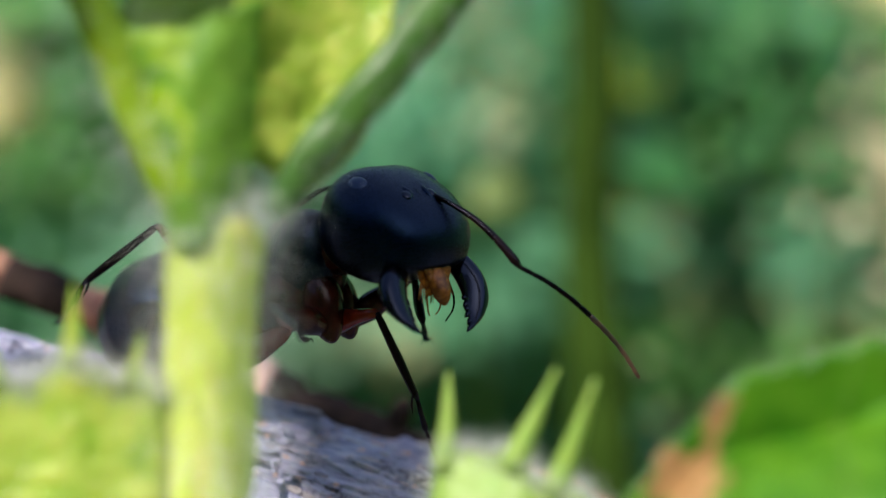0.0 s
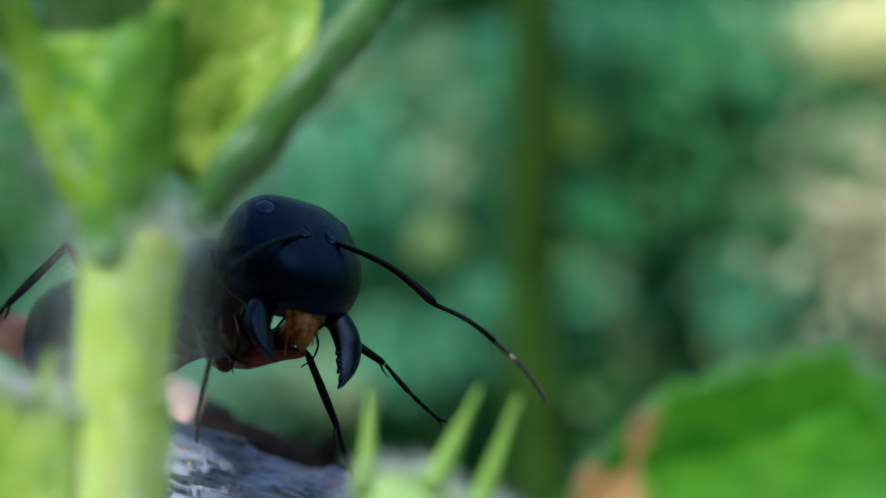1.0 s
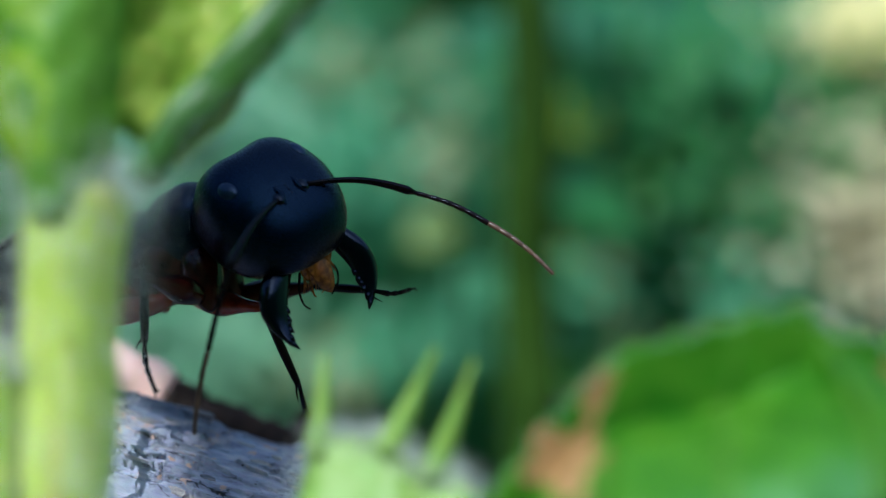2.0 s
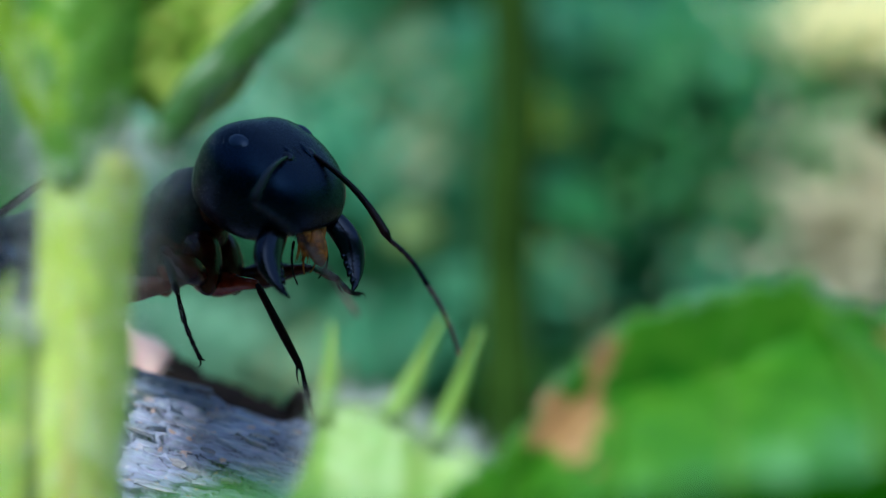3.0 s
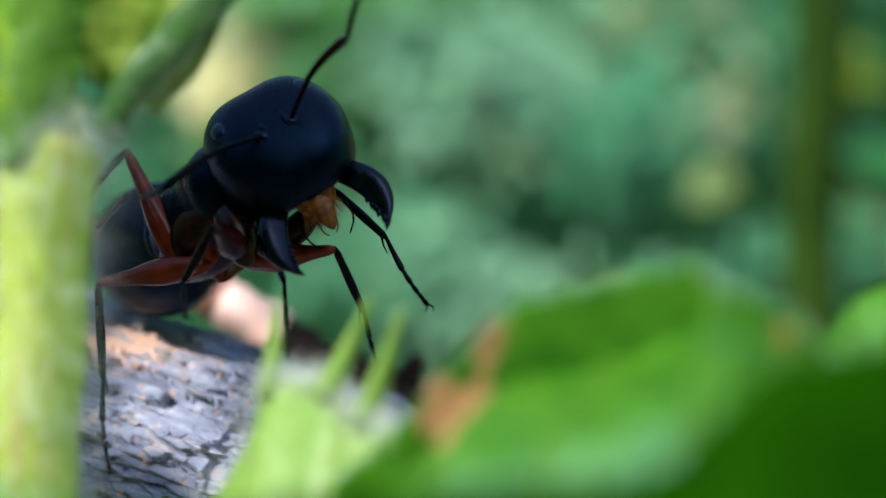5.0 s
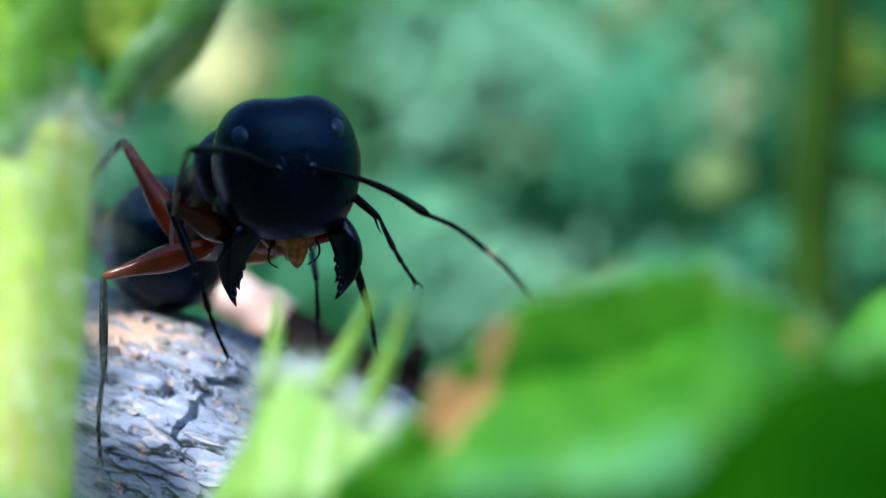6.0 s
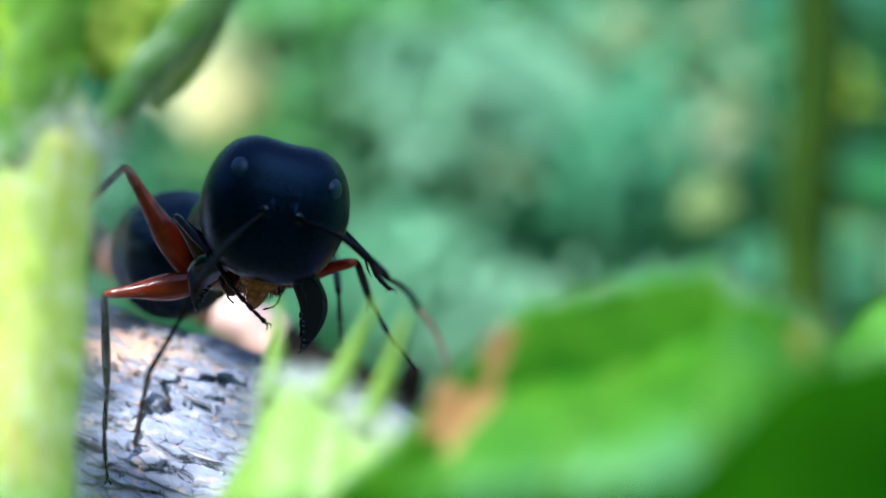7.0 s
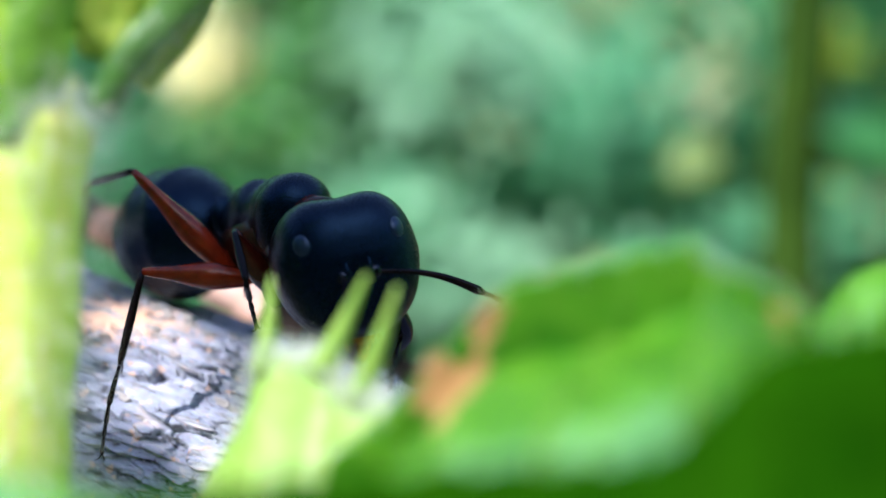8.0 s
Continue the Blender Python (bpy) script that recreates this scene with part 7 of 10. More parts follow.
    walk(ant_parts['tibia_left_mid'], [
        (0, at(3.197, -3.760, 3.517, 153.6, 0.0, 125.7)),
        (0.2, at(3.222, -3.632, 3.374, 146.8, -8.7, 135.9)),
        (0.5, at(3.249, -2.808, 2.676, 142.9, -9.9, 141.8)),
        (0.8, at(3.088, -2.384, 2.843, 140.4, -10.1, 146.9)),
        (1, at(3.120, -2.180, 2.997, 146.5, -4.8, 145.9)),
        (1.05, at(3.092, -1.908, 3.050, 143.9, -5.6, 149.4)),
        (1.1, at(3.060, -1.634, 3.105, 141.1, -6.1, 152.9)),
        (1.15, at(3.023, -1.359, 3.160, 138.3, -6.4, 156.4)),
        (1.2, at(2.981, -1.083, 3.217, 135.3, -6.5, 159.7)),
        (1.275, at(3.009, -1.134, 3.238, 136.2, -4.9, 160.7)),
        (1.35, at(3.029, -1.184, 3.259, 137.1, -3.7, 161.4)),
        (1.425, at(3.041, -1.231, 3.281, 138.1, -2.7, 162.0)),
        (1.5, at(3.045, -1.276, 3.303, 139.1, -2.0, 162.3)),
        (1.7, at(2.852, -1.357, 3.418, 145.0, 3.3, 156.9)),
        (1.975, at(2.860, -1.786, 3.401, 147.8, 4.8, 153.3)),
        (2.25, at(2.856, -2.209, 3.385, 150.3, 6.2, 148.9)),
        (2.525, at(2.839, -2.629, 3.367, 152.4, 7.5, 143.8)),
        (2.8, at(2.810, -3.046, 3.348, 154.0, 8.8, 137.9)),
        (3, at(2.688, -2.080, 3.367, 155.1, 12.1, 129.2)),
        (3.2, at(2.780, -2.913, 3.343, 150.4, 0.6, 135.5)),
        (3.5, at(2.924, -1.218, 3.213, 164.0, 13.4, 122.5)),
        (3.65, at(2.856, -1.505, 3.281, 151.2, -4.2, 134.6)),
        (3.8, at(2.766, -1.782, 3.349, 132.4, -14.8, 152.5)),
        (3.9, at(2.861, -1.427, 3.333, 136.8, -9.9, 152.8)),
        (4, at(2.925, -1.063, 3.317, 141.5, -6.1, 152.8)),
        (4.1, at(2.878, -1.155, 3.356, 151.1, 5.9, 142.9)),
        (4.2, at(2.823, -1.245, 3.394, 156.6, 17.1, 128.9)),
        (4.5, at(3.028, -1.316, 3.331, 152.0, 2.6, 135.4)),
        (4.8, at(3.680, -2.624, 3.482, 152.1, 0.4, 136.3)),
        (4.9, at(3.947, -2.935, 3.517, 144.4, -9.4, 147.9)),
        (5, at(4.195, -3.244, 3.548, 133.2, -15.8, 161.8)),
        (5.2, at(4.075, -0.913, 3.637, 136.8, -17.9, 172.3)),
        (5.475, at(4.021, -1.267, 3.654, 139.4, -11.0, 171.8)),
        (5.75, at(3.957, -1.617, 3.674, 142.4, -5.5, 170.3)),
        (6.025, at(3.884, -1.966, 3.696, 145.5, -0.9, 167.6)),
        (6.3, at(3.801, -2.311, 3.719, 148.4, 2.8, 163.8)),
        (6.4, at(3.996, -2.351, 3.696, 136.1, -3.1, 171.0)),
        (6.5, at(4.191, -2.390, 3.673, 122.7, -6.4, 179.5)),
        (6.55, at(4.281, -2.081, 3.583, 142.8, 4.3, 169.2)),
        (6.6, at(4.305, -1.767, 3.481, 159.8, 15.3, 156.0)),
        (6.65, at(4.266, -1.457, 3.368, 170.0, 30.4, 139.4)),
        (6.7, at(4.162, -1.159, 3.246, -173.0, 50.2, 142.2)),
        (6.775, at(4.114, -0.973, 3.277, 165.7, 27.5, 131.4)),
        (6.85, at(4.037, -0.793, 3.300, 155.6, 5.5, 138.8)),
        (6.925, at(3.929, -0.615, 3.315, 141.3, -10.4, 156.1)),
        (7, at(3.791, -0.434, 3.324, 119.7, -18.0, 177.5)),
        (7.05, at(3.799, -0.566, 3.307, 123.8, -12.8, 176.5)),
        (7.1, at(3.801, -0.698, 3.289, 128.0, -8.6, 175.5)),
        (7.15, at(3.797, -0.829, 3.270, 132.3, -5.2, 174.3)),
        (7.2, at(3.788, -0.960, 3.251, 136.6, -2.4, 172.8)),
        (7.275, at(3.773, -0.749, 3.327, 154.5, 7.7, 163.3)),
        (7.35, at(3.728, -0.537, 3.395, 167.8, 19.2, 148.5)),
        (7.425, at(3.654, -0.327, 3.453, -175.9, 35.9, 149.8)),
        (7.5, at(3.552, -0.123, 3.500, -153.4, 50.8, 158.6)),
        (7.575, at(3.841, -0.100, 3.296, -173.8, 32.3, 155.5)),
        (7.65, at(4.072, -0.088, 3.077, 166.2, 12.9, 149.5)),
        (7.725, at(4.240, -0.082, 2.850, 149.9, -3.4, 161.0)),
        (7.8, at(4.347, -0.077, 2.624, 128.5, -12.3, 177.6)),
        (7.9, at(4.694, -0.175, 1.975, 126.7, -9.6, 179.0)),
        (8, at(5.015, -0.274, 1.352, 125.0, -7.4, 179.7)),
    ])
    walk(ant_parts['tarsus_left_mid'], [
        (0, at(4.135, -3.086, 1.187, 139.2, 0.0, 166.7)),
        (0.2, at(3.976, -2.381, 1.223, 151.1, 4.4, 161.7)),
        (0.5, at(3.940, -1.354, 0.634, 146.2, 4.1, 159.7)),
        (0.8, at(3.698, -0.805, 0.869, 148.8, 2.7, 159.1)),
        (1, at(3.775, -0.890, 0.836, 133.2, -3.6, 167.6)),
        (1.05, at(3.696, -0.485, 0.959, 153.4, 7.4, 157.7)),
        (1.1, at(3.611, -0.084, 1.091, 168.8, 20.1, 142.6)),
        (1.15, at(3.518, 0.313, 1.231, -172.0, 38.0, 145.2)),
        (1.2, at(3.419, 0.705, 1.380, -144.2, 52.8, 157.9)),
        (1.275, at(3.451, 0.618, 1.368, -166.8, 39.4, 152.7)),
        (1.35, at(3.474, 0.532, 1.358, 168.5, 24.4, 139.7)),
        (1.425, at(3.490, 0.448, 1.348, 153.6, 7.8, 143.7)),
        (1.5, at(3.498, 0.367, 1.340, 137.8, -3.9, 156.2)),
        (1.7, at(3.550, -0.033, 1.293, 127.7, -9.9, 168.7)),
        (1.975, at(3.648, -0.630, 1.210, 127.1, -7.9, 170.2)),
        (2.25, at(3.729, -1.231, 1.140, 126.7, -6.3, 171.3)),
        (2.525, at(3.793, -1.833, 1.083, 126.3, -5.0, 172.2)),
        (2.8, at(3.839, -2.438, 1.039, 126.0, -4.0, 172.9)),
        (3, at(3.849, -1.770, 1.062, 132.3, -1.8, 171.4)),
        (3.2, at(3.696, -2.014, 1.082, 137.4, 0.5, 169.0)),
        (3.5, at(3.841, -1.320, 0.782, 127.1, -1.9, 173.1)),
        (3.65, at(3.630, -0.509, 1.008, 138.0, 2.5, 168.0)),
        (3.8, at(3.255, 0.129, 1.655, 148.2, 6.6, 161.8)),
        (3.9, at(3.382, 0.304, 1.465, 138.2, 1.0, 166.4)),
        (4, at(3.473, 0.474, 1.292, 127.6, -2.8, 172.7)),
        (4.1, at(3.821, -0.293, 1.091, 123.4, -3.9, 176.5)),
        (4.2, at(4.067, -1.144, 1.113, 119.0, -4.6, -179.6)),
        (4.5, at(3.959, -0.519, 1.038, 130.5, -1.0, 176.7)),
        (4.8, at(4.534, -1.755, 1.185, 136.3, -0.0, 175.8)),
        (4.9, at(4.460, -1.468, 1.433, 133.5, -2.0, 178.9)),
        (5, at(4.328, -1.292, 1.836, 130.5, -3.5, -177.7)),
        (5.2, at(3.736, 0.930, 1.834, 132.6, -3.2, -176.4)),
        (5.475, at(3.888, 0.462, 1.717, 131.6, -2.8, -175.4)),
        (5.75, at(4.032, -0.022, 1.623, 130.7, -2.5, -174.4)),
        (6.025, at(4.166, -0.520, 1.553, 129.7, -2.3, -173.6)),
        (6.3, at(4.287, -1.032, 1.509, 128.7, -2.1, -172.7)),
        (6.4, at(4.177, -0.553, 1.826, 135.5, -1.0, -173.3)),
        (6.5, at(4.053, -0.201, 2.277, 142.3, -0.2, -173.8)),
        (6.55, at(4.728, -0.568, 1.516, 138.1, -0.7, -173.0)),
        (6.6, at(5.256, -1.209, 1.126, 134.0, -1.1, -172.0)),
        (6.65, at(5.544, -1.957, 1.161, 129.8, -1.4, -170.9)),
        (6.7, at(5.533, -2.625, 1.593, 125.6, -1.6, -169.9)),
        (6.775, at(5.367, -1.422, 1.043, 140.9, 6.4, -179.4)),
        (6.85, at(4.915, -0.133, 0.943, 153.7, 14.5, 168.7)),
        (6.925, at(4.252, 1.019, 1.319, 161.4, 24.8, 152.7)),
        (7, at(3.493, 1.839, 2.098, 161.4, 37.7, 133.5)),
        (7.05, at(3.611, 1.610, 1.897, 153.5, 19.3, 132.9)),
        (7.1, at(3.725, 1.363, 1.706, 148.8, 3.7, 140.7)),
        (7.15, at(3.833, 1.100, 1.527, 141.6, -8.0, 153.8)),
        (7.2, at(3.936, 0.821, 1.362, 130.0, -15.7, 169.9)),
        (7.275, at(4.396, 0.233, 1.002, 134.9, -11.1, 170.7)),
        (7.35, at(4.729, -0.507, 0.995, 140.0, -7.5, 171.4)),
        (7.425, at(4.876, -1.254, 1.354, 145.3, -4.6, 171.9)),
        (7.5, at(4.805, -1.862, 2.029, 150.7, -2.4, 172.0)),
        (7.575, at(4.981, -0.928, 1.111, 164.1, 3.4, 167.3)),
        (7.65, at(4.871, 0.161, 0.615, 177.4, 10.7, 166.9)),
        (7.725, at(4.539, 1.194, 0.605, -168.8, 17.7, 168.3)),
        (7.8, at(4.085, 1.970, 1.043, -154.1, 24.0, 171.5)),
        (7.9, at(4.472, 1.914, 0.444, -134.2, 25.4, 173.1)),
        (8, at(4.833, 1.856, -0.129, -114.0, 26.2, 175.0)),
    ])
    walk(ant_parts['femur_left_fore'], [
        (0, at(2.099, -1.951, 3.102, 55.2, -0.0, 96.4)),
        (0.1, at(2.041, -1.966, 3.122, 63.3, -0.3, 95.7)),
        (0.2, at(1.982, -1.981, 3.143, 71.4, -0.4, 94.9)),
        (0.5, at(2.178, -0.961, 2.919, 95.6, 0.0, 90.4)),
        (0.65, at(1.884, -1.045, 3.031, 87.4, 0.1, 91.8)),
        (0.8, at(1.590, -1.128, 3.142, 79.3, 0.3, 93.3)),
        (0.9, at(1.464, -1.314, 3.036, 74.1, 0.5, 94.5)),
        (1, at(1.336, -1.499, 2.931, 69.0, 0.8, 95.7)),
        (1.2, at(1.055, -0.891, 3.085, 75.1, 1.1, 98.0)),
        (1.35, at(1.166, -0.728, 3.250, 77.1, 0.9, 98.1)),
        (1.5, at(1.276, -0.565, 3.416, 79.1, 0.7, 98.2)),
        (1.6, at(1.441, -0.203, 3.613, 86.3, 0.5, 96.8)),
        (1.7, at(1.594, 0.163, 3.825, 93.6, 0.5, 95.3)),
        (1.975, at(1.676, -0.118, 3.682, 84.9, 0.4, 95.3)),
        (2.25, at(1.745, -0.398, 3.538, 76.1, 0.3, 95.3)),
        (2.525, at(1.803, -0.678, 3.390, 67.4, 0.2, 95.3)),
        (2.8, at(1.848, -0.961, 3.239, 58.7, 0.2, 95.3)),
        (2.9, at(1.775, -0.613, 3.343, 69.6, 0.2, 95.6)),
        (3, at(1.662, -0.268, 3.439, 80.6, 0.2, 95.9)),
        (3.1, at(1.724, -0.640, 3.440, 73.6, -6.1, 70.8)),
        (3.2, at(1.774, -1.009, 3.445, 69.7, -13.0, 45.4)),
        (3.35, at(1.616, -0.494, 3.356, 76.3, -7.6, 61.7)),
        (3.5, at(1.438, 0.025, 3.264, 83.9, -4.8, 78.6)),
        (3.65, at(1.238, -0.471, 3.347, 76.7, -1.9, 89.1)),
        (3.8, at(1.037, -0.968, 3.430, 70.0, 1.4, 99.3)),
        (3.9, at(1.009, -0.933, 3.406, 72.8, 1.4, 100.5)),
        (4, at(0.976, -0.897, 3.381, 75.5, 1.3, 101.7)),
        (4.2, at(0.887, -0.920, 3.358, 70.7, 1.1, 101.9)),
        (4.35, at(0.947, -1.201, 3.305, 78.2, 1.0, 102.8)),
        (4.5, at(1.005, -1.483, 3.252, 85.7, 0.9, 103.6)),
        (4.65, at(1.375, -2.023, 3.212, 64.1, 0.7, 103.8)),
        (4.8, at(1.734, -2.558, 3.179, 42.5, 0.6, 104.0)),
        (4.9, at(2.043, -2.682, 3.310, 42.7, 0.8, 104.6)),
        (5, at(2.328, -2.800, 3.432, 42.8, 0.9, 105.1)),
        (5.1, at(2.215, -1.915, 3.562, 61.7, -6.2, 88.6)),
        (5.2, at(2.032, -1.010, 3.672, 83.1, -6.8, 71.9)),
        (5.475, at(1.997, -1.300, 3.608, 69.0, -3.7, 77.3)),
        (5.75, at(1.957, -1.588, 3.545, 55.1, -0.4, 81.9)),
        (6.025, at(1.911, -1.872, 3.485, 41.4, 3.0, 86.4)),
        (6.3, at(1.860, -2.153, 3.426, 28.2, 6.4, 91.9)),
        (6.4, at(2.058, -2.181, 3.414, 35.2, 7.1, 96.2)),
        (6.5, at(2.256, -2.208, 3.402, 42.2, 7.3, 100.0)),
        (6.6, at(2.322, -2.374, 3.260, 42.3, 6.0, 101.8)),
        (6.7, at(2.374, -2.538, 3.113, 42.3, 5.0, 103.3)),
        (6.85, at(2.084, -1.919, 2.947, 40.4, 3.2, 103.5)),
        (7, at(1.706, -1.272, 2.749, 38.4, 1.9, 103.4)),
        (7.1, at(1.718, -1.303, 2.666, 35.4, 1.2, 103.5)),
        (7.2, at(1.728, -1.332, 2.585, 32.3, 0.6, 103.5)),
        (7.35, at(1.729, -1.472, 2.483, 46.6, 1.0, 104.4)),
        (7.5, at(1.729, -1.612, 2.382, 60.8, 1.2, 105.3)),
        (7.65, at(1.968, -1.107, 2.539, 68.9, -2.4, 94.5)),
        (7.8, at(2.200, -0.596, 2.707, 77.7, -3.9, 83.4)),
        (8, at(2.988, -0.884, 1.695, 90.0, -3.2, 97.1)),
    ])
    walk(ant_parts['tibia_left_fore'], [
        (0, at(3.977, -1.741, 4.413, 127.3, -0.0, 13.5)),
        (0.1, at(4.087, -1.768, 4.154, 122.4, -5.8, 25.7)),
        (0.2, at(4.154, -1.799, 3.876, 115.7, -9.5, 38.8)),
        (0.5, at(4.467, -0.946, 2.694, 112.6, -1.3, 19.2)),
        (0.65, at(4.181, -0.971, 3.134, 130.5, -8.5, 31.6)),
        (0.8, at(3.846, -0.996, 3.571, 146.0, -16.9, 45.2)),
        (0.9, at(3.669, -1.134, 3.665, 138.7, -21.6, 59.1)),
        (1, at(3.471, -1.273, 3.756, 128.8, -24.0, 73.6)),
        (1.2, at(3.255, -0.573, 3.676, 127.8, -20.8, 80.1)),
        (1.35, at(3.385, -0.405, 3.763, 119.0, -15.1, 78.3)),
        (1.5, at(3.510, -0.237, 3.851, 110.7, -10.8, 74.7)),
        (1.6, at(3.720, 0.069, 3.760, 105.6, -7.2, 68.7)),
        (1.7, at(3.880, 0.375, 3.681, 100.3, -4.9, 62.1)),
        (1.975, at(3.957, 0.095, 3.888, 93.8, -3.8, 60.0)),
        (2.25, at(3.969, -0.190, 4.088, 87.3, -3.1, 57.6)),
        (2.525, at(3.917, -0.480, 4.273, 80.8, -2.8, 55.1)),
        (2.8, at(3.805, -0.776, 4.434, 74.4, -2.8, 52.6)),
        (2.9, at(3.921, -0.401, 4.143, 87.2, -2.8, 39.7)),
        (3, at(3.919, -0.035, 3.815, 100.0, -0.5, 27.5)),
        (3.1, at(3.784, -1.432, 4.088, 110.0, -0.3, 27.0)),
        (3.2, at(3.184, -2.652, 4.221, 119.9, -0.0, 26.5)),
        (3.35, at(3.549, -1.616, 3.897, 130.4, 5.7, 17.0)),
        (3.5, at(3.676, -0.449, 3.508, 139.4, 11.5, 6.6)),
        (3.65, at(3.476, -0.525, 3.875, 132.2, 1.8, 16.7)),
        (3.8, at(3.167, -0.598, 4.216, 123.1, -4.7, 29.1)),
        (3.9, at(3.166, -0.516, 4.087, 124.6, -5.9, 34.0)),
        (4, at(3.155, -0.433, 3.955, 125.9, -7.0, 39.2)),
        (4.2, at(3.009, -0.459, 4.117, 113.7, -13.5, 60.9)),
        (4.35, at(3.141, -0.695, 3.775, 113.9, -9.3, 57.5)),
        (4.5, at(3.233, -0.939, 3.425, 114.1, -6.0, 53.9)),
        (4.65, at(3.382, -1.519, 4.217, 110.0, -9.5, 69.9)),
        (4.8, at(3.238, -2.164, 4.874, 104.2, -11.1, 86.3)),
        (4.9, at(3.546, -2.267, 5.001, 116.9, -7.0, 82.4)),
        (5, at(3.830, -2.365, 5.119, 129.5, -3.3, 79.5)),
        (5.1, at(4.238, -2.083, 4.645, 128.6, 9.3, 59.8)),
        (5.2, at(4.193, -1.749, 3.946, 121.7, 18.4, 37.3)),
        (5.475, at(4.080, -1.825, 4.430, 122.4, 9.9, 46.0)),
        (5.75, at(3.822, -1.862, 4.862, 122.3, 3.0, 55.6)),
        (6.025, at(3.435, -1.878, 5.208, 121.2, -2.5, 65.9)),
        (6.3, at(2.940, -1.891, 5.440, 118.9, -6.6, 77.1)),
        (6.4, at(3.350, -1.806, 5.280, 138.4, -6.5, 80.2)),
        (6.5, at(3.740, -1.726, 5.091, 157.6, -7.3, 85.5)),
        (6.6, at(3.801, -1.883, 4.952, 145.2, -0.2, 80.6)),
        (6.7, at(3.847, -2.038, 4.807, 132.1, 4.4, 73.3)),
        (6.85, at(3.510, -1.475, 4.696, 129.1, 4.8, 70.5)),
        (7, at(3.083, -0.885, 4.550, 126.1, 4.9, 67.7)),
        (7.1, at(3.003, -0.956, 4.542, 117.5, 5.0, 64.5)),
        (7.2, at(2.918, -1.026, 4.529, 108.9, 4.7, 61.5)),
        (7.35, at(3.339, -1.029, 4.064, 123.4, 3.3, 61.9)),
        (7.5, at(3.660, -1.058, 3.502, 137.8, 2.2, 61.8)),
        (7.65, at(4.110, -0.973, 3.367, 130.8, 7.9, 51.3)),
        (7.8, at(4.428, -0.888, 3.196, 122.1, 11.4, 39.9)),
        (8, at(5.270, -0.600, 1.693, 123.9, 13.1, 30.5)),
    ])
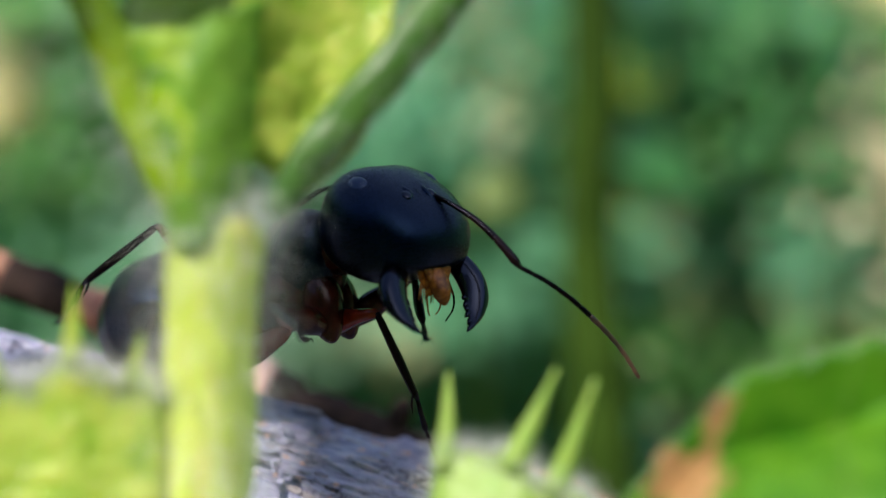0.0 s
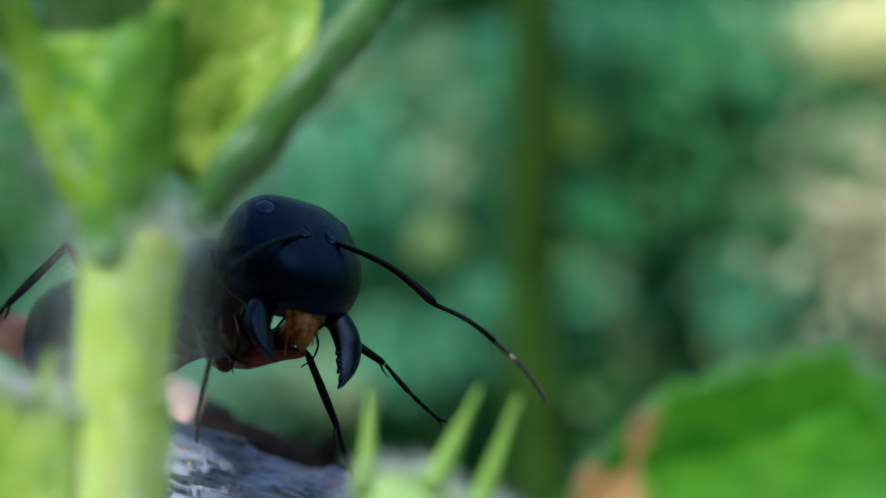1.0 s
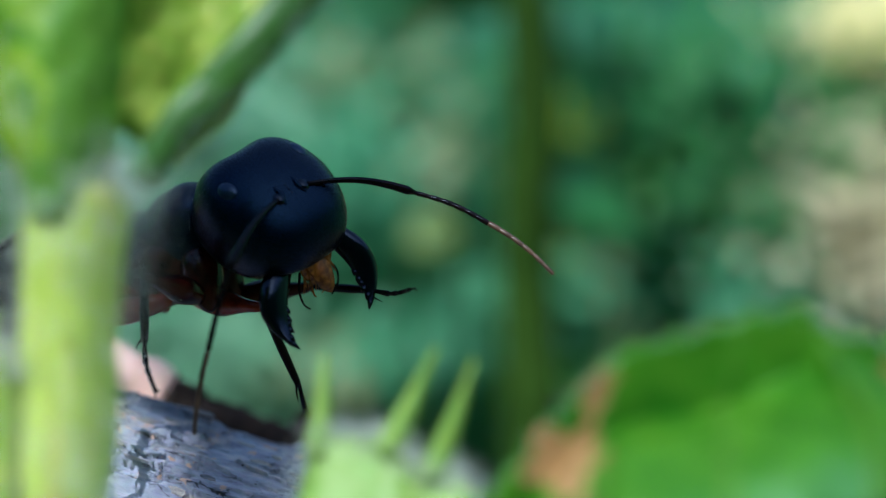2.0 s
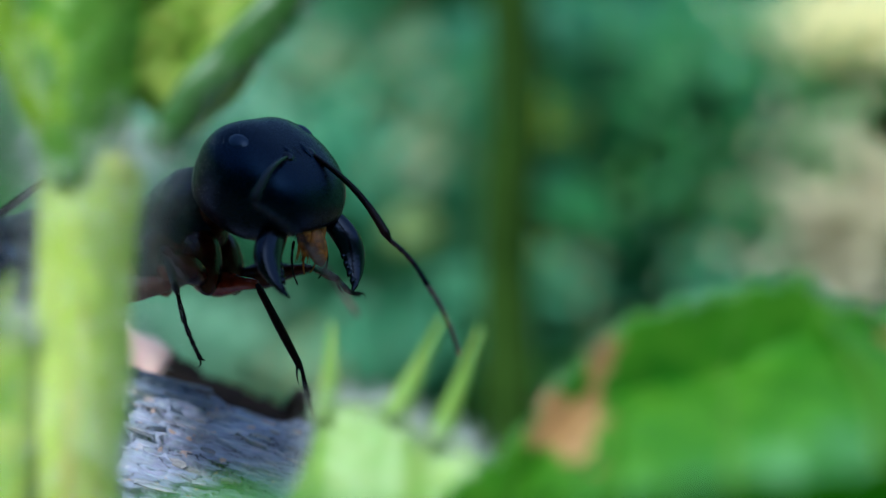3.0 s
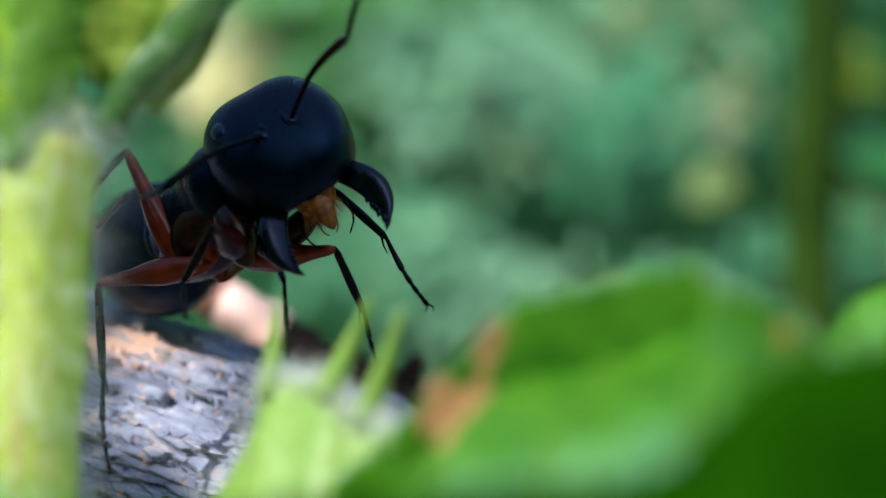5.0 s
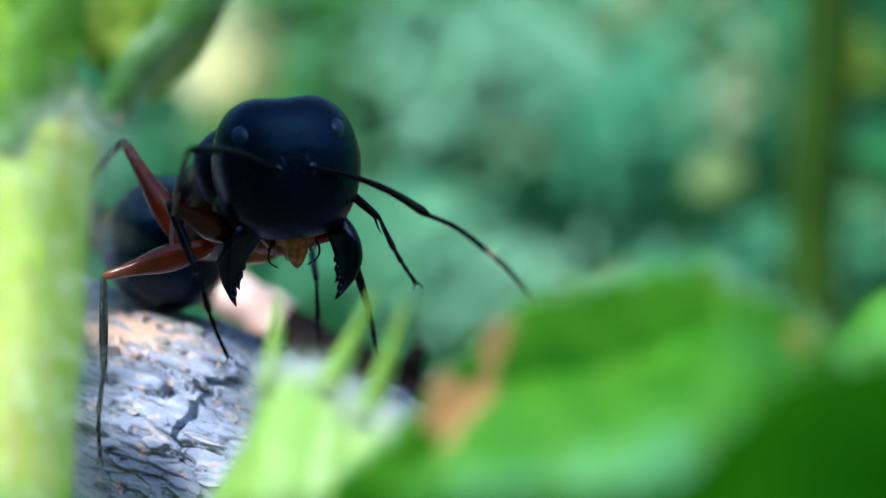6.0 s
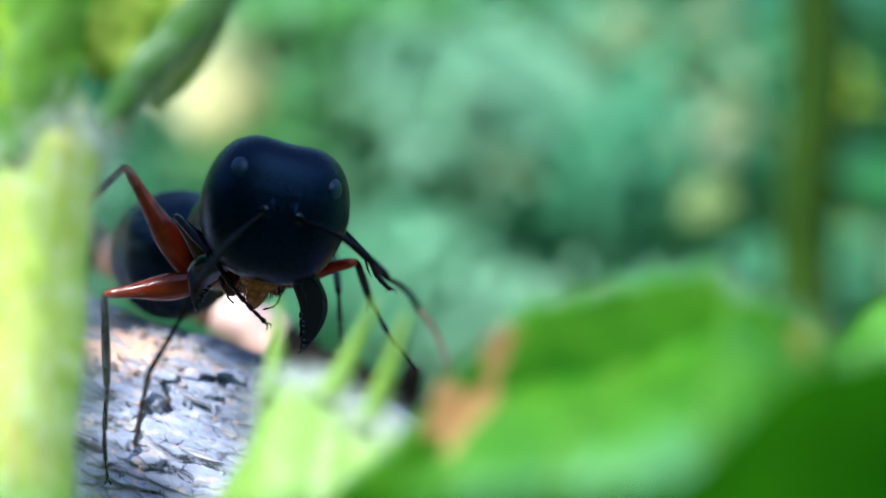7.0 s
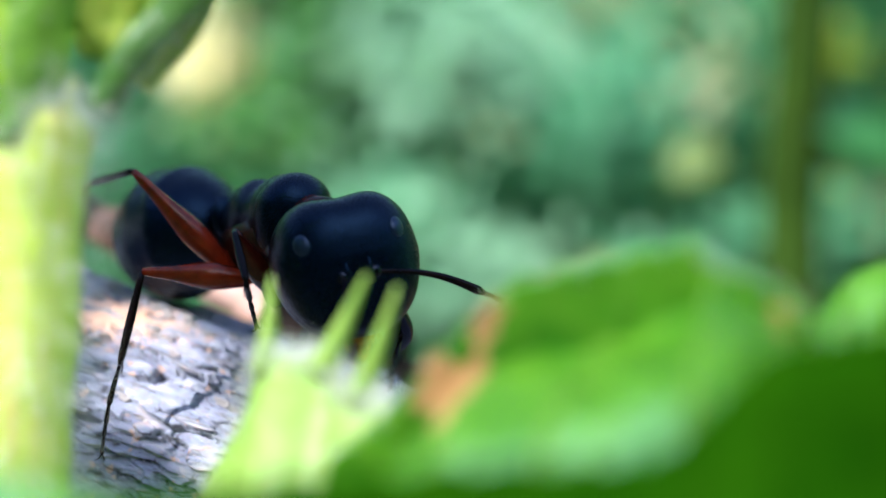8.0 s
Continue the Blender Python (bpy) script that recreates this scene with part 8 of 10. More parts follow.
    walk(ant_parts['tarsus_left_fore'], [
        (0, at(4.349, -3.288, 3.202, 97.2, -0.0, 7.4)),
        (0.1, at(4.918, -3.243, 3.089, 109.1, -1.4, 12.5)),
        (0.2, at(5.395, -3.114, 3.020, 120.8, -3.2, 17.4)),
        (0.5, at(5.092, -2.684, 1.927, 116.5, 1.0, 8.2)),
        (0.65, at(5.141, -2.165, 1.849, 114.4, 1.5, 6.2)),
        (0.8, at(4.979, -1.444, 1.985, 112.3, 1.8, 4.2)),
        (0.9, at(5.086, -1.337, 2.269, 126.9, -9.7, 23.6)),
        (1, at(5.110, -1.222, 2.611, 136.3, -22.2, 44.2)),
        (1.2, at(4.888, -0.417, 2.531, 149.2, -22.2, 55.2)),
        (1.35, at(5.149, -0.511, 2.828, 139.4, -9.1, 47.9)),
        (1.5, at(5.349, -0.602, 3.155, 128.7, 0.1, 36.1)),
        (1.6, at(5.539, -0.568, 3.228, 109.9, 0.8, 33.6)),
        (1.7, at(5.633, -0.518, 3.326, 91.2, 0.7, 31.2)),
        (1.975, at(5.689, -0.897, 3.757, 89.8, 0.5, 29.6)),
        (2.25, at(5.653, -1.264, 4.182, 88.3, 0.4, 28.0)),
        (2.525, at(5.529, -1.621, 4.591, 86.9, 0.3, 26.5)),
        (2.8, at(5.320, -1.967, 4.971, 85.5, 0.1, 24.9)),
        (2.9, at(5.193, -1.941, 4.242, 92.4, 0.2, 21.7)),
        (3, at(4.831, -1.781, 3.467, 99.2, 0.6, 18.5)),
        (3.1, at(4.640, -3.106, 3.404, 101.0, 1.3, 12.9)),
        (3.2, at(3.958, -4.202, 3.223, 102.7, 2.1, 7.3)),
        (3.35, at(3.871, -3.110, 2.607, 108.7, -0.3, 14.7)),
        (3.5, at(3.523, -1.777, 2.020, 114.3, -2.8, 22.0)),
        (3.65, at(3.862, -1.957, 2.533, 141.5, -7.2, 29.1)),
        (3.8, at(4.060, -2.019, 3.128, 166.6, -13.2, 41.0)),
        (3.9, at(4.184, -1.814, 2.956, 151.8, -8.7, 43.7)),
        (4, at(4.290, -1.599, 2.792, 137.9, -4.8, 42.6)),
        (4.2, at(4.700, -1.187, 3.335, 120.7, -3.7, 42.7)),
        (4.35, at(4.754, -1.566, 2.976, 138.1, -4.9, 46.3)),
        (4.5, at(4.758, -1.947, 2.614, 155.0, -6.6, 51.3)),
        (4.65, at(5.186, -2.060, 3.543, 142.2, -8.5, 57.0)),
        (4.8, at(5.178, -2.195, 4.392, 129.1, -8.9, 62.1)),
        (4.9, at(5.329, -2.391, 4.102, 134.3, -5.7, 61.6)),
        (5, at(5.361, -2.577, 3.850, 139.5, -3.1, 60.9)),
        (5.1, at(5.488, -3.042, 3.413, 126.9, 7.3, 43.8)),
        (5.2, at(4.961, -3.304, 2.948, 110.2, 11.6, 24.8)),
        (5.475, at(5.168, -3.130, 3.376, 120.3, 5.1, 33.4)),
        (5.75, at(5.185, -2.864, 3.795, 129.6, -1.2, 41.6)),
        (6.025, at(5.015, -2.535, 4.172, 138.0, -7.1, 50.4)),
        (6.3, at(4.672, -2.174, 4.480, 144.5, -12.9, 60.8)),
        (6.4, at(4.687, -1.864, 3.793, 150.7, -4.0, 58.0)),
        (6.5, at(4.520, -1.553, 3.258, 156.5, 3.3, 52.6)),
        (6.6, at(4.927, -2.065, 3.309, 148.7, 9.1, 44.2)),
        (6.7, at(5.239, -2.563, 3.471, 139.2, 12.8, 34.9)),
        (6.85, at(4.937, -2.092, 3.439, 123.5, 10.0, 33.8)),
        (7, at(4.540, -1.592, 3.377, 108.1, 7.7, 34.5)),
        (7.1, at(4.568, -1.793, 3.621, 133.5, -4.3, 49.1)),
        (7.2, at(4.556, -1.975, 3.883, 155.4, -17.4, 64.0)),
        (7.35, at(4.783, -1.872, 2.966, 152.6, -2.2, 57.1)),
        (7.5, at(4.819, -1.742, 2.022, 147.1, 9.7, 44.6)),
        (7.65, at(5.179, -2.060, 2.073, 138.5, 14.8, 33.2)),
        (7.8, at(5.353, -2.324, 2.155, 127.9, 17.4, 21.4)),
        (8, at(5.895, -2.159, 0.607, 112.0, 15.6, 14.7)),
    ])
    walk(ant_parts['femur_right_fore'], [
        (0, at(1.817, -3.240, 3.102, 72.0, -0.0, -30.6)),
        (0.05, at(1.778, -3.246, 3.112, 72.1, 1.4, -25.1)),
        (0.1, at(1.738, -3.251, 3.122, 72.3, 2.5, -19.5)),
        (0.15, at(1.697, -3.256, 3.133, 72.7, 3.4, -13.9)),
        (0.2, at(1.657, -3.261, 3.143, 73.3, 4.0, -8.2)),
        (0.35, at(1.756, -2.751, 3.030, 74.1, 2.2, -12.3)),
        (0.5, at(1.853, -2.241, 2.919, 75.1, 0.9, -16.6)),
        (0.8, at(1.212, -2.393, 3.142, 75.5, 5.1, 3.8)),
        (0.9, at(1.081, -2.577, 3.036, 69.8, 2.6, -0.8)),
        (1, at(0.947, -2.760, 2.931, 64.3, 0.4, -5.3)),
        (1.05, at(0.857, -2.602, 2.965, 53.8, -3.8, -13.0)),
        (1.1, at(0.764, -2.442, 3.002, 44.1, -8.1, -21.1)),
        (1.15, at(0.668, -2.281, 3.042, 35.8, -12.6, -30.6)),
        (1.2, at(0.570, -2.119, 3.085, 29.9, -17.7, -42.4)),
        (1.35, at(0.674, -1.953, 3.250, 33.8, -3.5, -34.5)),
        (1.5, at(0.777, -1.787, 3.416, 40.0, 7.2, -22.1)),
        (1.6, at(0.932, -1.421, 3.614, 57.5, 4.1, -24.8)),
        (1.7, at(1.075, -1.051, 3.825, 75.2, 2.4, -28.6)),
        (1.975, at(1.247, -1.367, 3.683, 75.6, 1.3, -31.6)),
        (2.25, at(1.410, -1.674, 3.538, 76.1, 0.4, -34.6)),
        (2.525, at(1.562, -1.976, 3.390, 76.6, -0.2, -37.7)),
        (2.8, at(1.703, -2.272, 3.239, 77.2, -0.7, -40.8)),
        (2.9, at(1.458, -1.895, 3.344, 72.7, 2.1, -30.1)),
        (3, at(1.180, -1.496, 3.439, 68.8, 4.9, -19.4)),
        (3.1, at(1.286, -1.885, 3.437, 70.7, 8.0, -4.7)),
        (3.2, at(1.379, -2.269, 3.445, 74.0, 10.0, 10.3)),
        (3.35, at(1.138, -1.724, 3.349, 71.0, 6.4, 5.0)),
        (3.5, at(0.880, -1.171, 3.264, 68.0, 3.3, -0.4)),
        (3.575, at(0.790, -1.424, 3.305, 71.4, 6.0, 12.0)),
        (3.65, at(0.701, -1.677, 3.347, 75.7, 7.4, 24.6)),
        (3.725, at(0.611, -1.930, 3.388, 80.7, 7.7, 37.2)),
        (3.8, at(0.521, -2.183, 3.430, 86.1, 7.0, 49.6)),
        (4, at(0.370, -2.069, 3.381, 85.7, 5.8, 53.2)),
        (4.05, at(0.321, -2.060, 3.375, 70.4, 1.5, 42.0)),
        (4.1, at(0.271, -2.050, 3.369, 55.7, -4.1, 31.8)),
        (4.15, at(0.221, -2.039, 3.363, 42.4, -10.2, 21.4)),
        (4.2, at(0.169, -2.027, 3.358, 31.5, -17.0, 8.8)),
        (4.275, at(0.213, -2.177, 3.331, 42.4, -9.2, 11.5)),
        (4.35, at(0.257, -2.326, 3.304, 53.0, -3.6, 17.3)),
        (4.425, at(0.300, -2.476, 3.278, 64.1, -0.0, 24.6)),
        (4.5, at(0.343, -2.625, 3.252, 75.7, 1.5, 32.4)),
        (4.65, at(0.739, -3.180, 3.209, 76.5, -0.2, 24.7)),
        (4.8, at(1.124, -3.729, 3.179, 77.5, -1.6, 16.8)),
        (4.9, at(1.538, -3.901, 3.303, 75.3, -2.3, 11.9)),
        (5, at(1.929, -4.059, 3.432, 73.1, -3.0, 6.8)),
        (5.1, at(1.641, -3.103, 3.541, 85.9, -3.2, -5.3)),
        (5.2, at(1.293, -2.104, 3.672, 98.9, -1.1, -16.9)),
        (5.475, at(1.279, -2.408, 3.603, 87.6, -1.0, -20.9)),
        (5.75, at(1.260, -2.709, 3.540, 76.4, -1.6, -24.9)),
        (6.025, at(1.236, -3.007, 3.481, 65.2, -2.6, -28.8)),
        (6.3, at(1.207, -3.301, 3.426, 54.1, -4.0, -32.8)),
        (6.4, at(1.411, -3.332, 3.414, 50.8, -8.2, -42.0)),
        (6.5, at(1.615, -3.363, 3.402, 48.8, -12.0, -52.2)),
        (6.55, at(1.695, -3.470, 3.331, 53.5, -1.9, -39.1)),
        (6.6, at(1.772, -3.574, 3.259, 60.6, 5.0, -24.1)),
        (6.65, at(1.847, -3.676, 3.187, 70.0, 8.7, -8.1)),
        (6.7, at(1.918, -3.776, 3.113, 81.0, 9.3, 7.9)),
        (6.85, at(1.419, -3.059, 2.924, 57.3, -3.1, -13.2)),
        (7, at(0.852, -2.279, 2.749, 37.9, -18.0, -32.1)),
        (7.1, at(0.846, -2.294, 2.667, 35.4, -15.2, -37.9)),
        (7.2, at(0.839, -2.308, 2.585, 32.8, -13.3, -43.6)),
        (7.35, at(0.846, -2.454, 2.483, 31.7, -10.3, -47.3)),
        (7.5, at(0.852, -2.598, 2.382, 30.2, -7.9, -50.4)),
        (7.65, at(1.104, -2.105, 2.540, 32.8, -6.6, -53.1)),
        (7.8, at(1.347, -1.604, 2.707, 35.2, -5.5, -55.2)),
        (7.9, at(1.826, -1.812, 2.198, 37.1, 3.8, -46.3)),
        (8, at(2.292, -2.006, 1.695, 41.4, 10.9, -34.8)),
    ])
    walk(ant_parts['tibia_right_fore'], [
        (0, at(0.705, -5.124, 3.812, 103.4, -0.0, 31.0)),
        (0.05, at(0.866, -5.235, 3.820, 126.1, -7.7, 45.2)),
        (0.1, at(1.035, -5.326, 3.822, 146.2, -17.2, 59.5)),
        (0.15, at(1.210, -5.397, 3.816, 160.2, -30.3, 77.4)),
        (0.2, at(1.390, -5.447, 3.804, -179.2, -50.6, 77.1)),
        (0.35, at(1.309, -4.918, 3.659, 156.1, -47.2, 97.1)),
        (0.5, at(1.229, -4.374, 3.511, 139.4, -39.0, 108.0)),
        (0.8, at(1.409, -4.612, 3.714, 112.5, -31.7, 111.8)),
        (0.9, at(1.085, -4.736, 3.827, 120.7, -28.9, 123.2)),
        (1, at(0.760, -4.824, 3.929, 127.4, -28.3, 136.3)),
        (1.05, at(0.352, -4.390, 4.320, 124.3, -15.5, 123.5)),
        (1.1, at(-0.029, -3.852, 4.637, 119.7, -5.9, 108.8)),
        (1.15, at(-0.368, -3.232, 4.862, 113.0, 0.7, 92.8)),
        (1.2, at(-0.649, -2.556, 4.985, 104.3, 4.0, 75.9)),
        (1.35, at(-0.147, -2.940, 5.158, 136.3, 0.3, 79.3)),
        (1.5, at(0.426, -3.238, 5.164, 169.4, -6.3, 67.1)),
        (1.6, at(0.198, -3.220, 4.845, -174.7, -21.8, 65.7)),
        (1.7, at(0.033, -3.015, 4.413, -155.3, -35.6, 59.0)),
        (1.975, at(0.092, -3.272, 4.254, -161.3, -24.7, 63.6)),
        (2.25, at(0.146, -3.515, 4.091, -166.0, -13.4, 66.6)),
        (2.525, at(0.193, -3.746, 3.922, -169.9, 0.1, 56.7)),
        (2.8, at(0.234, -3.967, 3.750, -178.0, 11.1, 46.9)),
        (2.9, at(0.378, -3.806, 4.029, -158.2, -11.3, 38.0)),
        (3, at(0.535, -3.542, 4.269, -131.0, -27.1, 20.9)),
        (3.1, at(1.213, -4.058, 4.188, -123.3, -22.5, 29.0)),
        (3.2, at(1.884, -4.424, 4.068, -115.0, -19.1, 37.4)),
        (3.35, at(1.410, -3.883, 4.095, -128.7, -25.2, 29.6)),
        (3.5, at(0.914, -3.304, 4.122, -142.6, -32.5, 23.6)),
        (3.575, at(1.317, -3.541, 4.034, -169.9, -32.4, 23.6)),
        (3.65, at(1.694, -3.674, 3.909, 156.5, -28.3, 36.2)),
        (3.725, at(2.023, -3.708, 3.757, 130.2, -20.1, 36.1)),
        (3.8, at(2.281, -3.655, 3.587, 106.2, -14.5, 29.4)),
        (4, at(2.216, -3.430, 3.553, 106.3, -12.1, 32.4)),
        (4.05, at(1.784, -3.658, 4.147, 112.2, -11.6, 39.1)),
        (4.1, at(1.195, -3.714, 4.660, 117.7, -11.7, 46.3)),
        (4.15, at(0.506, -3.592, 5.035, 122.7, -12.3, 53.9)),
        (4.2, at(-0.215, -3.303, 5.232, 127.1, -13.3, 62.0)),
        (4.275, at(0.255, -3.751, 5.007, 133.6, -20.3, 78.3)),
        (4.35, at(0.722, -4.107, 4.685, 135.3, -27.7, 97.2)),
        (4.425, at(1.161, -4.358, 4.282, 130.8, -34.5, 119.7)),
        (4.5, at(1.550, -4.498, 3.820, 119.3, -38.6, 145.7)),
        (4.65, at(1.670, -5.213, 3.747, 115.1, -36.7, 164.0)),
        (4.8, at(1.762, -5.883, 3.675, 109.7, -34.4, -177.8)),
        (4.9, at(1.972, -6.082, 3.888, 128.0, -29.6, -169.2)),
        (5, at(2.157, -6.248, 4.100, 143.7, -28.8, -156.4)),
        (5.1, at(1.418, -5.386, 3.705, 150.4, -8.3, -164.5)),
        (5.2, at(0.640, -4.280, 3.318, 154.6, 9.0, -177.9)),
        (5.475, at(0.457, -4.554, 3.700, 162.8, 13.4, 171.3)),
        (5.75, at(0.306, -4.730, 4.082, 167.6, 19.8, 157.0)),
        (6.025, at(0.192, -4.815, 4.445, 167.5, 28.2, 140.9)),
        (6.3, at(0.118, -4.816, 4.771, 161.4, 36.9, 122.4)),
        (6.4, at(0.063, -4.516, 4.853, 159.7, 19.4, 117.3)),
        (6.5, at(0.056, -4.175, 4.885, 162.4, 4.2, 118.7)),
        (6.55, at(0.495, -4.877, 4.699, 156.8, 1.0, 119.4)),
        (6.6, at(1.045, -5.444, 4.384, 151.2, -1.5, 121.7)),
        (6.65, at(1.659, -5.833, 3.963, 145.4, -3.3, 124.7)),
        (6.7, at(2.289, -6.018, 3.468, 139.3, -4.5, 127.9)),
        (6.85, at(0.910, -4.928, 4.164, 138.1, 14.4, 105.6)),
        (7, at(-0.373, -3.177, 4.476, 125.0, 27.9, 77.1)),
        (7.1, at(-0.360, -3.042, 4.477, 120.5, 24.3, 69.5)),
        (7.2, at(-0.342, -2.902, 4.467, 116.5, 21.0, 63.2)),
        (7.35, at(-0.278, -3.015, 4.409, 114.0, 17.2, 60.1)),
        (7.5, at(-0.213, -3.127, 4.350, 111.8, 14.1, 57.7)),
        (7.65, at(-0.025, -2.674, 4.461, 123.3, 14.8, 49.0)),
        (7.8, at(0.157, -2.212, 4.579, 133.7, 16.7, 38.9)),
        (7.9, at(0.907, -2.860, 4.028, 131.1, 11.5, 39.2)),
        (8, at(1.692, -3.442, 3.389, 128.9, 7.4, 40.7)),
    ])
    walk(ant_parts['tarsus_right_fore'], [
        (0, at(1.707, -6.791, 3.348, 101.4, -0.0, -175.1)),
        (0.05, at(2.123, -6.264, 2.654, 125.9, 7.1, 171.6)),
        (0.1, at(2.243, -5.468, 2.234, 148.3, 16.1, 158.3)),
        (0.15, at(2.078, -4.618, 2.192, 165.0, 29.3, 141.2)),
        (0.2, at(1.708, -3.935, 2.534, -170.4, 48.8, 144.9)),
        (0.35, at(1.948, -3.486, 2.417, -157.1, 57.5, 150.4)),
        (0.5, at(2.171, -3.062, 2.331, -138.0, 64.9, 162.0)),
        (0.8, at(2.976, -3.553, 3.064, -121.5, 67.8, 171.9)),
        (0.9, at(2.254, -3.382, 2.933, -104.9, 69.7, -174.5)),
        (1, at(1.441, -3.278, 2.858, -86.5, 70.1, -159.2)),
        (1.05, at(1.563, -3.227, 3.234, -93.8, 70.1, -160.3)),
        (1.1, at(1.582, -3.196, 3.650, -101.0, 70.0, -161.5)),
        (1.15, at(1.472, -3.153, 4.081, -108.1, 69.9, -162.6)),
        (1.2, at(1.222, -3.062, 4.494, -115.2, 69.7, -163.6)),
        (1.35, at(1.209, -3.206, 3.713, -132.7, 63.9, 172.9)),
        (1.5, at(0.849, -3.181, 3.211, -141.7, 56.2, 157.6)),
        (1.6, at(0.334, -2.469, 2.997, -138.8, 56.7, 158.4)),
        (1.7, at(-0.138, -1.678, 2.935, -135.9, 57.2, 159.3)),
        (1.975, at(-0.131, -2.278, 2.533, -143.2, 53.8, 154.4)),
        (2.25, at(-0.119, -2.909, 2.203, -149.5, 50.0, 150.7)),
        (2.525, at(-0.103, -3.555, 1.954, -154.9, 46.1, 147.8)),
        (2.8, at(-0.079, -4.199, 1.788, -159.8, 42.0, 145.6)),
        (2.9, at(0.208, -2.997, 2.208, -163.6, 40.8, 145.1)),
        (3, at(0.555, -1.919, 3.101, -167.3, 39.5, 144.7)),
        (3.1, at(0.770, -2.392, 3.174, -137.9, 44.0, 149.9)),
        (3.2, at(1.004, -2.815, 3.269, -106.8, 45.7, 156.9)),
        (3.35, at(1.102, -2.263, 2.963, -138.8, 43.2, 153.7)),
        (3.5, at(1.212, -1.850, 2.781, -169.2, 40.3, 152.9)),
        (3.575, at(2.143, -2.796, 2.371, 164.5, 28.9, 139.8)),
        (3.65, at(2.866, -3.803, 2.294, 148.0, 14.9, 141.2)),
        (3.725, at(3.281, -4.683, 2.546, 133.1, 4.4, 150.6)),
        (3.8, at(3.347, -5.259, 3.048, 116.5, -1.3, 163.1)),
        (4, at(3.344, -4.987, 3.004, 118.9, -4.1, 170.4)),
        (4.05, at(3.070, -4.999, 3.408, 134.2, 11.5, 149.9)),
        (4.1, at(2.604, -4.803, 3.750, 141.9, 27.9, 127.0)),
        (4.15, at(2.001, -4.399, 3.979, 135.9, 44.3, 96.7)),
        (4.2, at(1.325, -3.806, 4.059, 108.4, 53.3, 50.9)),
        (4.275, at(1.770, -3.575, 3.714, 100.7, 44.4, 41.5)),
        (4.35, at(2.033, -3.273, 3.425, 95.5, 36.4, 35.3)),
        (4.425, at(2.112, -2.966, 3.205, 91.3, 29.5, 30.8)),
        (4.5, at(2.027, -2.714, 3.055, 87.7, 23.6, 27.4)),
        (4.65, at(1.683, -3.333, 3.065, 96.3, 18.8, 29.5)),
        (4.8, at(1.308, -4.016, 3.117, 104.5, 14.7, 30.4)),
        (4.9, at(1.081, -4.647, 2.817, 106.9, 11.5, 30.7)),
        (5, at(0.971, -5.473, 2.688, 109.2, 8.9, 30.9)),
        (5.1, at(0.913, -4.502, 1.984, 123.4, 3.6, 37.2)),
        (5.2, at(0.889, -3.412, 1.534, 137.2, -1.6, 42.8)),
        (5.475, at(0.984, -4.037, 1.841, 151.2, -6.4, 49.0)),
        (5.75, at(1.084, -4.592, 2.245, 163.3, -11.6, 59.3)),
        (6.025, at(1.180, -5.061, 2.724, 171.5, -19.6, 74.0)),
        (6.3, at(1.266, -5.435, 3.254, -177.4, -31.6, 73.4)),
        (6.4, at(0.966, -4.750, 3.084, 164.6, -20.9, 84.1)),
        (6.5, at(0.652, -4.007, 2.983, 152.9, -9.2, 83.4)),
        (6.55, at(1.196, -4.518, 2.861, 146.2, -2.4, 80.1)),
        (6.6, at(1.840, -4.898, 2.632, 139.2, 2.6, 74.4)),
        (6.65, at(2.541, -5.108, 2.320, 131.4, 6.0, 67.6)),
        (6.7, at(3.244, -5.123, 1.955, 122.9, 7.9, 60.4)),
        (6.85, at(2.297, -4.926, 2.722, 134.5, -3.3, 73.5)),
        (7, at(1.102, -4.068, 3.462, 142.8, -14.0, 88.0)),
        (7.1, at(1.108, -4.036, 3.551, 127.6, 3.8, 62.6)),
        (7.2, at(1.112, -3.993, 3.635, 103.3, 9.3, 33.8)),
        (7.35, at(1.186, -4.134, 3.632, 113.3, 4.4, 42.6)),
        (7.5, at(1.259, -4.272, 3.628, 122.7, -0.7, 50.7)),
        (7.65, at(1.051, -3.982, 3.399, 147.5, -1.2, 51.7)),
        (7.8, at(0.756, -3.586, 3.255, 172.8, -3.5, 42.3)),
        (7.9, at(1.655, -4.195, 2.739, -159.4, -14.4, 38.2)),
        (8, at(2.584, -4.728, 2.144, -129.2, -21.1, 29.9)),
    ])
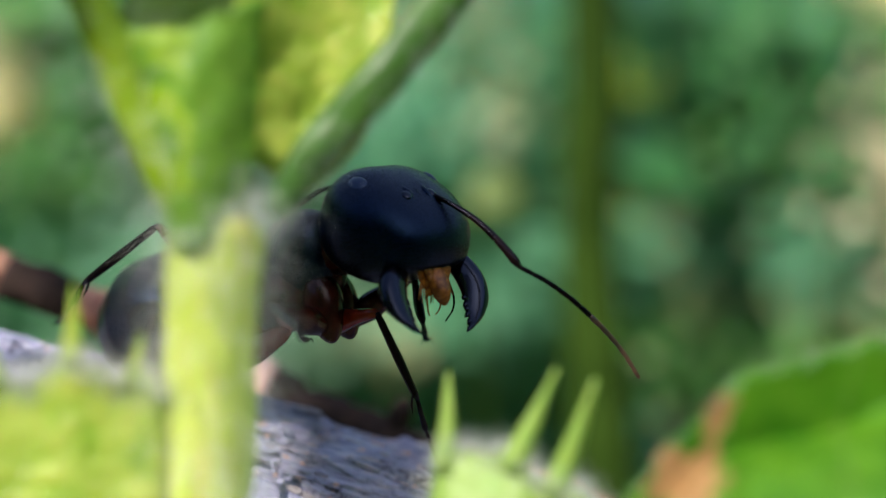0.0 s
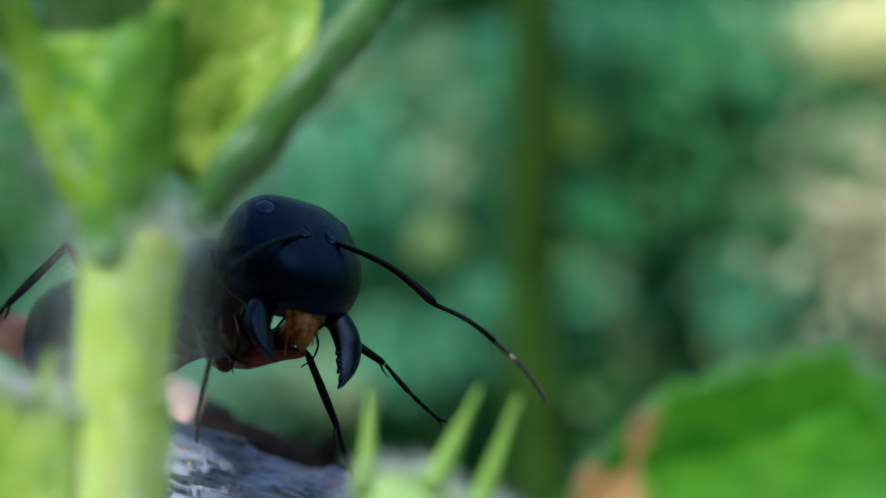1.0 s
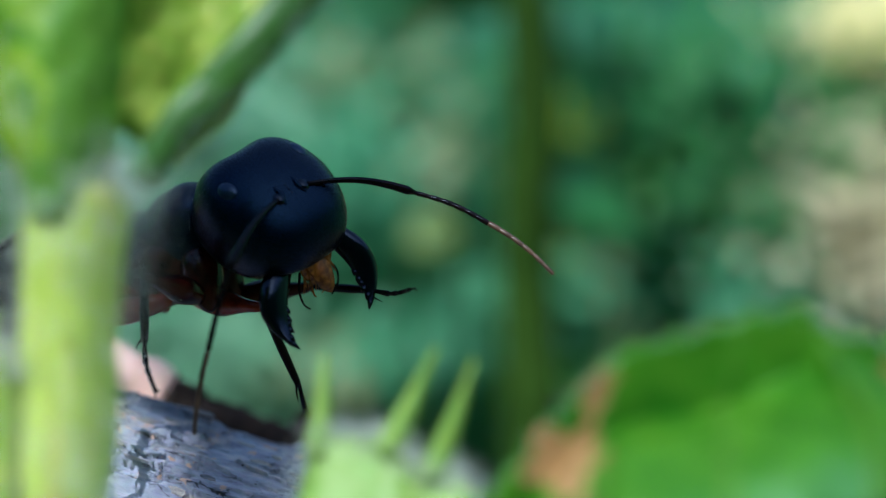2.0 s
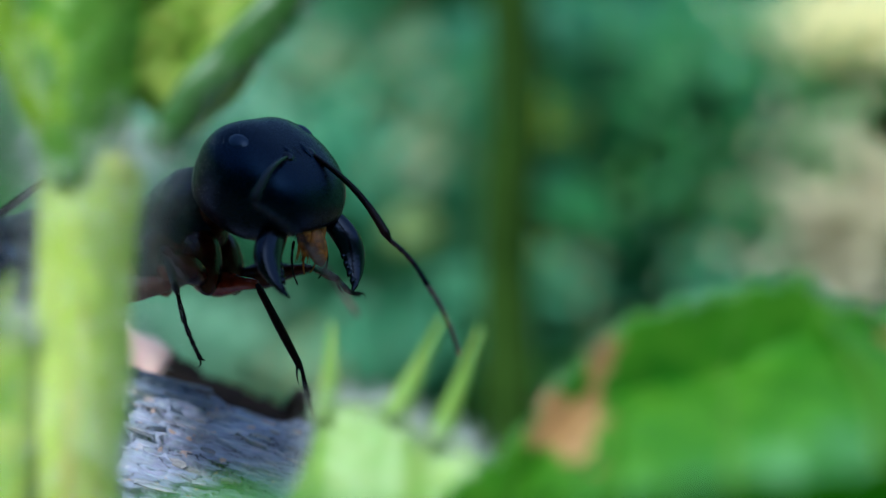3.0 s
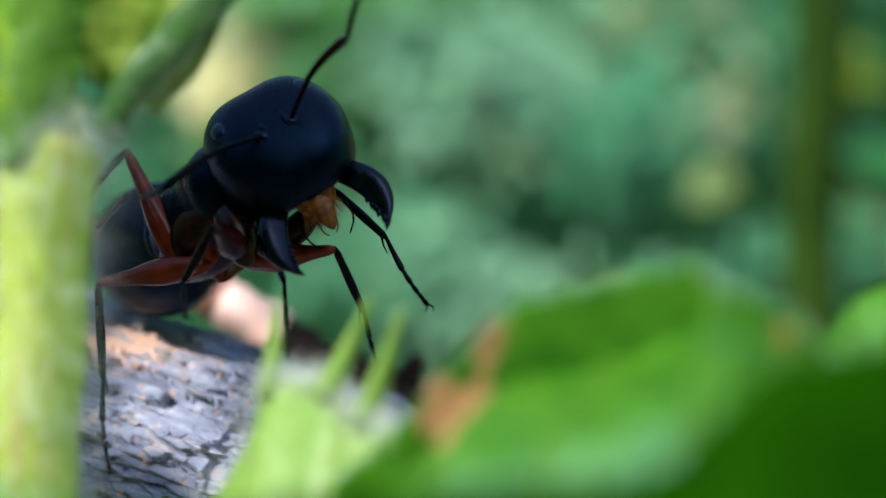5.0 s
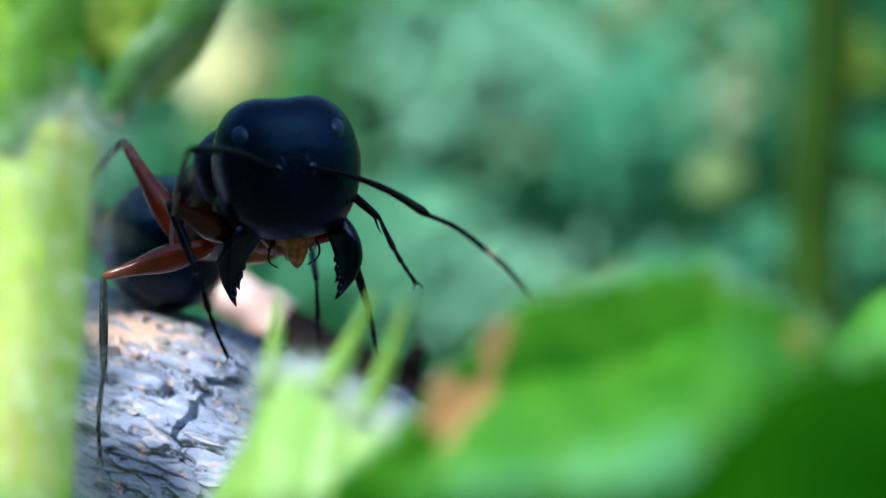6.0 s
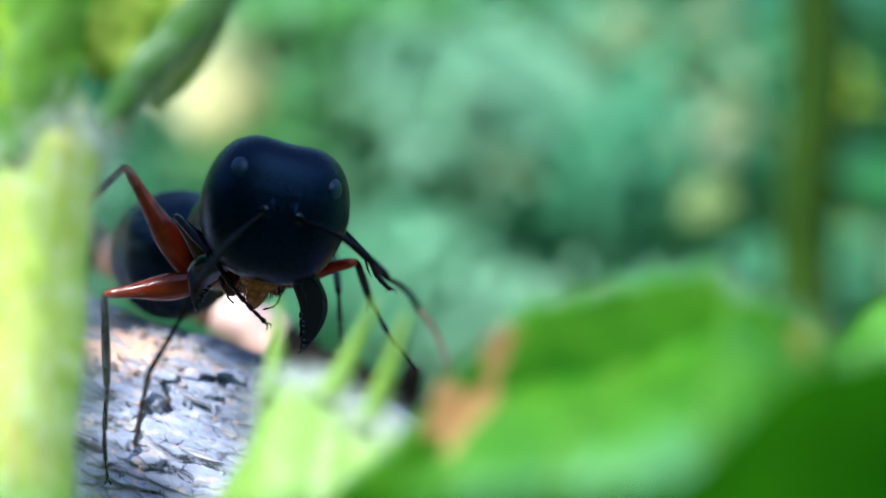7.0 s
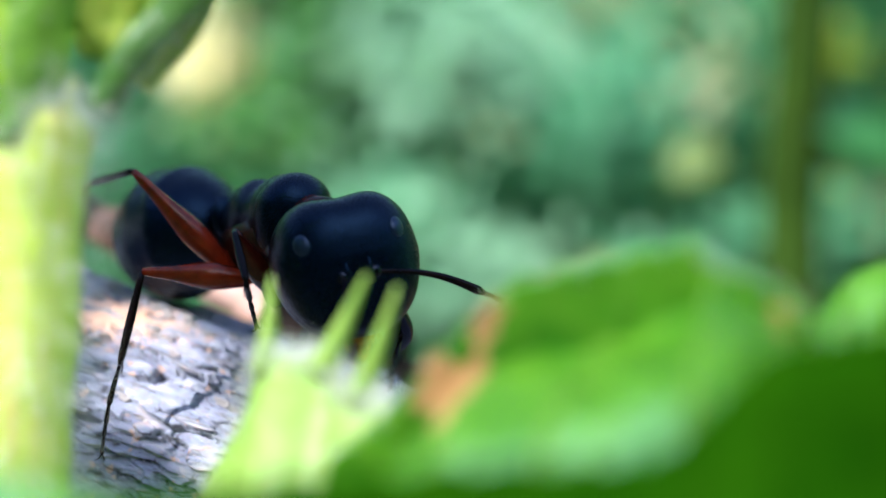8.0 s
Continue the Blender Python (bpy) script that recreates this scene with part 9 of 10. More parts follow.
    walk(ant_parts['femur_right_mid'], [
        (0, at(0.755, -2.988, 3.062, 118.4, -0.0, -71.6)),
        (0.2, at(0.607, -2.973, 3.051, 113.4, 0.2, -72.3)),
        (0.35, at(0.704, -2.463, 2.975, 109.4, 0.6, -74.0)),
        (0.5, at(0.800, -1.953, 2.901, 105.4, 0.9, -75.7)),
        (0.575, at(0.643, -1.980, 2.964, 105.1, 0.6, -75.4)),
        (0.65, at(0.486, -2.007, 3.028, 104.8, 0.4, -75.1)),
        (0.725, at(0.329, -2.035, 3.092, 104.5, 0.3, -74.8)),
        (0.8, at(0.172, -2.062, 3.155, 104.3, 0.2, -74.4)),
        (1, at(-0.089, -2.420, 2.870, 102.1, -0.4, -71.6)),
        (1.2, at(-0.434, -1.701, 3.185, 100.0, -0.7, -68.9)),
        (1.5, at(-0.218, -1.359, 3.557, 100.0, -0.4, -69.6)),
        (1.7, at(0.080, -0.604, 3.773, 105.6, 0.1, -71.6)),
        (1.975, at(0.222, -0.994, 3.628, 103.1, 0.1, -71.8)),
        (2.25, at(0.360, -1.378, 3.483, 100.5, 0.1, -71.9)),
        (2.525, at(0.493, -1.757, 3.336, 97.9, 0.1, -72.1)),
        (2.8, at(0.621, -2.132, 3.188, 95.3, 0.1, -72.3)),
        (3, at(0.173, -1.079, 3.370, 97.7, 1.3, -83.9)),
        (3.2, at(0.367, -1.931, 3.214, 95.5, 1.3, -87.2)),
        (3.5, at(-0.099, -0.692, 3.186, 95.7, 2.7, -106.3)),
        (3.575, at(-0.193, -0.953, 3.232, 98.4, -0.2, -85.7)),
        (3.65, at(-0.286, -1.215, 3.278, 100.1, -3.2, -65.2)),
        (3.725, at(-0.381, -1.476, 3.324, 100.4, -5.9, -44.5)),
        (3.8, at(-0.475, -1.738, 3.371, 99.4, -7.9, -23.6)),
        (4, at(-0.591, -1.550, 3.395, 100.9, -6.5, -22.3)),
        (4.2, at(-0.735, -1.417, 3.429, 103.5, -5.7, -19.6)),
        (4.5, at(-0.591, -2.060, 3.279, 102.0, -5.4, -14.3)),
        (4.575, at(-0.398, -2.349, 3.211, 105.9, 0.2, -34.7)),
        (4.65, at(-0.206, -2.637, 3.146, 107.8, 5.6, -55.1)),
        (4.725, at(-0.015, -2.925, 3.084, 107.3, 10.0, -76.0)),
        (4.8, at(0.175, -3.212, 3.026, 104.3, 13.1, -97.7)),
        (4.9, at(0.558, -3.471, 3.083, 102.7, 8.4, -85.6)),
        (5, at(0.930, -3.721, 3.149, 100.5, 5.0, -73.2)),
        (5.2, at(0.400, -1.476, 3.633, 111.0, -0.0, -59.8)),
        (5.475, at(0.377, -1.799, 3.506, 109.7, 1.0, -63.3)),
        (5.75, at(0.353, -2.121, 3.385, 108.4, 1.7, -66.8)),
        (6.025, at(0.326, -2.441, 3.270, 107.0, 2.2, -70.3)),
        (6.3, at(0.297, -2.760, 3.159, 105.5, 2.5, -73.9)),
        (6.4, at(0.496, -2.795, 3.156, 105.3, 1.8, -73.4)),
        (6.5, at(0.695, -2.830, 3.152, 105.0, 1.3, -72.8)),
        (6.7, at(0.931, -3.391, 2.847, 103.8, 4.3, -88.6)),
        (7, at(0.033, -1.558, 2.699, 97.7, 1.8, -73.2)),
        (7.2, at(0.049, -1.561, 2.473, 98.6, 1.1, -70.6)),
        (7.35, at(0.050, -1.710, 2.402, 93.3, 0.2, -54.0)),
        (7.5, at(0.050, -1.859, 2.333, 87.8, 0.6, -37.5)),
        (7.65, at(0.292, -1.375, 2.580, 93.8, 1.2, -49.2)),
        (7.8, at(0.532, -0.889, 2.836, 99.7, 2.5, -60.8)),
        (8, at(1.416, -1.439, 2.017, 86.0, 1.9, -63.1)),
    ])
    walk(ant_parts['tibia_right_mid'], [
        (0, at(-1.749, -3.821, 1.636, 120.4, -0.0, 1.1)),
        (0.2, at(-2.018, -3.807, 1.861, 130.0, -0.6, 2.1)),
        (0.35, at(-2.019, -3.234, 1.980, 155.9, 3.6, -2.1)),
        (0.5, at(-2.006, -2.656, 2.105, -178.0, 9.6, -1.5)),
        (0.575, at(-2.162, -2.702, 2.183, 174.4, 4.8, -0.9)),
        (0.65, at(-2.318, -2.748, 2.260, 166.7, 0.2, 0.2)),
        (0.725, at(-2.474, -2.794, 2.338, 158.8, -3.3, 4.0)),
        (0.8, at(-2.630, -2.840, 2.416, 150.3, -5.7, 8.6)),
        (1, at(-2.872, -3.348, 2.243, 149.4, -9.2, 15.7)),
        (1.2, at(-3.187, -2.770, 2.663, 151.6, -7.9, 19.6)),
        (1.5, at(-2.987, -2.391, 3.037, 147.7, -8.8, 24.9)),
        (1.7, at(-2.662, -1.515, 2.964, 146.5, -6.1, 26.4)),
        (1.975, at(-2.554, -1.907, 2.951, 145.5, -3.6, 26.6)),
        (2.25, at(-2.445, -2.291, 2.937, 144.6, -1.7, 26.1)),
        (2.525, at(-2.335, -2.669, 2.924, 143.6, -0.1, 25.0)),
        (2.8, at(-2.224, -3.041, 2.910, 142.7, 1.1, 23.5)),
        (3, at(-2.785, -1.385, 2.970, 147.5, -1.6, 26.1)),
        (3.2, at(-2.616, -2.072, 2.926, 144.9, -0.8, 26.0)),
        (3.5, at(-2.961, 0.157, 2.890, 151.2, -1.3, 27.0)),
        (3.575, at(-3.152, -1.177, 2.793, 165.6, -2.6, 30.0)),
        (3.65, at(-2.955, -2.481, 2.754, -179.5, -5.2, 24.1)),
        (3.725, at(-2.408, -3.620, 2.783, -164.9, -6.3, 23.8)),
        (3.8, at(-1.596, -4.477, 2.883, -150.2, -7.2, 23.3)),
        (4, at(-1.650, -4.299, 2.830, -150.8, -5.4, 24.3)),
        (4.2, at(-1.648, -4.188, 2.730, -157.0, -3.6, 25.1)),
        (4.5, at(-1.261, -4.917, 2.656, -164.7, -0.8, 25.8)),
        (4.575, at(-2.041, -4.720, 2.386, -170.4, 0.6, 20.8)),
        (4.65, at(-2.599, -4.199, 2.232, -176.2, 0.9, 16.7)),
        (4.725, at(-2.833, -3.465, 2.206, 178.1, 0.4, 13.4)),
        (4.8, at(-2.683, -2.656, 2.302, 172.5, -0.6, 10.8)),
        (4.9, at(-2.368, -3.601, 2.432, 173.7, -3.1, 8.9)),
        (5, at(-1.908, -4.529, 2.606, 175.1, -5.4, 7.2)),
        (5.2, at(-2.021, -2.884, 2.558, 171.2, 4.1, 4.6)),
        (5.475, at(-2.152, -3.055, 2.494, 169.6, 0.2, 4.2)),
        (5.75, at(-2.274, -3.219, 2.438, 168.2, -3.8, 4.0)),
        (6.025, at(-2.386, -3.376, 2.393, 166.1, -6.2, 10.7)),
        (6.3, at(-2.490, -3.528, 2.356, 163.2, -8.0, 17.8)),
        (6.4, at(-2.284, -3.599, 2.366, 159.3, -7.0, 22.4)),
        (6.5, at(-2.078, -3.669, 2.376, 155.6, -5.9, 25.8)),
        (6.7, at(-1.983, -3.407, 2.134, 155.4, -4.3, 27.8)),
        (7, at(-2.817, -2.407, 2.298, 174.2, -3.3, 22.2)),
        (7.2, at(-2.751, -2.540, 2.023, 153.1, -3.5, 24.5)),
        (7.35, at(-2.374, -3.469, 2.227, 174.2, -1.5, 19.5)),
        (7.5, at(-1.776, -4.236, 2.448, -165.1, 2.3, 20.5)),
        (7.65, at(-1.977, -3.327, 2.381, -176.9, 4.7, 16.5)),
        (7.8, at(-2.060, -2.313, 2.333, 171.2, 5.5, 13.1)),
        (8, at(-1.249, -2.802, 2.228, 168.6, 9.3, 3.0)),
    ])
    walk(ant_parts['tarsus_right_mid'], [
        (0, at(-1.705, -6.062, 0.319, 165.5, -0.0, -145.5)),
        (0.2, at(-1.926, -5.796, 0.190, 162.8, 4.4, -150.6)),
        (0.35, at(-2.208, -4.288, -0.389, -166.4, -0.4, -151.8)),
        (0.5, at(-2.435, -2.552, -0.457, -135.5, -3.5, -154.8)),
        (0.575, at(-2.384, -2.952, -0.396, -152.4, 1.2, -152.4)),
        (0.65, at(-2.327, -3.346, -0.270, -169.4, 6.1, -151.5)),
        (0.725, at(-2.270, -3.724, -0.081, 173.5, 10.8, -152.0)),
        (0.8, at(-2.218, -4.079, 0.168, 154.5, 12.3, -159.9)),
        (1, at(-2.170, -4.527, 0.035, 150.7, 10.4, -164.7)),
        (1.2, at(-2.477, -3.829, 0.397, 155.2, 7.0, -167.6)),
        (1.5, at(-2.096, -3.507, 0.865, 163.2, 6.3, -172.8)),
        (1.7, at(-1.818, -2.698, 0.808, 163.9, 6.7, -178.8)),
        (1.975, at(-1.773, -3.163, 0.812, 164.4, 6.1, 175.9)),
        (2.25, at(-1.726, -3.618, 0.820, 164.8, 5.6, 170.7)),
        (2.525, at(-1.680, -4.065, 0.830, 165.2, 5.4, 165.7)),
        (2.8, at(-1.635, -4.504, 0.843, 165.6, 5.2, 160.6)),
        (3, at(-2.114, -2.612, 0.778, 175.3, 14.4, 146.2)),
        (3.2, at(-1.933, -3.404, 0.800, 169.2, 5.3, 148.0)),
        (3.5, at(-2.348, -0.937, 0.612, 178.3, 13.1, 147.8)),
        (3.575, at(-2.729, -1.681, 0.278, 178.5, 12.7, 147.8)),
        (3.65, at(-2.748, -2.364, 0.165, 178.8, 12.4, 147.8)),
        (3.725, at(-2.432, -2.888, 0.289, 179.0, 12.0, 147.8)),
        (3.8, at(-1.848, -3.179, 0.645, 179.2, 11.7, 147.8)),
        (4, at(-1.978, -3.055, 0.570, 179.8, 10.8, 147.8)),
        (4.2, at(-1.944, -3.204, 0.342, -179.3, 10.8, 147.8)),
        (4.5, at(-1.529, -4.284, 0.148, 173.9, -2.5, 149.2)),
        (4.575, at(-2.221, -4.324, -0.177, 178.2, 4.3, 149.0)),
        (4.65, at(-2.689, -4.044, -0.361, -177.5, 11.0, 149.3)),
        (4.725, at(-2.831, -3.553, -0.393, -172.9, 17.7, 150.2)),
        (4.8, at(-2.591, -2.986, -0.275, -168.0, 24.3, 151.6)),
        (4.9, at(-2.186, -3.860, -0.149, -167.5, 26.3, 152.1)),
        (5, at(-1.636, -4.717, 0.027, -166.9, 28.3, 152.6)),
        (5.2, at(-2.174, -3.297, -0.004, -173.4, 7.9, 150.0)),
        (5.475, at(-2.126, -3.521, -0.064, -177.6, 1.1, 149.7)),
        (5.75, at(-2.069, -3.736, -0.101, 178.2, -5.7, 149.9)),
        (6.025, at(-2.004, -3.942, -0.116, 173.8, -12.4, 150.7)),
        (6.3, at(-1.931, -4.139, -0.109, 165.6, -16.6, 163.3)),
        (6.4, at(-1.660, -4.336, -0.048, 178.3, -5.1, 162.9)),
        (6.5, at(-1.390, -4.531, 0.022, -168.9, 5.9, 165.1)),
        (6.7, at(-1.324, -4.281, -0.224, -167.8, 4.5, 164.8)),
        (7, at(-2.578, -2.592, -0.284, -173.5, 7.6, 165.2)),
        (7.2, at(-2.134, -3.554, -0.291, -169.9, 5.5, 164.8)),
        (7.35, at(-2.220, -3.695, -0.359, -171.4, 6.9, 165.0)),
        (7.5, at(-2.105, -3.645, -0.062, -173.0, 8.3, 165.2)),
        (7.65, at(-2.221, -3.251, -0.206, -170.4, 6.3, 164.8)),
        (7.8, at(-2.209, -2.755, -0.225, -167.9, 4.3, 164.4)),
        (8, at(-1.631, -3.335, -0.288, -165.0, -0.5, 163.1)),
    ])
    walk(ant_parts['femur_right_hind'], [
        (0, at(-0.138, -2.772, 2.815, 39.3, -0.0, -72.9)),
        (0.2, at(-0.266, -2.730, 2.761, 40.3, -0.8, -73.9)),
        (0.5, at(-0.090, -1.707, 2.673, 41.3, -1.7, -75.6)),
        (0.8, at(-0.713, -1.777, 2.954, 36.3, -8.8, -85.1)),
        (1, at(-0.956, -2.132, 2.607, 33.8, -0.6, -79.9)),
        (1.2, at(-1.303, -1.335, 3.058, 42.1, -5.5, -87.0)),
        (1.5, at(-1.087, -0.982, 3.466, 55.3, -11.0, -100.4)),
        (1.7, at(-0.754, -0.226, 3.516, 56.2, -9.7, -103.6)),
        (1.975, at(-0.637, -0.678, 3.369, 51.9, -3.9, -98.1)),
        (2.25, at(-0.520, -1.126, 3.223, 47.9, 1.0, -92.2)),
        (2.525, at(-0.403, -1.570, 3.077, 44.6, 5.3, -85.4)),
        (2.8, at(-0.287, -2.012, 2.932, 42.2, 9.0, -77.7)),
        (3, at(-0.669, -0.727, 3.099, 40.2, 7.0, -75.9)),
        (3.2, at(-0.449, -1.654, 2.810, 38.7, 5.1, -74.7)),
        (3.5, at(-0.914, -0.289, 2.907, 38.6, 4.0, -73.5)),
        (3.65, at(-1.111, -0.825, 3.007, 36.7, -6.2, -84.3)),
        (3.8, at(-1.308, -1.362, 3.108, 38.1, -14.7, -97.7)),
        (4, at(-1.408, -1.105, 3.194, 40.7, -13.9, -103.8)),
        (4.2, at(-1.511, -0.889, 3.276, 45.3, -15.4, -112.8)),
        (4.275, at(-1.481, -1.061, 3.229, 46.2, -13.7, -117.8)),
        (4.35, at(-1.450, -1.232, 3.182, 47.0, -12.3, -122.3)),
        (4.425, at(-1.419, -1.404, 3.135, 47.8, -11.1, -126.5)),
        (4.5, at(-1.388, -1.575, 3.089, 48.6, -10.1, -130.5)),
        (4.575, at(-1.192, -1.877, 2.982, 48.9, -7.7, -131.6)),
        (4.65, at(-0.997, -2.179, 2.879, 49.1, -5.8, -132.3)),
        (4.725, at(-0.800, -2.482, 2.780, 49.3, -4.3, -132.7)),
        (4.8, at(-0.604, -2.784, 2.684, 49.4, -3.0, -132.7)),
        (4.9, at(-0.233, -3.120, 2.687, 38.3, 3.7, -125.6)),
        (5, at(0.135, -3.449, 2.703, 28.7, 10.1, -116.5)),
        (5.2, at(-0.350, -0.945, 3.386, 45.2, 13.9, -106.1)),
        (5.475, at(-0.370, -1.290, 3.212, 42.1, 10.1, -104.5)),
        (5.75, at(-0.390, -1.635, 3.043, 38.9, 7.1, -103.4)),
        (6.025, at(-0.410, -1.979, 2.881, 35.4, 4.7, -102.5)),
        (6.3, at(-0.429, -2.324, 2.726, 31.9, 2.9, -102.1)),
        (6.5, at(-0.042, -2.398, 2.733, 23.3, 13.2, -90.0)),
        (6.7, at(0.143, -3.079, 2.415, 23.8, 1.9, -93.8)),
        (6.85, at(-0.253, -2.027, 2.409, 25.8, 7.7, -86.3)),
        (7, at(-0.653, -0.950, 2.443, 29.5, 12.3, -77.1)),
        (7.2, at(-0.603, -0.940, 2.166, 31.0, 1.7, -82.6)),
        (7.5, at(-0.622, -1.235, 2.079, 33.2, -6.1, -90.8)),
        (7.65, at(-0.401, -0.748, 2.401, 36.6, 3.2, -82.3)),
        (7.8, at(-0.177, -0.263, 2.734, 42.1, 10.1, -71.3)),
        (7.9, at(0.217, -0.591, 2.408, 42.9, 8.1, -69.1)),
        (8, at(0.620, -0.922, 2.087, 43.6, 6.5, -67.4)),
    ])
    walk(ant_parts['tibia_right_hind'], [
        (0, at(-2.557, -3.518, 5.912, 117.7, 0.0, -119.9)),
        (0.2, at(-2.763, -3.406, 5.812, 118.5, 1.4, -123.3)),
        (0.5, at(-2.671, -2.276, 5.676, 125.7, -2.6, -116.4)),
        (0.8, at(-3.114, -1.488, 6.140, 123.0, 0.4, -121.2)),
        (1, at(-3.152, -2.491, 5.931, 119.9, 1.9, -125.1)),
        (1.2, at(-3.994, -1.189, 6.014, 119.1, -0.2, -121.2)),
        (1.5, at(-4.243, 0.040, 5.701, 118.2, -0.1, -121.3)),
        (1.7, at(-3.897, 0.920, 5.710, 118.4, 1.1, -124.2)),
        (1.975, at(-3.727, -0.066, 5.834, 116.4, 1.4, -125.7)),
        (2.25, at(-3.488, -1.061, 5.904, 114.4, 1.6, -127.1)),
        (2.525, at(-3.182, -2.054, 5.913, 112.3, 1.7, -128.5)),
        (2.8, at(-2.815, -3.034, 5.859, 110.3, 1.7, -129.9)),
        (3, at(-3.083, -1.715, 6.131, 110.0, 1.3, -129.8)),
        (3.2, at(-2.788, -2.583, 5.920, 108.6, 0.8, -128.8)),
        (3.5, at(-3.245, -1.207, 6.026, 111.6, 1.2, -130.7)),
        (3.65, at(-3.527, -0.719, 6.194, 114.5, 1.0, -130.9)),
        (3.8, at(-3.648, -0.238, 6.151, 117.4, 0.8, -131.1)),
        (4, at(-3.765, 0.223, 6.140, 118.7, 0.5, -130.9)),
        (4.2, at(-3.842, 0.904, 5.988, 120.2, -0.7, -128.4)),
        (4.275, at(-3.728, 0.864, 5.921, 120.4, -0.8, -127.6)),
        (4.35, at(-3.611, 0.820, 5.849, 120.6, -1.0, -126.9)),
        (4.425, at(-3.491, 0.774, 5.774, 120.7, -1.1, -126.1)),
        (4.5, at(-3.368, 0.724, 5.695, 120.9, -1.2, -125.3)),
        (4.575, at(-3.212, 0.388, 5.588, 120.9, -1.3, -124.4)),
        (4.65, at(-3.055, 0.051, 5.484, 120.8, -1.3, -123.5)),
        (4.725, at(-2.898, -0.286, 5.384, 120.8, -1.4, -122.7)),
        (4.8, at(-2.740, -0.624, 5.286, 120.7, -1.4, -121.8)),
        (4.9, at(-2.367, -1.842, 5.820, 121.5, -2.0, -119.7)),
        (5, at(-1.856, -3.139, 6.158, 122.1, -2.5, -117.6)),
        (5.2, at(-3.265, -0.810, 6.122, 126.7, -3.7, -114.0)),
        (5.475, at(-3.099, -1.119, 6.131, 126.8, -3.2, -113.1)),
        (5.75, at(-2.921, -1.428, 6.134, 126.9, -2.7, -112.2)),
        (6.025, at(-2.732, -1.739, 6.129, 127.1, -2.4, -111.4)),
        (6.3, at(-2.532, -2.050, 6.117, 127.2, -2.1, -110.7)),
        (6.5, at(-1.622, -3.239, 6.310, 131.5, -3.4, -107.6)),
        (6.7, at(-1.477, -3.092, 6.073, 113.4, 2.6, -123.2)),
        (6.85, at(-1.958, -2.621, 5.978, 117.2, 0.4, -119.1)),
        (7, at(-2.406, -2.113, 5.845, 120.9, -1.6, -114.8)),
        (7.2, at(-2.632, -1.311, 5.593, 122.6, -0.9, -115.3)),
        (7.5, at(-2.804, -0.850, 5.409, 124.0, -0.9, -114.8)),
        (7.65, at(-2.739, -1.245, 5.609, 121.8, 0.4, -117.3)),
        (7.8, at(-2.552, -1.616, 5.655, 119.4, 1.5, -120.0)),
        (7.9, at(-2.181, -1.951, 5.306, 108.1, 2.1, -123.7)),
        (8, at(-1.801, -2.289, 4.963, 96.7, 2.0, -127.3)),
    ])
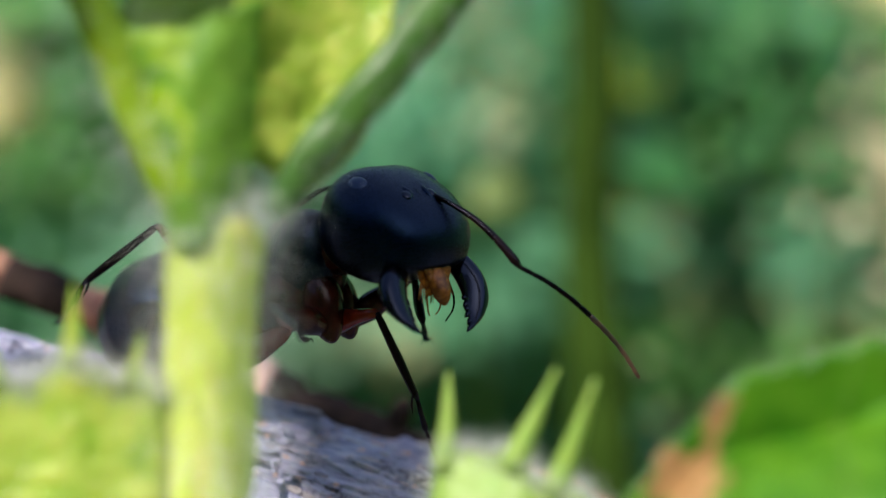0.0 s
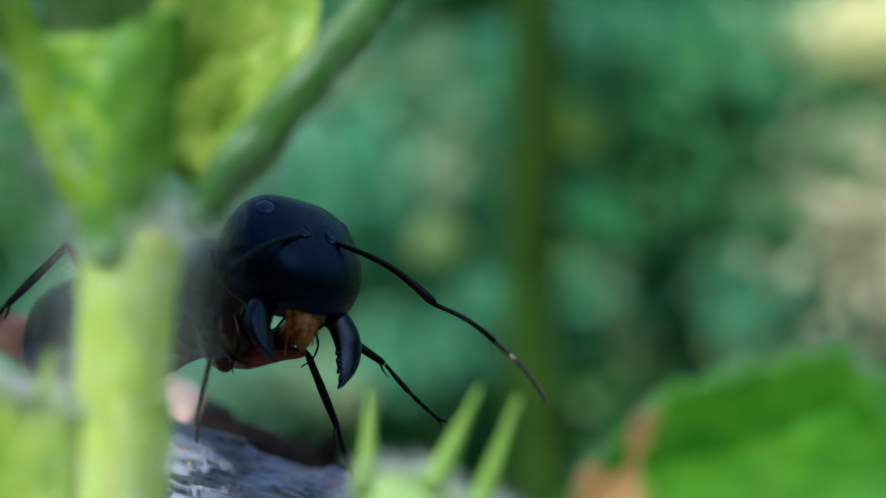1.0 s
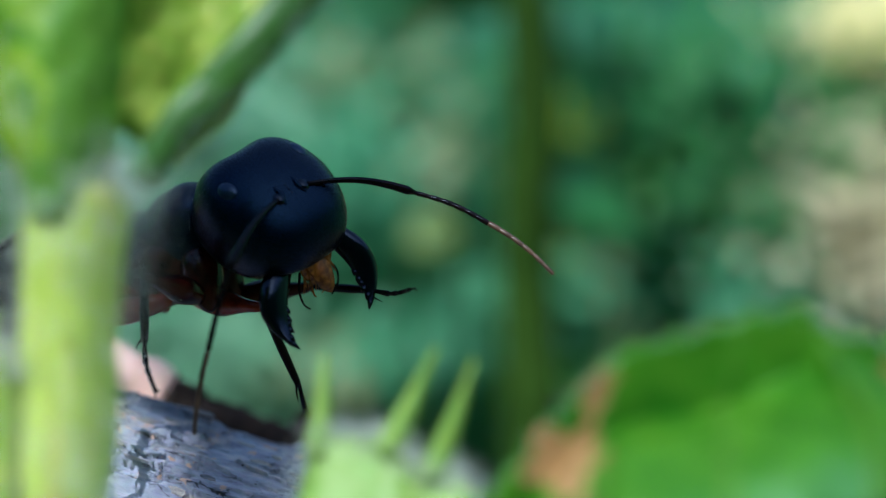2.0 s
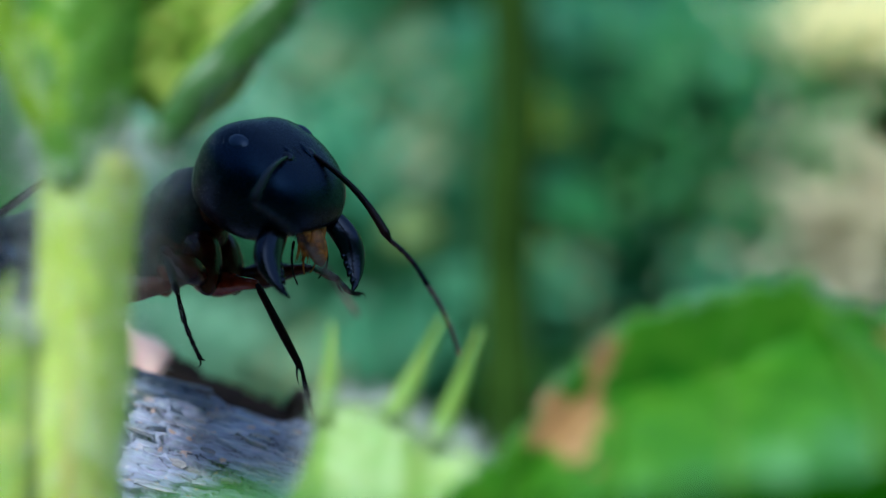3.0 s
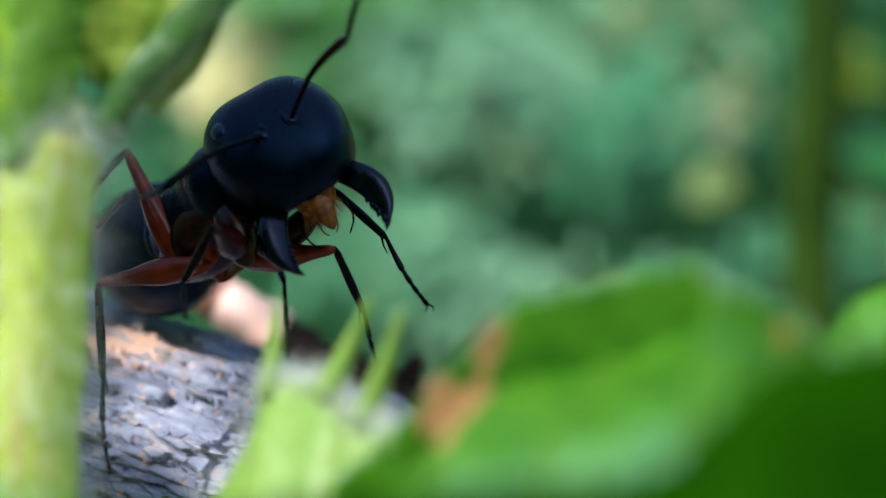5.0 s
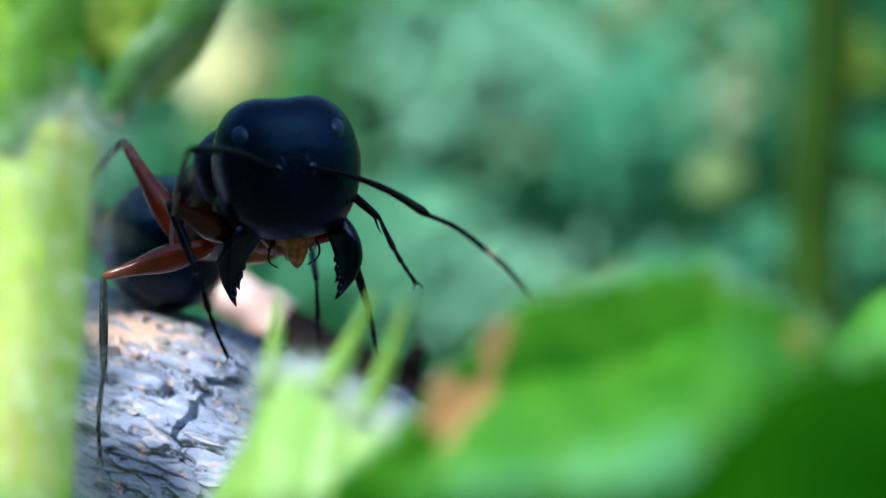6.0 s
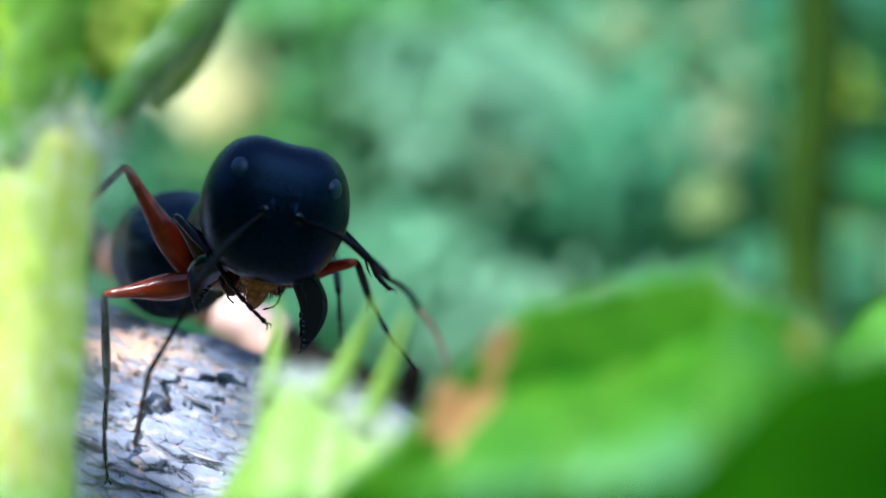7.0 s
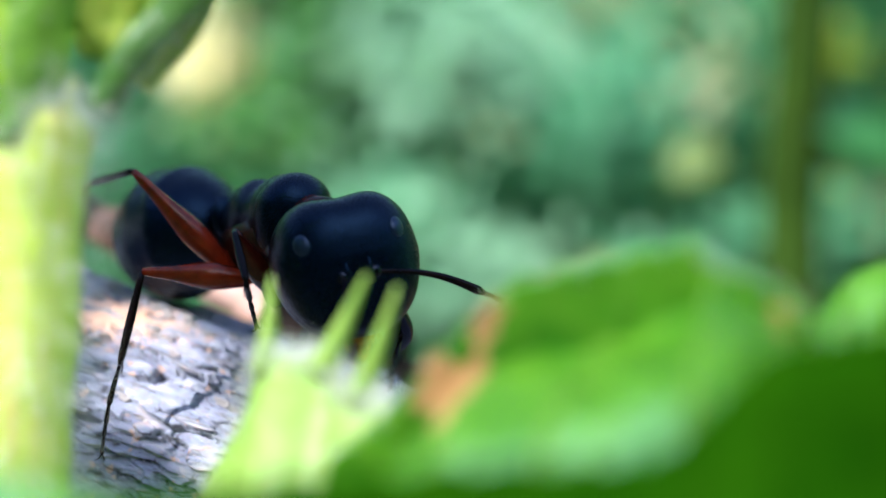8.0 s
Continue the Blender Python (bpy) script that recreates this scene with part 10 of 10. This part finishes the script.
    walk(ant_parts['tarsus_right_hind'], [
        (0, at(-5.089, -2.060, 4.379, 112.4, -0.0, -146.3)),
        (0.2, at(-5.167, -1.782, 4.239, 113.4, -0.2, -145.8)),
        (0.5, at(-5.109, -1.165, 3.750, 113.6, 0.9, -148.7)),
        (0.8, at(-5.475, -0.041, 4.345, 104.5, 0.8, -149.2)),
        (1, at(-5.462, -0.802, 4.288, 107.1, -0.4, -145.2)),
        (1.2, at(-6.463, 0.301, 4.410, 107.3, -1.3, -141.2)),
        (1.5, at(-6.728, 1.550, 4.141, 108.9, -1.0, -141.0)),
        (1.7, at(-6.279, 2.580, 4.140, 110.2, -0.1, -143.5)),
        (1.975, at(-6.108, 1.687, 4.368, 111.0, 0.2, -144.3)),
        (2.25, at(-5.864, 0.782, 4.543, 111.7, 0.4, -145.0)),
        (2.525, at(-5.548, -0.125, 4.661, 112.5, 0.5, -145.8)),
        (2.8, at(-5.167, -1.021, 4.717, 113.2, 0.7, -146.6)),
        (3, at(-5.451, 0.289, 5.004, 116.7, 0.7, -147.2)),
        (3.2, at(-5.215, -0.609, 4.869, 116.6, 0.7, -147.6)),
        (3.5, at(-5.554, 0.814, 4.812, 117.5, 0.4, -147.3)),
        (3.65, at(-5.781, 1.265, 4.826, 118.3, 0.1, -146.7)),
        (3.8, at(-5.841, 1.704, 4.632, 119.0, -0.2, -146.1)),
        (4, at(-5.944, 2.127, 4.554, 119.7, -0.2, -145.9)),
        (4.2, at(-6.091, 2.660, 4.330, 122.5, -1.2, -143.8)),
        (4.275, at(-5.998, 2.583, 4.252, 148.0, -7.9, -135.4)),
        (4.35, at(-5.902, 2.503, 4.172, 170.0, -16.9, -121.2)),
        (4.425, at(-5.801, 2.419, 4.087, -164.1, -31.4, -125.5)),
        (4.5, at(-5.698, 2.332, 3.999, -132.1, -41.2, -137.3)),
        (4.575, at(-5.569, 1.958, 3.894, -159.7, -32.7, -133.2)),
        (4.65, at(-5.438, 1.584, 3.793, 169.5, -22.8, -119.6)),
        (4.725, at(-5.307, 1.209, 3.695, 147.5, -9.6, -123.3)),
        (4.8, at(-5.174, 0.833, 3.600, 125.5, -1.4, -134.2)),
        (4.9, at(-4.842, -0.500, 4.098, 127.3, -2.4, -131.7)),
        (5, at(-4.368, -1.914, 4.404, 129.1, -3.2, -129.1)),
        (5.2, at(-5.733, 0.151, 4.154, 131.9, -3.3, -127.3)),
        (5.475, at(-5.572, -0.184, 4.156, 132.5, -2.2, -127.4)),
        (5.75, at(-5.398, -0.519, 4.153, 133.1, -1.2, -127.8)),
        (6.025, at(-5.213, -0.855, 4.142, 133.7, -0.5, -128.4)),
        (6.3, at(-5.018, -1.191, 4.124, 134.3, 0.1, -129.0)),
        (6.5, at(-4.017, -2.613, 4.127, 133.4, 0.2, -129.2)),
        (6.7, at(-3.979, -1.383, 4.766, 143.1, -11.5, -115.1)),
        (6.85, at(-4.518, -1.186, 4.470, 137.1, -2.6, -122.2)),
        (7, at(-4.997, -0.967, 4.153, 130.0, 3.7, -131.7)),
        (7.2, at(-5.157, -0.146, 3.817, 127.6, 3.7, -133.5)),
        (7.5, at(-5.299, 0.271, 3.563, 128.9, 1.5, -131.6)),
        (7.65, at(-5.225, 0.055, 3.872, 136.8, -1.3, -128.3)),
        (7.8, at(-5.020, -0.144, 4.034, 144.5, -3.9, -124.3)),
        (7.9, at(-4.769, -0.179, 4.280, 156.4, -10.9, -114.7)),
        (8, at(-4.399, -0.292, 4.575, 164.4, -19.2, -100.6)),
    ])
    walk(ant_parts['femur_left_hind'], [
        (0, at(0.127, -1.561, 2.815, 68.7, -0.0, -113.9)),
        (0.2, at(0.039, -1.529, 2.761, 65.0, -0.9, -116.4)),
        (0.5, at(0.214, -0.505, 2.673, 58.3, -2.2, -119.8)),
        (0.8, at(-0.359, -0.588, 2.954, 56.3, -4.3, -125.2)),
        (1, at(-0.591, -0.947, 2.607, 53.9, -2.0, -123.1)),
        (1.2, at(-0.847, -0.182, 3.058, 56.7, -1.1, -122.4)),
        (1.5, at(-0.618, 0.166, 3.466, 63.5, -4.9, -132.8)),
        (1.7, at(-0.267, 0.915, 3.516, 65.6, -4.4, -134.7)),
        (1.975, at(-0.235, 0.495, 3.369, 63.6, -2.7, -133.0)),
        (2.25, at(-0.205, 0.073, 3.223, 61.7, -1.3, -131.2)),
        (2.525, at(-0.177, -0.351, 3.077, 59.8, -0.2, -129.3)),
        (2.8, at(-0.151, -0.779, 2.932, 58.0, 0.8, -127.3)),
        (3, at(-0.216, 0.427, 3.099, 58.0, 1.9, -124.6)),
        (3.2, at(-0.079, -0.471, 2.810, 56.2, 1.1, -125.2)),
        (3.5, at(-0.390, 0.835, 2.907, 58.0, -1.6, -130.3)),
        (3.8, at(-0.823, -0.221, 3.108, 64.5, -5.9, -142.9)),
        (3.85, at(-0.827, -0.166, 3.129, 65.2, -4.8, -143.5)),
        (3.9, at(-0.830, -0.112, 3.150, 65.8, -3.8, -144.0)),
        (3.95, at(-0.834, -0.057, 3.172, 66.5, -3.1, -144.4)),
        (4, at(-0.838, -0.003, 3.194, 67.1, -2.5, -144.7)),
        (4.2, at(-0.837, 0.151, 3.276, 70.5, -2.6, -147.2)),
        (4.5, at(-0.766, -0.502, 3.089, 71.1, -4.1, -154.8)),
        (4.575, at(-0.583, -0.797, 2.984, 69.1, -3.1, -154.4)),
        (4.65, at(-0.399, -1.093, 2.882, 67.2, -2.2, -153.9)),
        (4.725, at(-0.215, -1.388, 2.782, 65.2, -1.5, -153.4)),
        (4.8, at(-0.031, -1.684, 2.684, 63.2, -0.9, -152.8)),
        (5, at(0.509, -2.266, 2.703, 68.8, -7.3, -173.6)),
        (5.1, at(0.434, -1.088, 3.043, 83.5, -6.0, -175.6)),
        (5.2, at(0.344, 0.082, 3.386, 98.1, -4.7, -176.8)),
        (5.475, at(0.304, -0.249, 3.215, 92.1, -3.6, 178.2)),
        (5.75, at(0.264, -0.581, 3.048, 86.2, -3.2, 173.1)),
        (6.025, at(0.224, -0.913, 2.885, 80.3, -3.2, 168.0)),
        (6.3, at(0.184, -1.246, 2.726, 74.4, -3.7, 162.7)),
        (6.5, at(0.560, -1.314, 2.733, 75.2, -3.7, 159.0)),
        (6.7, at(0.571, -1.916, 2.415, 82.2, -4.1, 149.4)),
        (7, at(0.149, -0.005, 2.443, 72.6, -1.5, 156.2)),
        (7.2, at(0.232, -0.024, 2.166, 80.1, -1.5, 154.0)),
        (7.5, at(0.202, -0.308, 2.079, 71.1, -2.2, 150.3)),
        (7.575, at(0.306, -0.059, 2.238, 70.7, -8.7, 126.8)),
        (7.65, at(0.412, 0.189, 2.400, 73.9, -13.4, 102.2)),
        (7.725, at(0.517, 0.437, 2.565, 80.1, -15.4, 76.8)),
        (7.8, at(0.624, 0.684, 2.734, 88.1, -14.3, 51.3)),
        (8, at(1.274, 0.131, 2.087, 83.6, -11.6, 50.0)),
    ])
    walk(ant_parts['tibia_left_hind'], [
        (0, at(-3.280, -0.050, 4.268, 121.3, -0.0, -0.6)),
        (0.2, at(-3.198, 0.104, 4.451, 123.0, 0.1, -0.9)),
        (0.5, at(-2.700, 1.257, 4.771, 127.3, 1.0, -2.5)),
        (0.8, at(-2.984, 1.463, 5.168, 132.1, 0.5, -2.2)),
        (1, at(-3.254, 0.890, 4.960, 134.2, -1.1, -0.1)),
        (1.2, at(-3.647, 1.644, 5.255, 139.3, -2.2, 2.0)),
        (1.5, at(-3.141, 2.709, 5.246, 144.0, -2.6, 3.6)),
        (1.7, at(-2.769, 3.565, 5.165, 143.6, -2.0, 4.2)),
        (1.975, at(-2.800, 3.000, 5.143, 142.8, -2.1, 5.4)),
        (2.25, at(-2.827, 2.427, 5.117, 142.0, -2.2, 6.6)),
        (2.525, at(-2.849, 1.844, 5.087, 141.2, -2.2, 7.8)),
        (2.8, at(-2.867, 1.253, 5.052, 140.4, -2.3, 9.0)),
        (3, at(-3.048, 2.294, 5.217, 141.8, -1.7, 9.3)),
        (3.2, at(-2.820, 1.411, 5.034, 138.1, -1.4, 9.8)),
        (3.5, at(-2.939, 3.075, 5.025, 138.7, -0.8, 9.7)),
        (3.8, at(-2.862, 2.764, 4.821, 136.7, -2.9, 13.1)),
        (3.85, at(-2.874, 2.835, 4.803, 136.5, -2.7, 14.2)),
        (3.9, at(-2.886, 2.905, 4.785, 136.3, -2.5, 15.3)),
        (3.95, at(-2.898, 2.975, 4.766, 136.1, -2.3, 16.3)),
        (4, at(-2.910, 3.045, 4.748, 135.9, -2.2, 17.3)),
        (4.2, at(-2.825, 3.355, 4.610, 134.4, -0.6, 15.9)),
        (4.5, at(-2.290, 2.963, 4.380, 130.6, 1.5, 12.8)),
        (4.575, at(-2.131, 2.606, 4.406, 129.4, 0.5, 13.6)),
        (4.65, at(-1.969, 2.243, 4.433, 128.1, -0.2, 14.7)),
        (4.725, at(-1.804, 1.876, 4.461, 126.8, -0.8, 15.8)),
        (4.8, at(-1.637, 1.504, 4.488, 125.5, -1.2, 17.1)),
        (5, at(0.275, 1.461, 4.135, 118.9, -6.5, 30.1)),
        (5.1, at(0.176, 2.878, 3.493, 115.5, -3.5, 26.2)),
        (5.2, at(0.078, 4.034, 2.825, 112.1, -1.4, 21.8)),
        (5.475, at(0.418, 3.746, 3.066, 112.0, -1.3, 22.6)),
        (5.75, at(0.755, 3.380, 3.314, 111.9, -1.3, 23.4)),
        (6.025, at(1.083, 2.935, 3.560, 111.8, -1.2, 24.2)),
        (6.3, at(1.394, 2.413, 3.796, 111.7, -1.2, 25.0)),
        (6.5, at(2.009, 2.274, 3.749, 110.8, -0.7, 24.1)),
        (6.7, at(2.624, 1.475, 2.956, 112.0, -0.3, 23.5)),
        (7, at(1.716, 3.476, 3.640, 112.7, -0.0, 22.9)),
        (7.2, at(1.978, 3.509, 2.853, 114.1, 1.5, 18.5)),
        (7.5, at(2.118, 2.955, 3.375, 111.3, 0.5, 20.7)),
        (7.575, at(3.451, 2.041, 3.543, 144.9, -1.3, 22.6)),
        (7.65, at(4.222, 0.750, 3.480, 178.8, -3.8, 18.2)),
        (7.725, at(4.312, -0.641, 3.227, -147.5, -3.5, 18.4)),
        (7.8, at(3.724, -1.840, 2.859, -113.9, -3.3, 18.8)),
        (8, at(4.260, -2.493, 2.523, -112.6, -3.0, 19.7)),
    ])
    walk(ant_parts['tarsus_left_hind'], [
        (0, at(-3.309, -2.870, 2.554, 138.8, -0.0, -161.7)),
        (0.2, at(-3.243, -2.664, 2.655, 140.3, 1.7, -163.9)),
        (0.5, at(-2.852, -1.365, 2.773, 141.4, 4.7, -168.7)),
        (0.8, at(-3.094, -0.982, 2.954, 142.2, 4.4, -170.7)),
        (1, at(-3.215, -1.476, 2.660, 142.5, 3.5, -171.8)),
        (1.2, at(-3.476, -0.506, 2.757, 142.1, 3.9, -174.1)),
        (1.5, at(-2.897, 0.779, 2.580, 141.6, 7.4, 179.4)),
        (1.7, at(-2.532, 1.621, 2.509, 142.5, 6.6, 176.6)),
        (1.975, at(-2.516, 1.025, 2.515, 143.5, 4.4, 175.9)),
        (2.25, at(-2.495, 0.421, 2.518, 144.5, 2.6, 175.8)),
        (2.525, at(-2.470, -0.191, 2.517, 145.5, 1.2, 176.1)),
        (2.8, at(-2.440, -0.811, 2.513, 146.6, 0.1, 176.8)),
        (3, at(-2.644, 0.294, 2.624, 147.6, 1.3, 175.4)),
        (3.2, at(-2.383, -0.750, 2.578, 146.4, 0.5, 175.6)),
        (3.5, at(-2.540, 0.934, 2.545, 149.2, 1.3, 174.4)),
        (3.8, at(-2.228, 0.586, 2.425, 134.1, -6.9, -174.0)),
        (3.85, at(-2.207, 0.659, 2.413, 160.8, -0.5, -175.8)),
        (3.9, at(-2.185, 0.733, 2.402, -172.4, 5.2, -175.1)),
        (3.95, at(-2.164, 0.806, 2.391, -145.2, 9.5, -172.1)),
        (4, at(-2.143, 0.879, 2.380, -117.5, 11.6, -168.0)),
        (4.2, at(-2.156, 1.095, 2.301, -115.4, 11.3, -168.7)),
        (4.5, at(-1.792, 0.508, 2.232, -111.3, 10.7, -170.1)),
        (4.575, at(-1.549, 0.121, 2.314, -138.9, -0.4, -180.0)),
        (4.65, at(-1.304, -0.268, 2.398, -166.0, -13.2, 176.8)),
        (4.725, at(-1.058, -0.660, 2.485, 160.5, -21.3, -168.7)),
        (4.8, at(-0.810, -1.054, 2.575, 127.4, -19.8, -160.6)),
        (5, at(1.880, -0.948, 2.551, 145.7, -4.4, -169.4)),
        (5.1, at(1.568, 0.244, 2.073, 137.4, -5.1, -166.2)),
        (5.2, at(1.241, 1.205, 1.585, 129.1, -5.2, -163.3)),
        (5.475, at(1.620, 0.932, 1.831, 132.0, -3.4, -163.6)),
        (5.75, at(1.997, 0.580, 2.084, 135.0, -1.9, -164.1)),
        (6.025, at(2.364, 0.150, 2.336, 138.1, -0.7, -164.8)),
        (6.3, at(2.714, -0.355, 2.578, 141.0, 0.2, -165.7)),
        (6.5, at(3.282, -0.537, 2.579, 125.1, -1.4, -162.7)),
        (6.7, at(3.848, -1.329, 1.719, 128.6, 0.1, -164.6)),
        (7, at(2.899, 0.672, 2.364, 121.1, -0.4, -163.5)),
        (7.2, at(2.899, 0.641, 1.507, 119.6, 0.7, -165.9)),
        (7.5, at(3.195, 0.075, 2.178, 125.5, 1.1, -167.0)),
        (7.575, at(4.238, 0.311, 0.845, 126.4, 0.4, -166.4)),
        (7.65, at(4.454, 0.752, 0.188, 127.4, -0.1, -165.7)),
        (7.725, at(3.912, 1.092, 0.448, 128.3, -0.5, -164.9)),
        (7.8, at(2.826, 1.042, 1.526, 129.2, -0.8, -164.1)),
        (8, at(3.297, 0.397, 1.255, 130.4, -1.3, -162.9)),
    ])


motions()
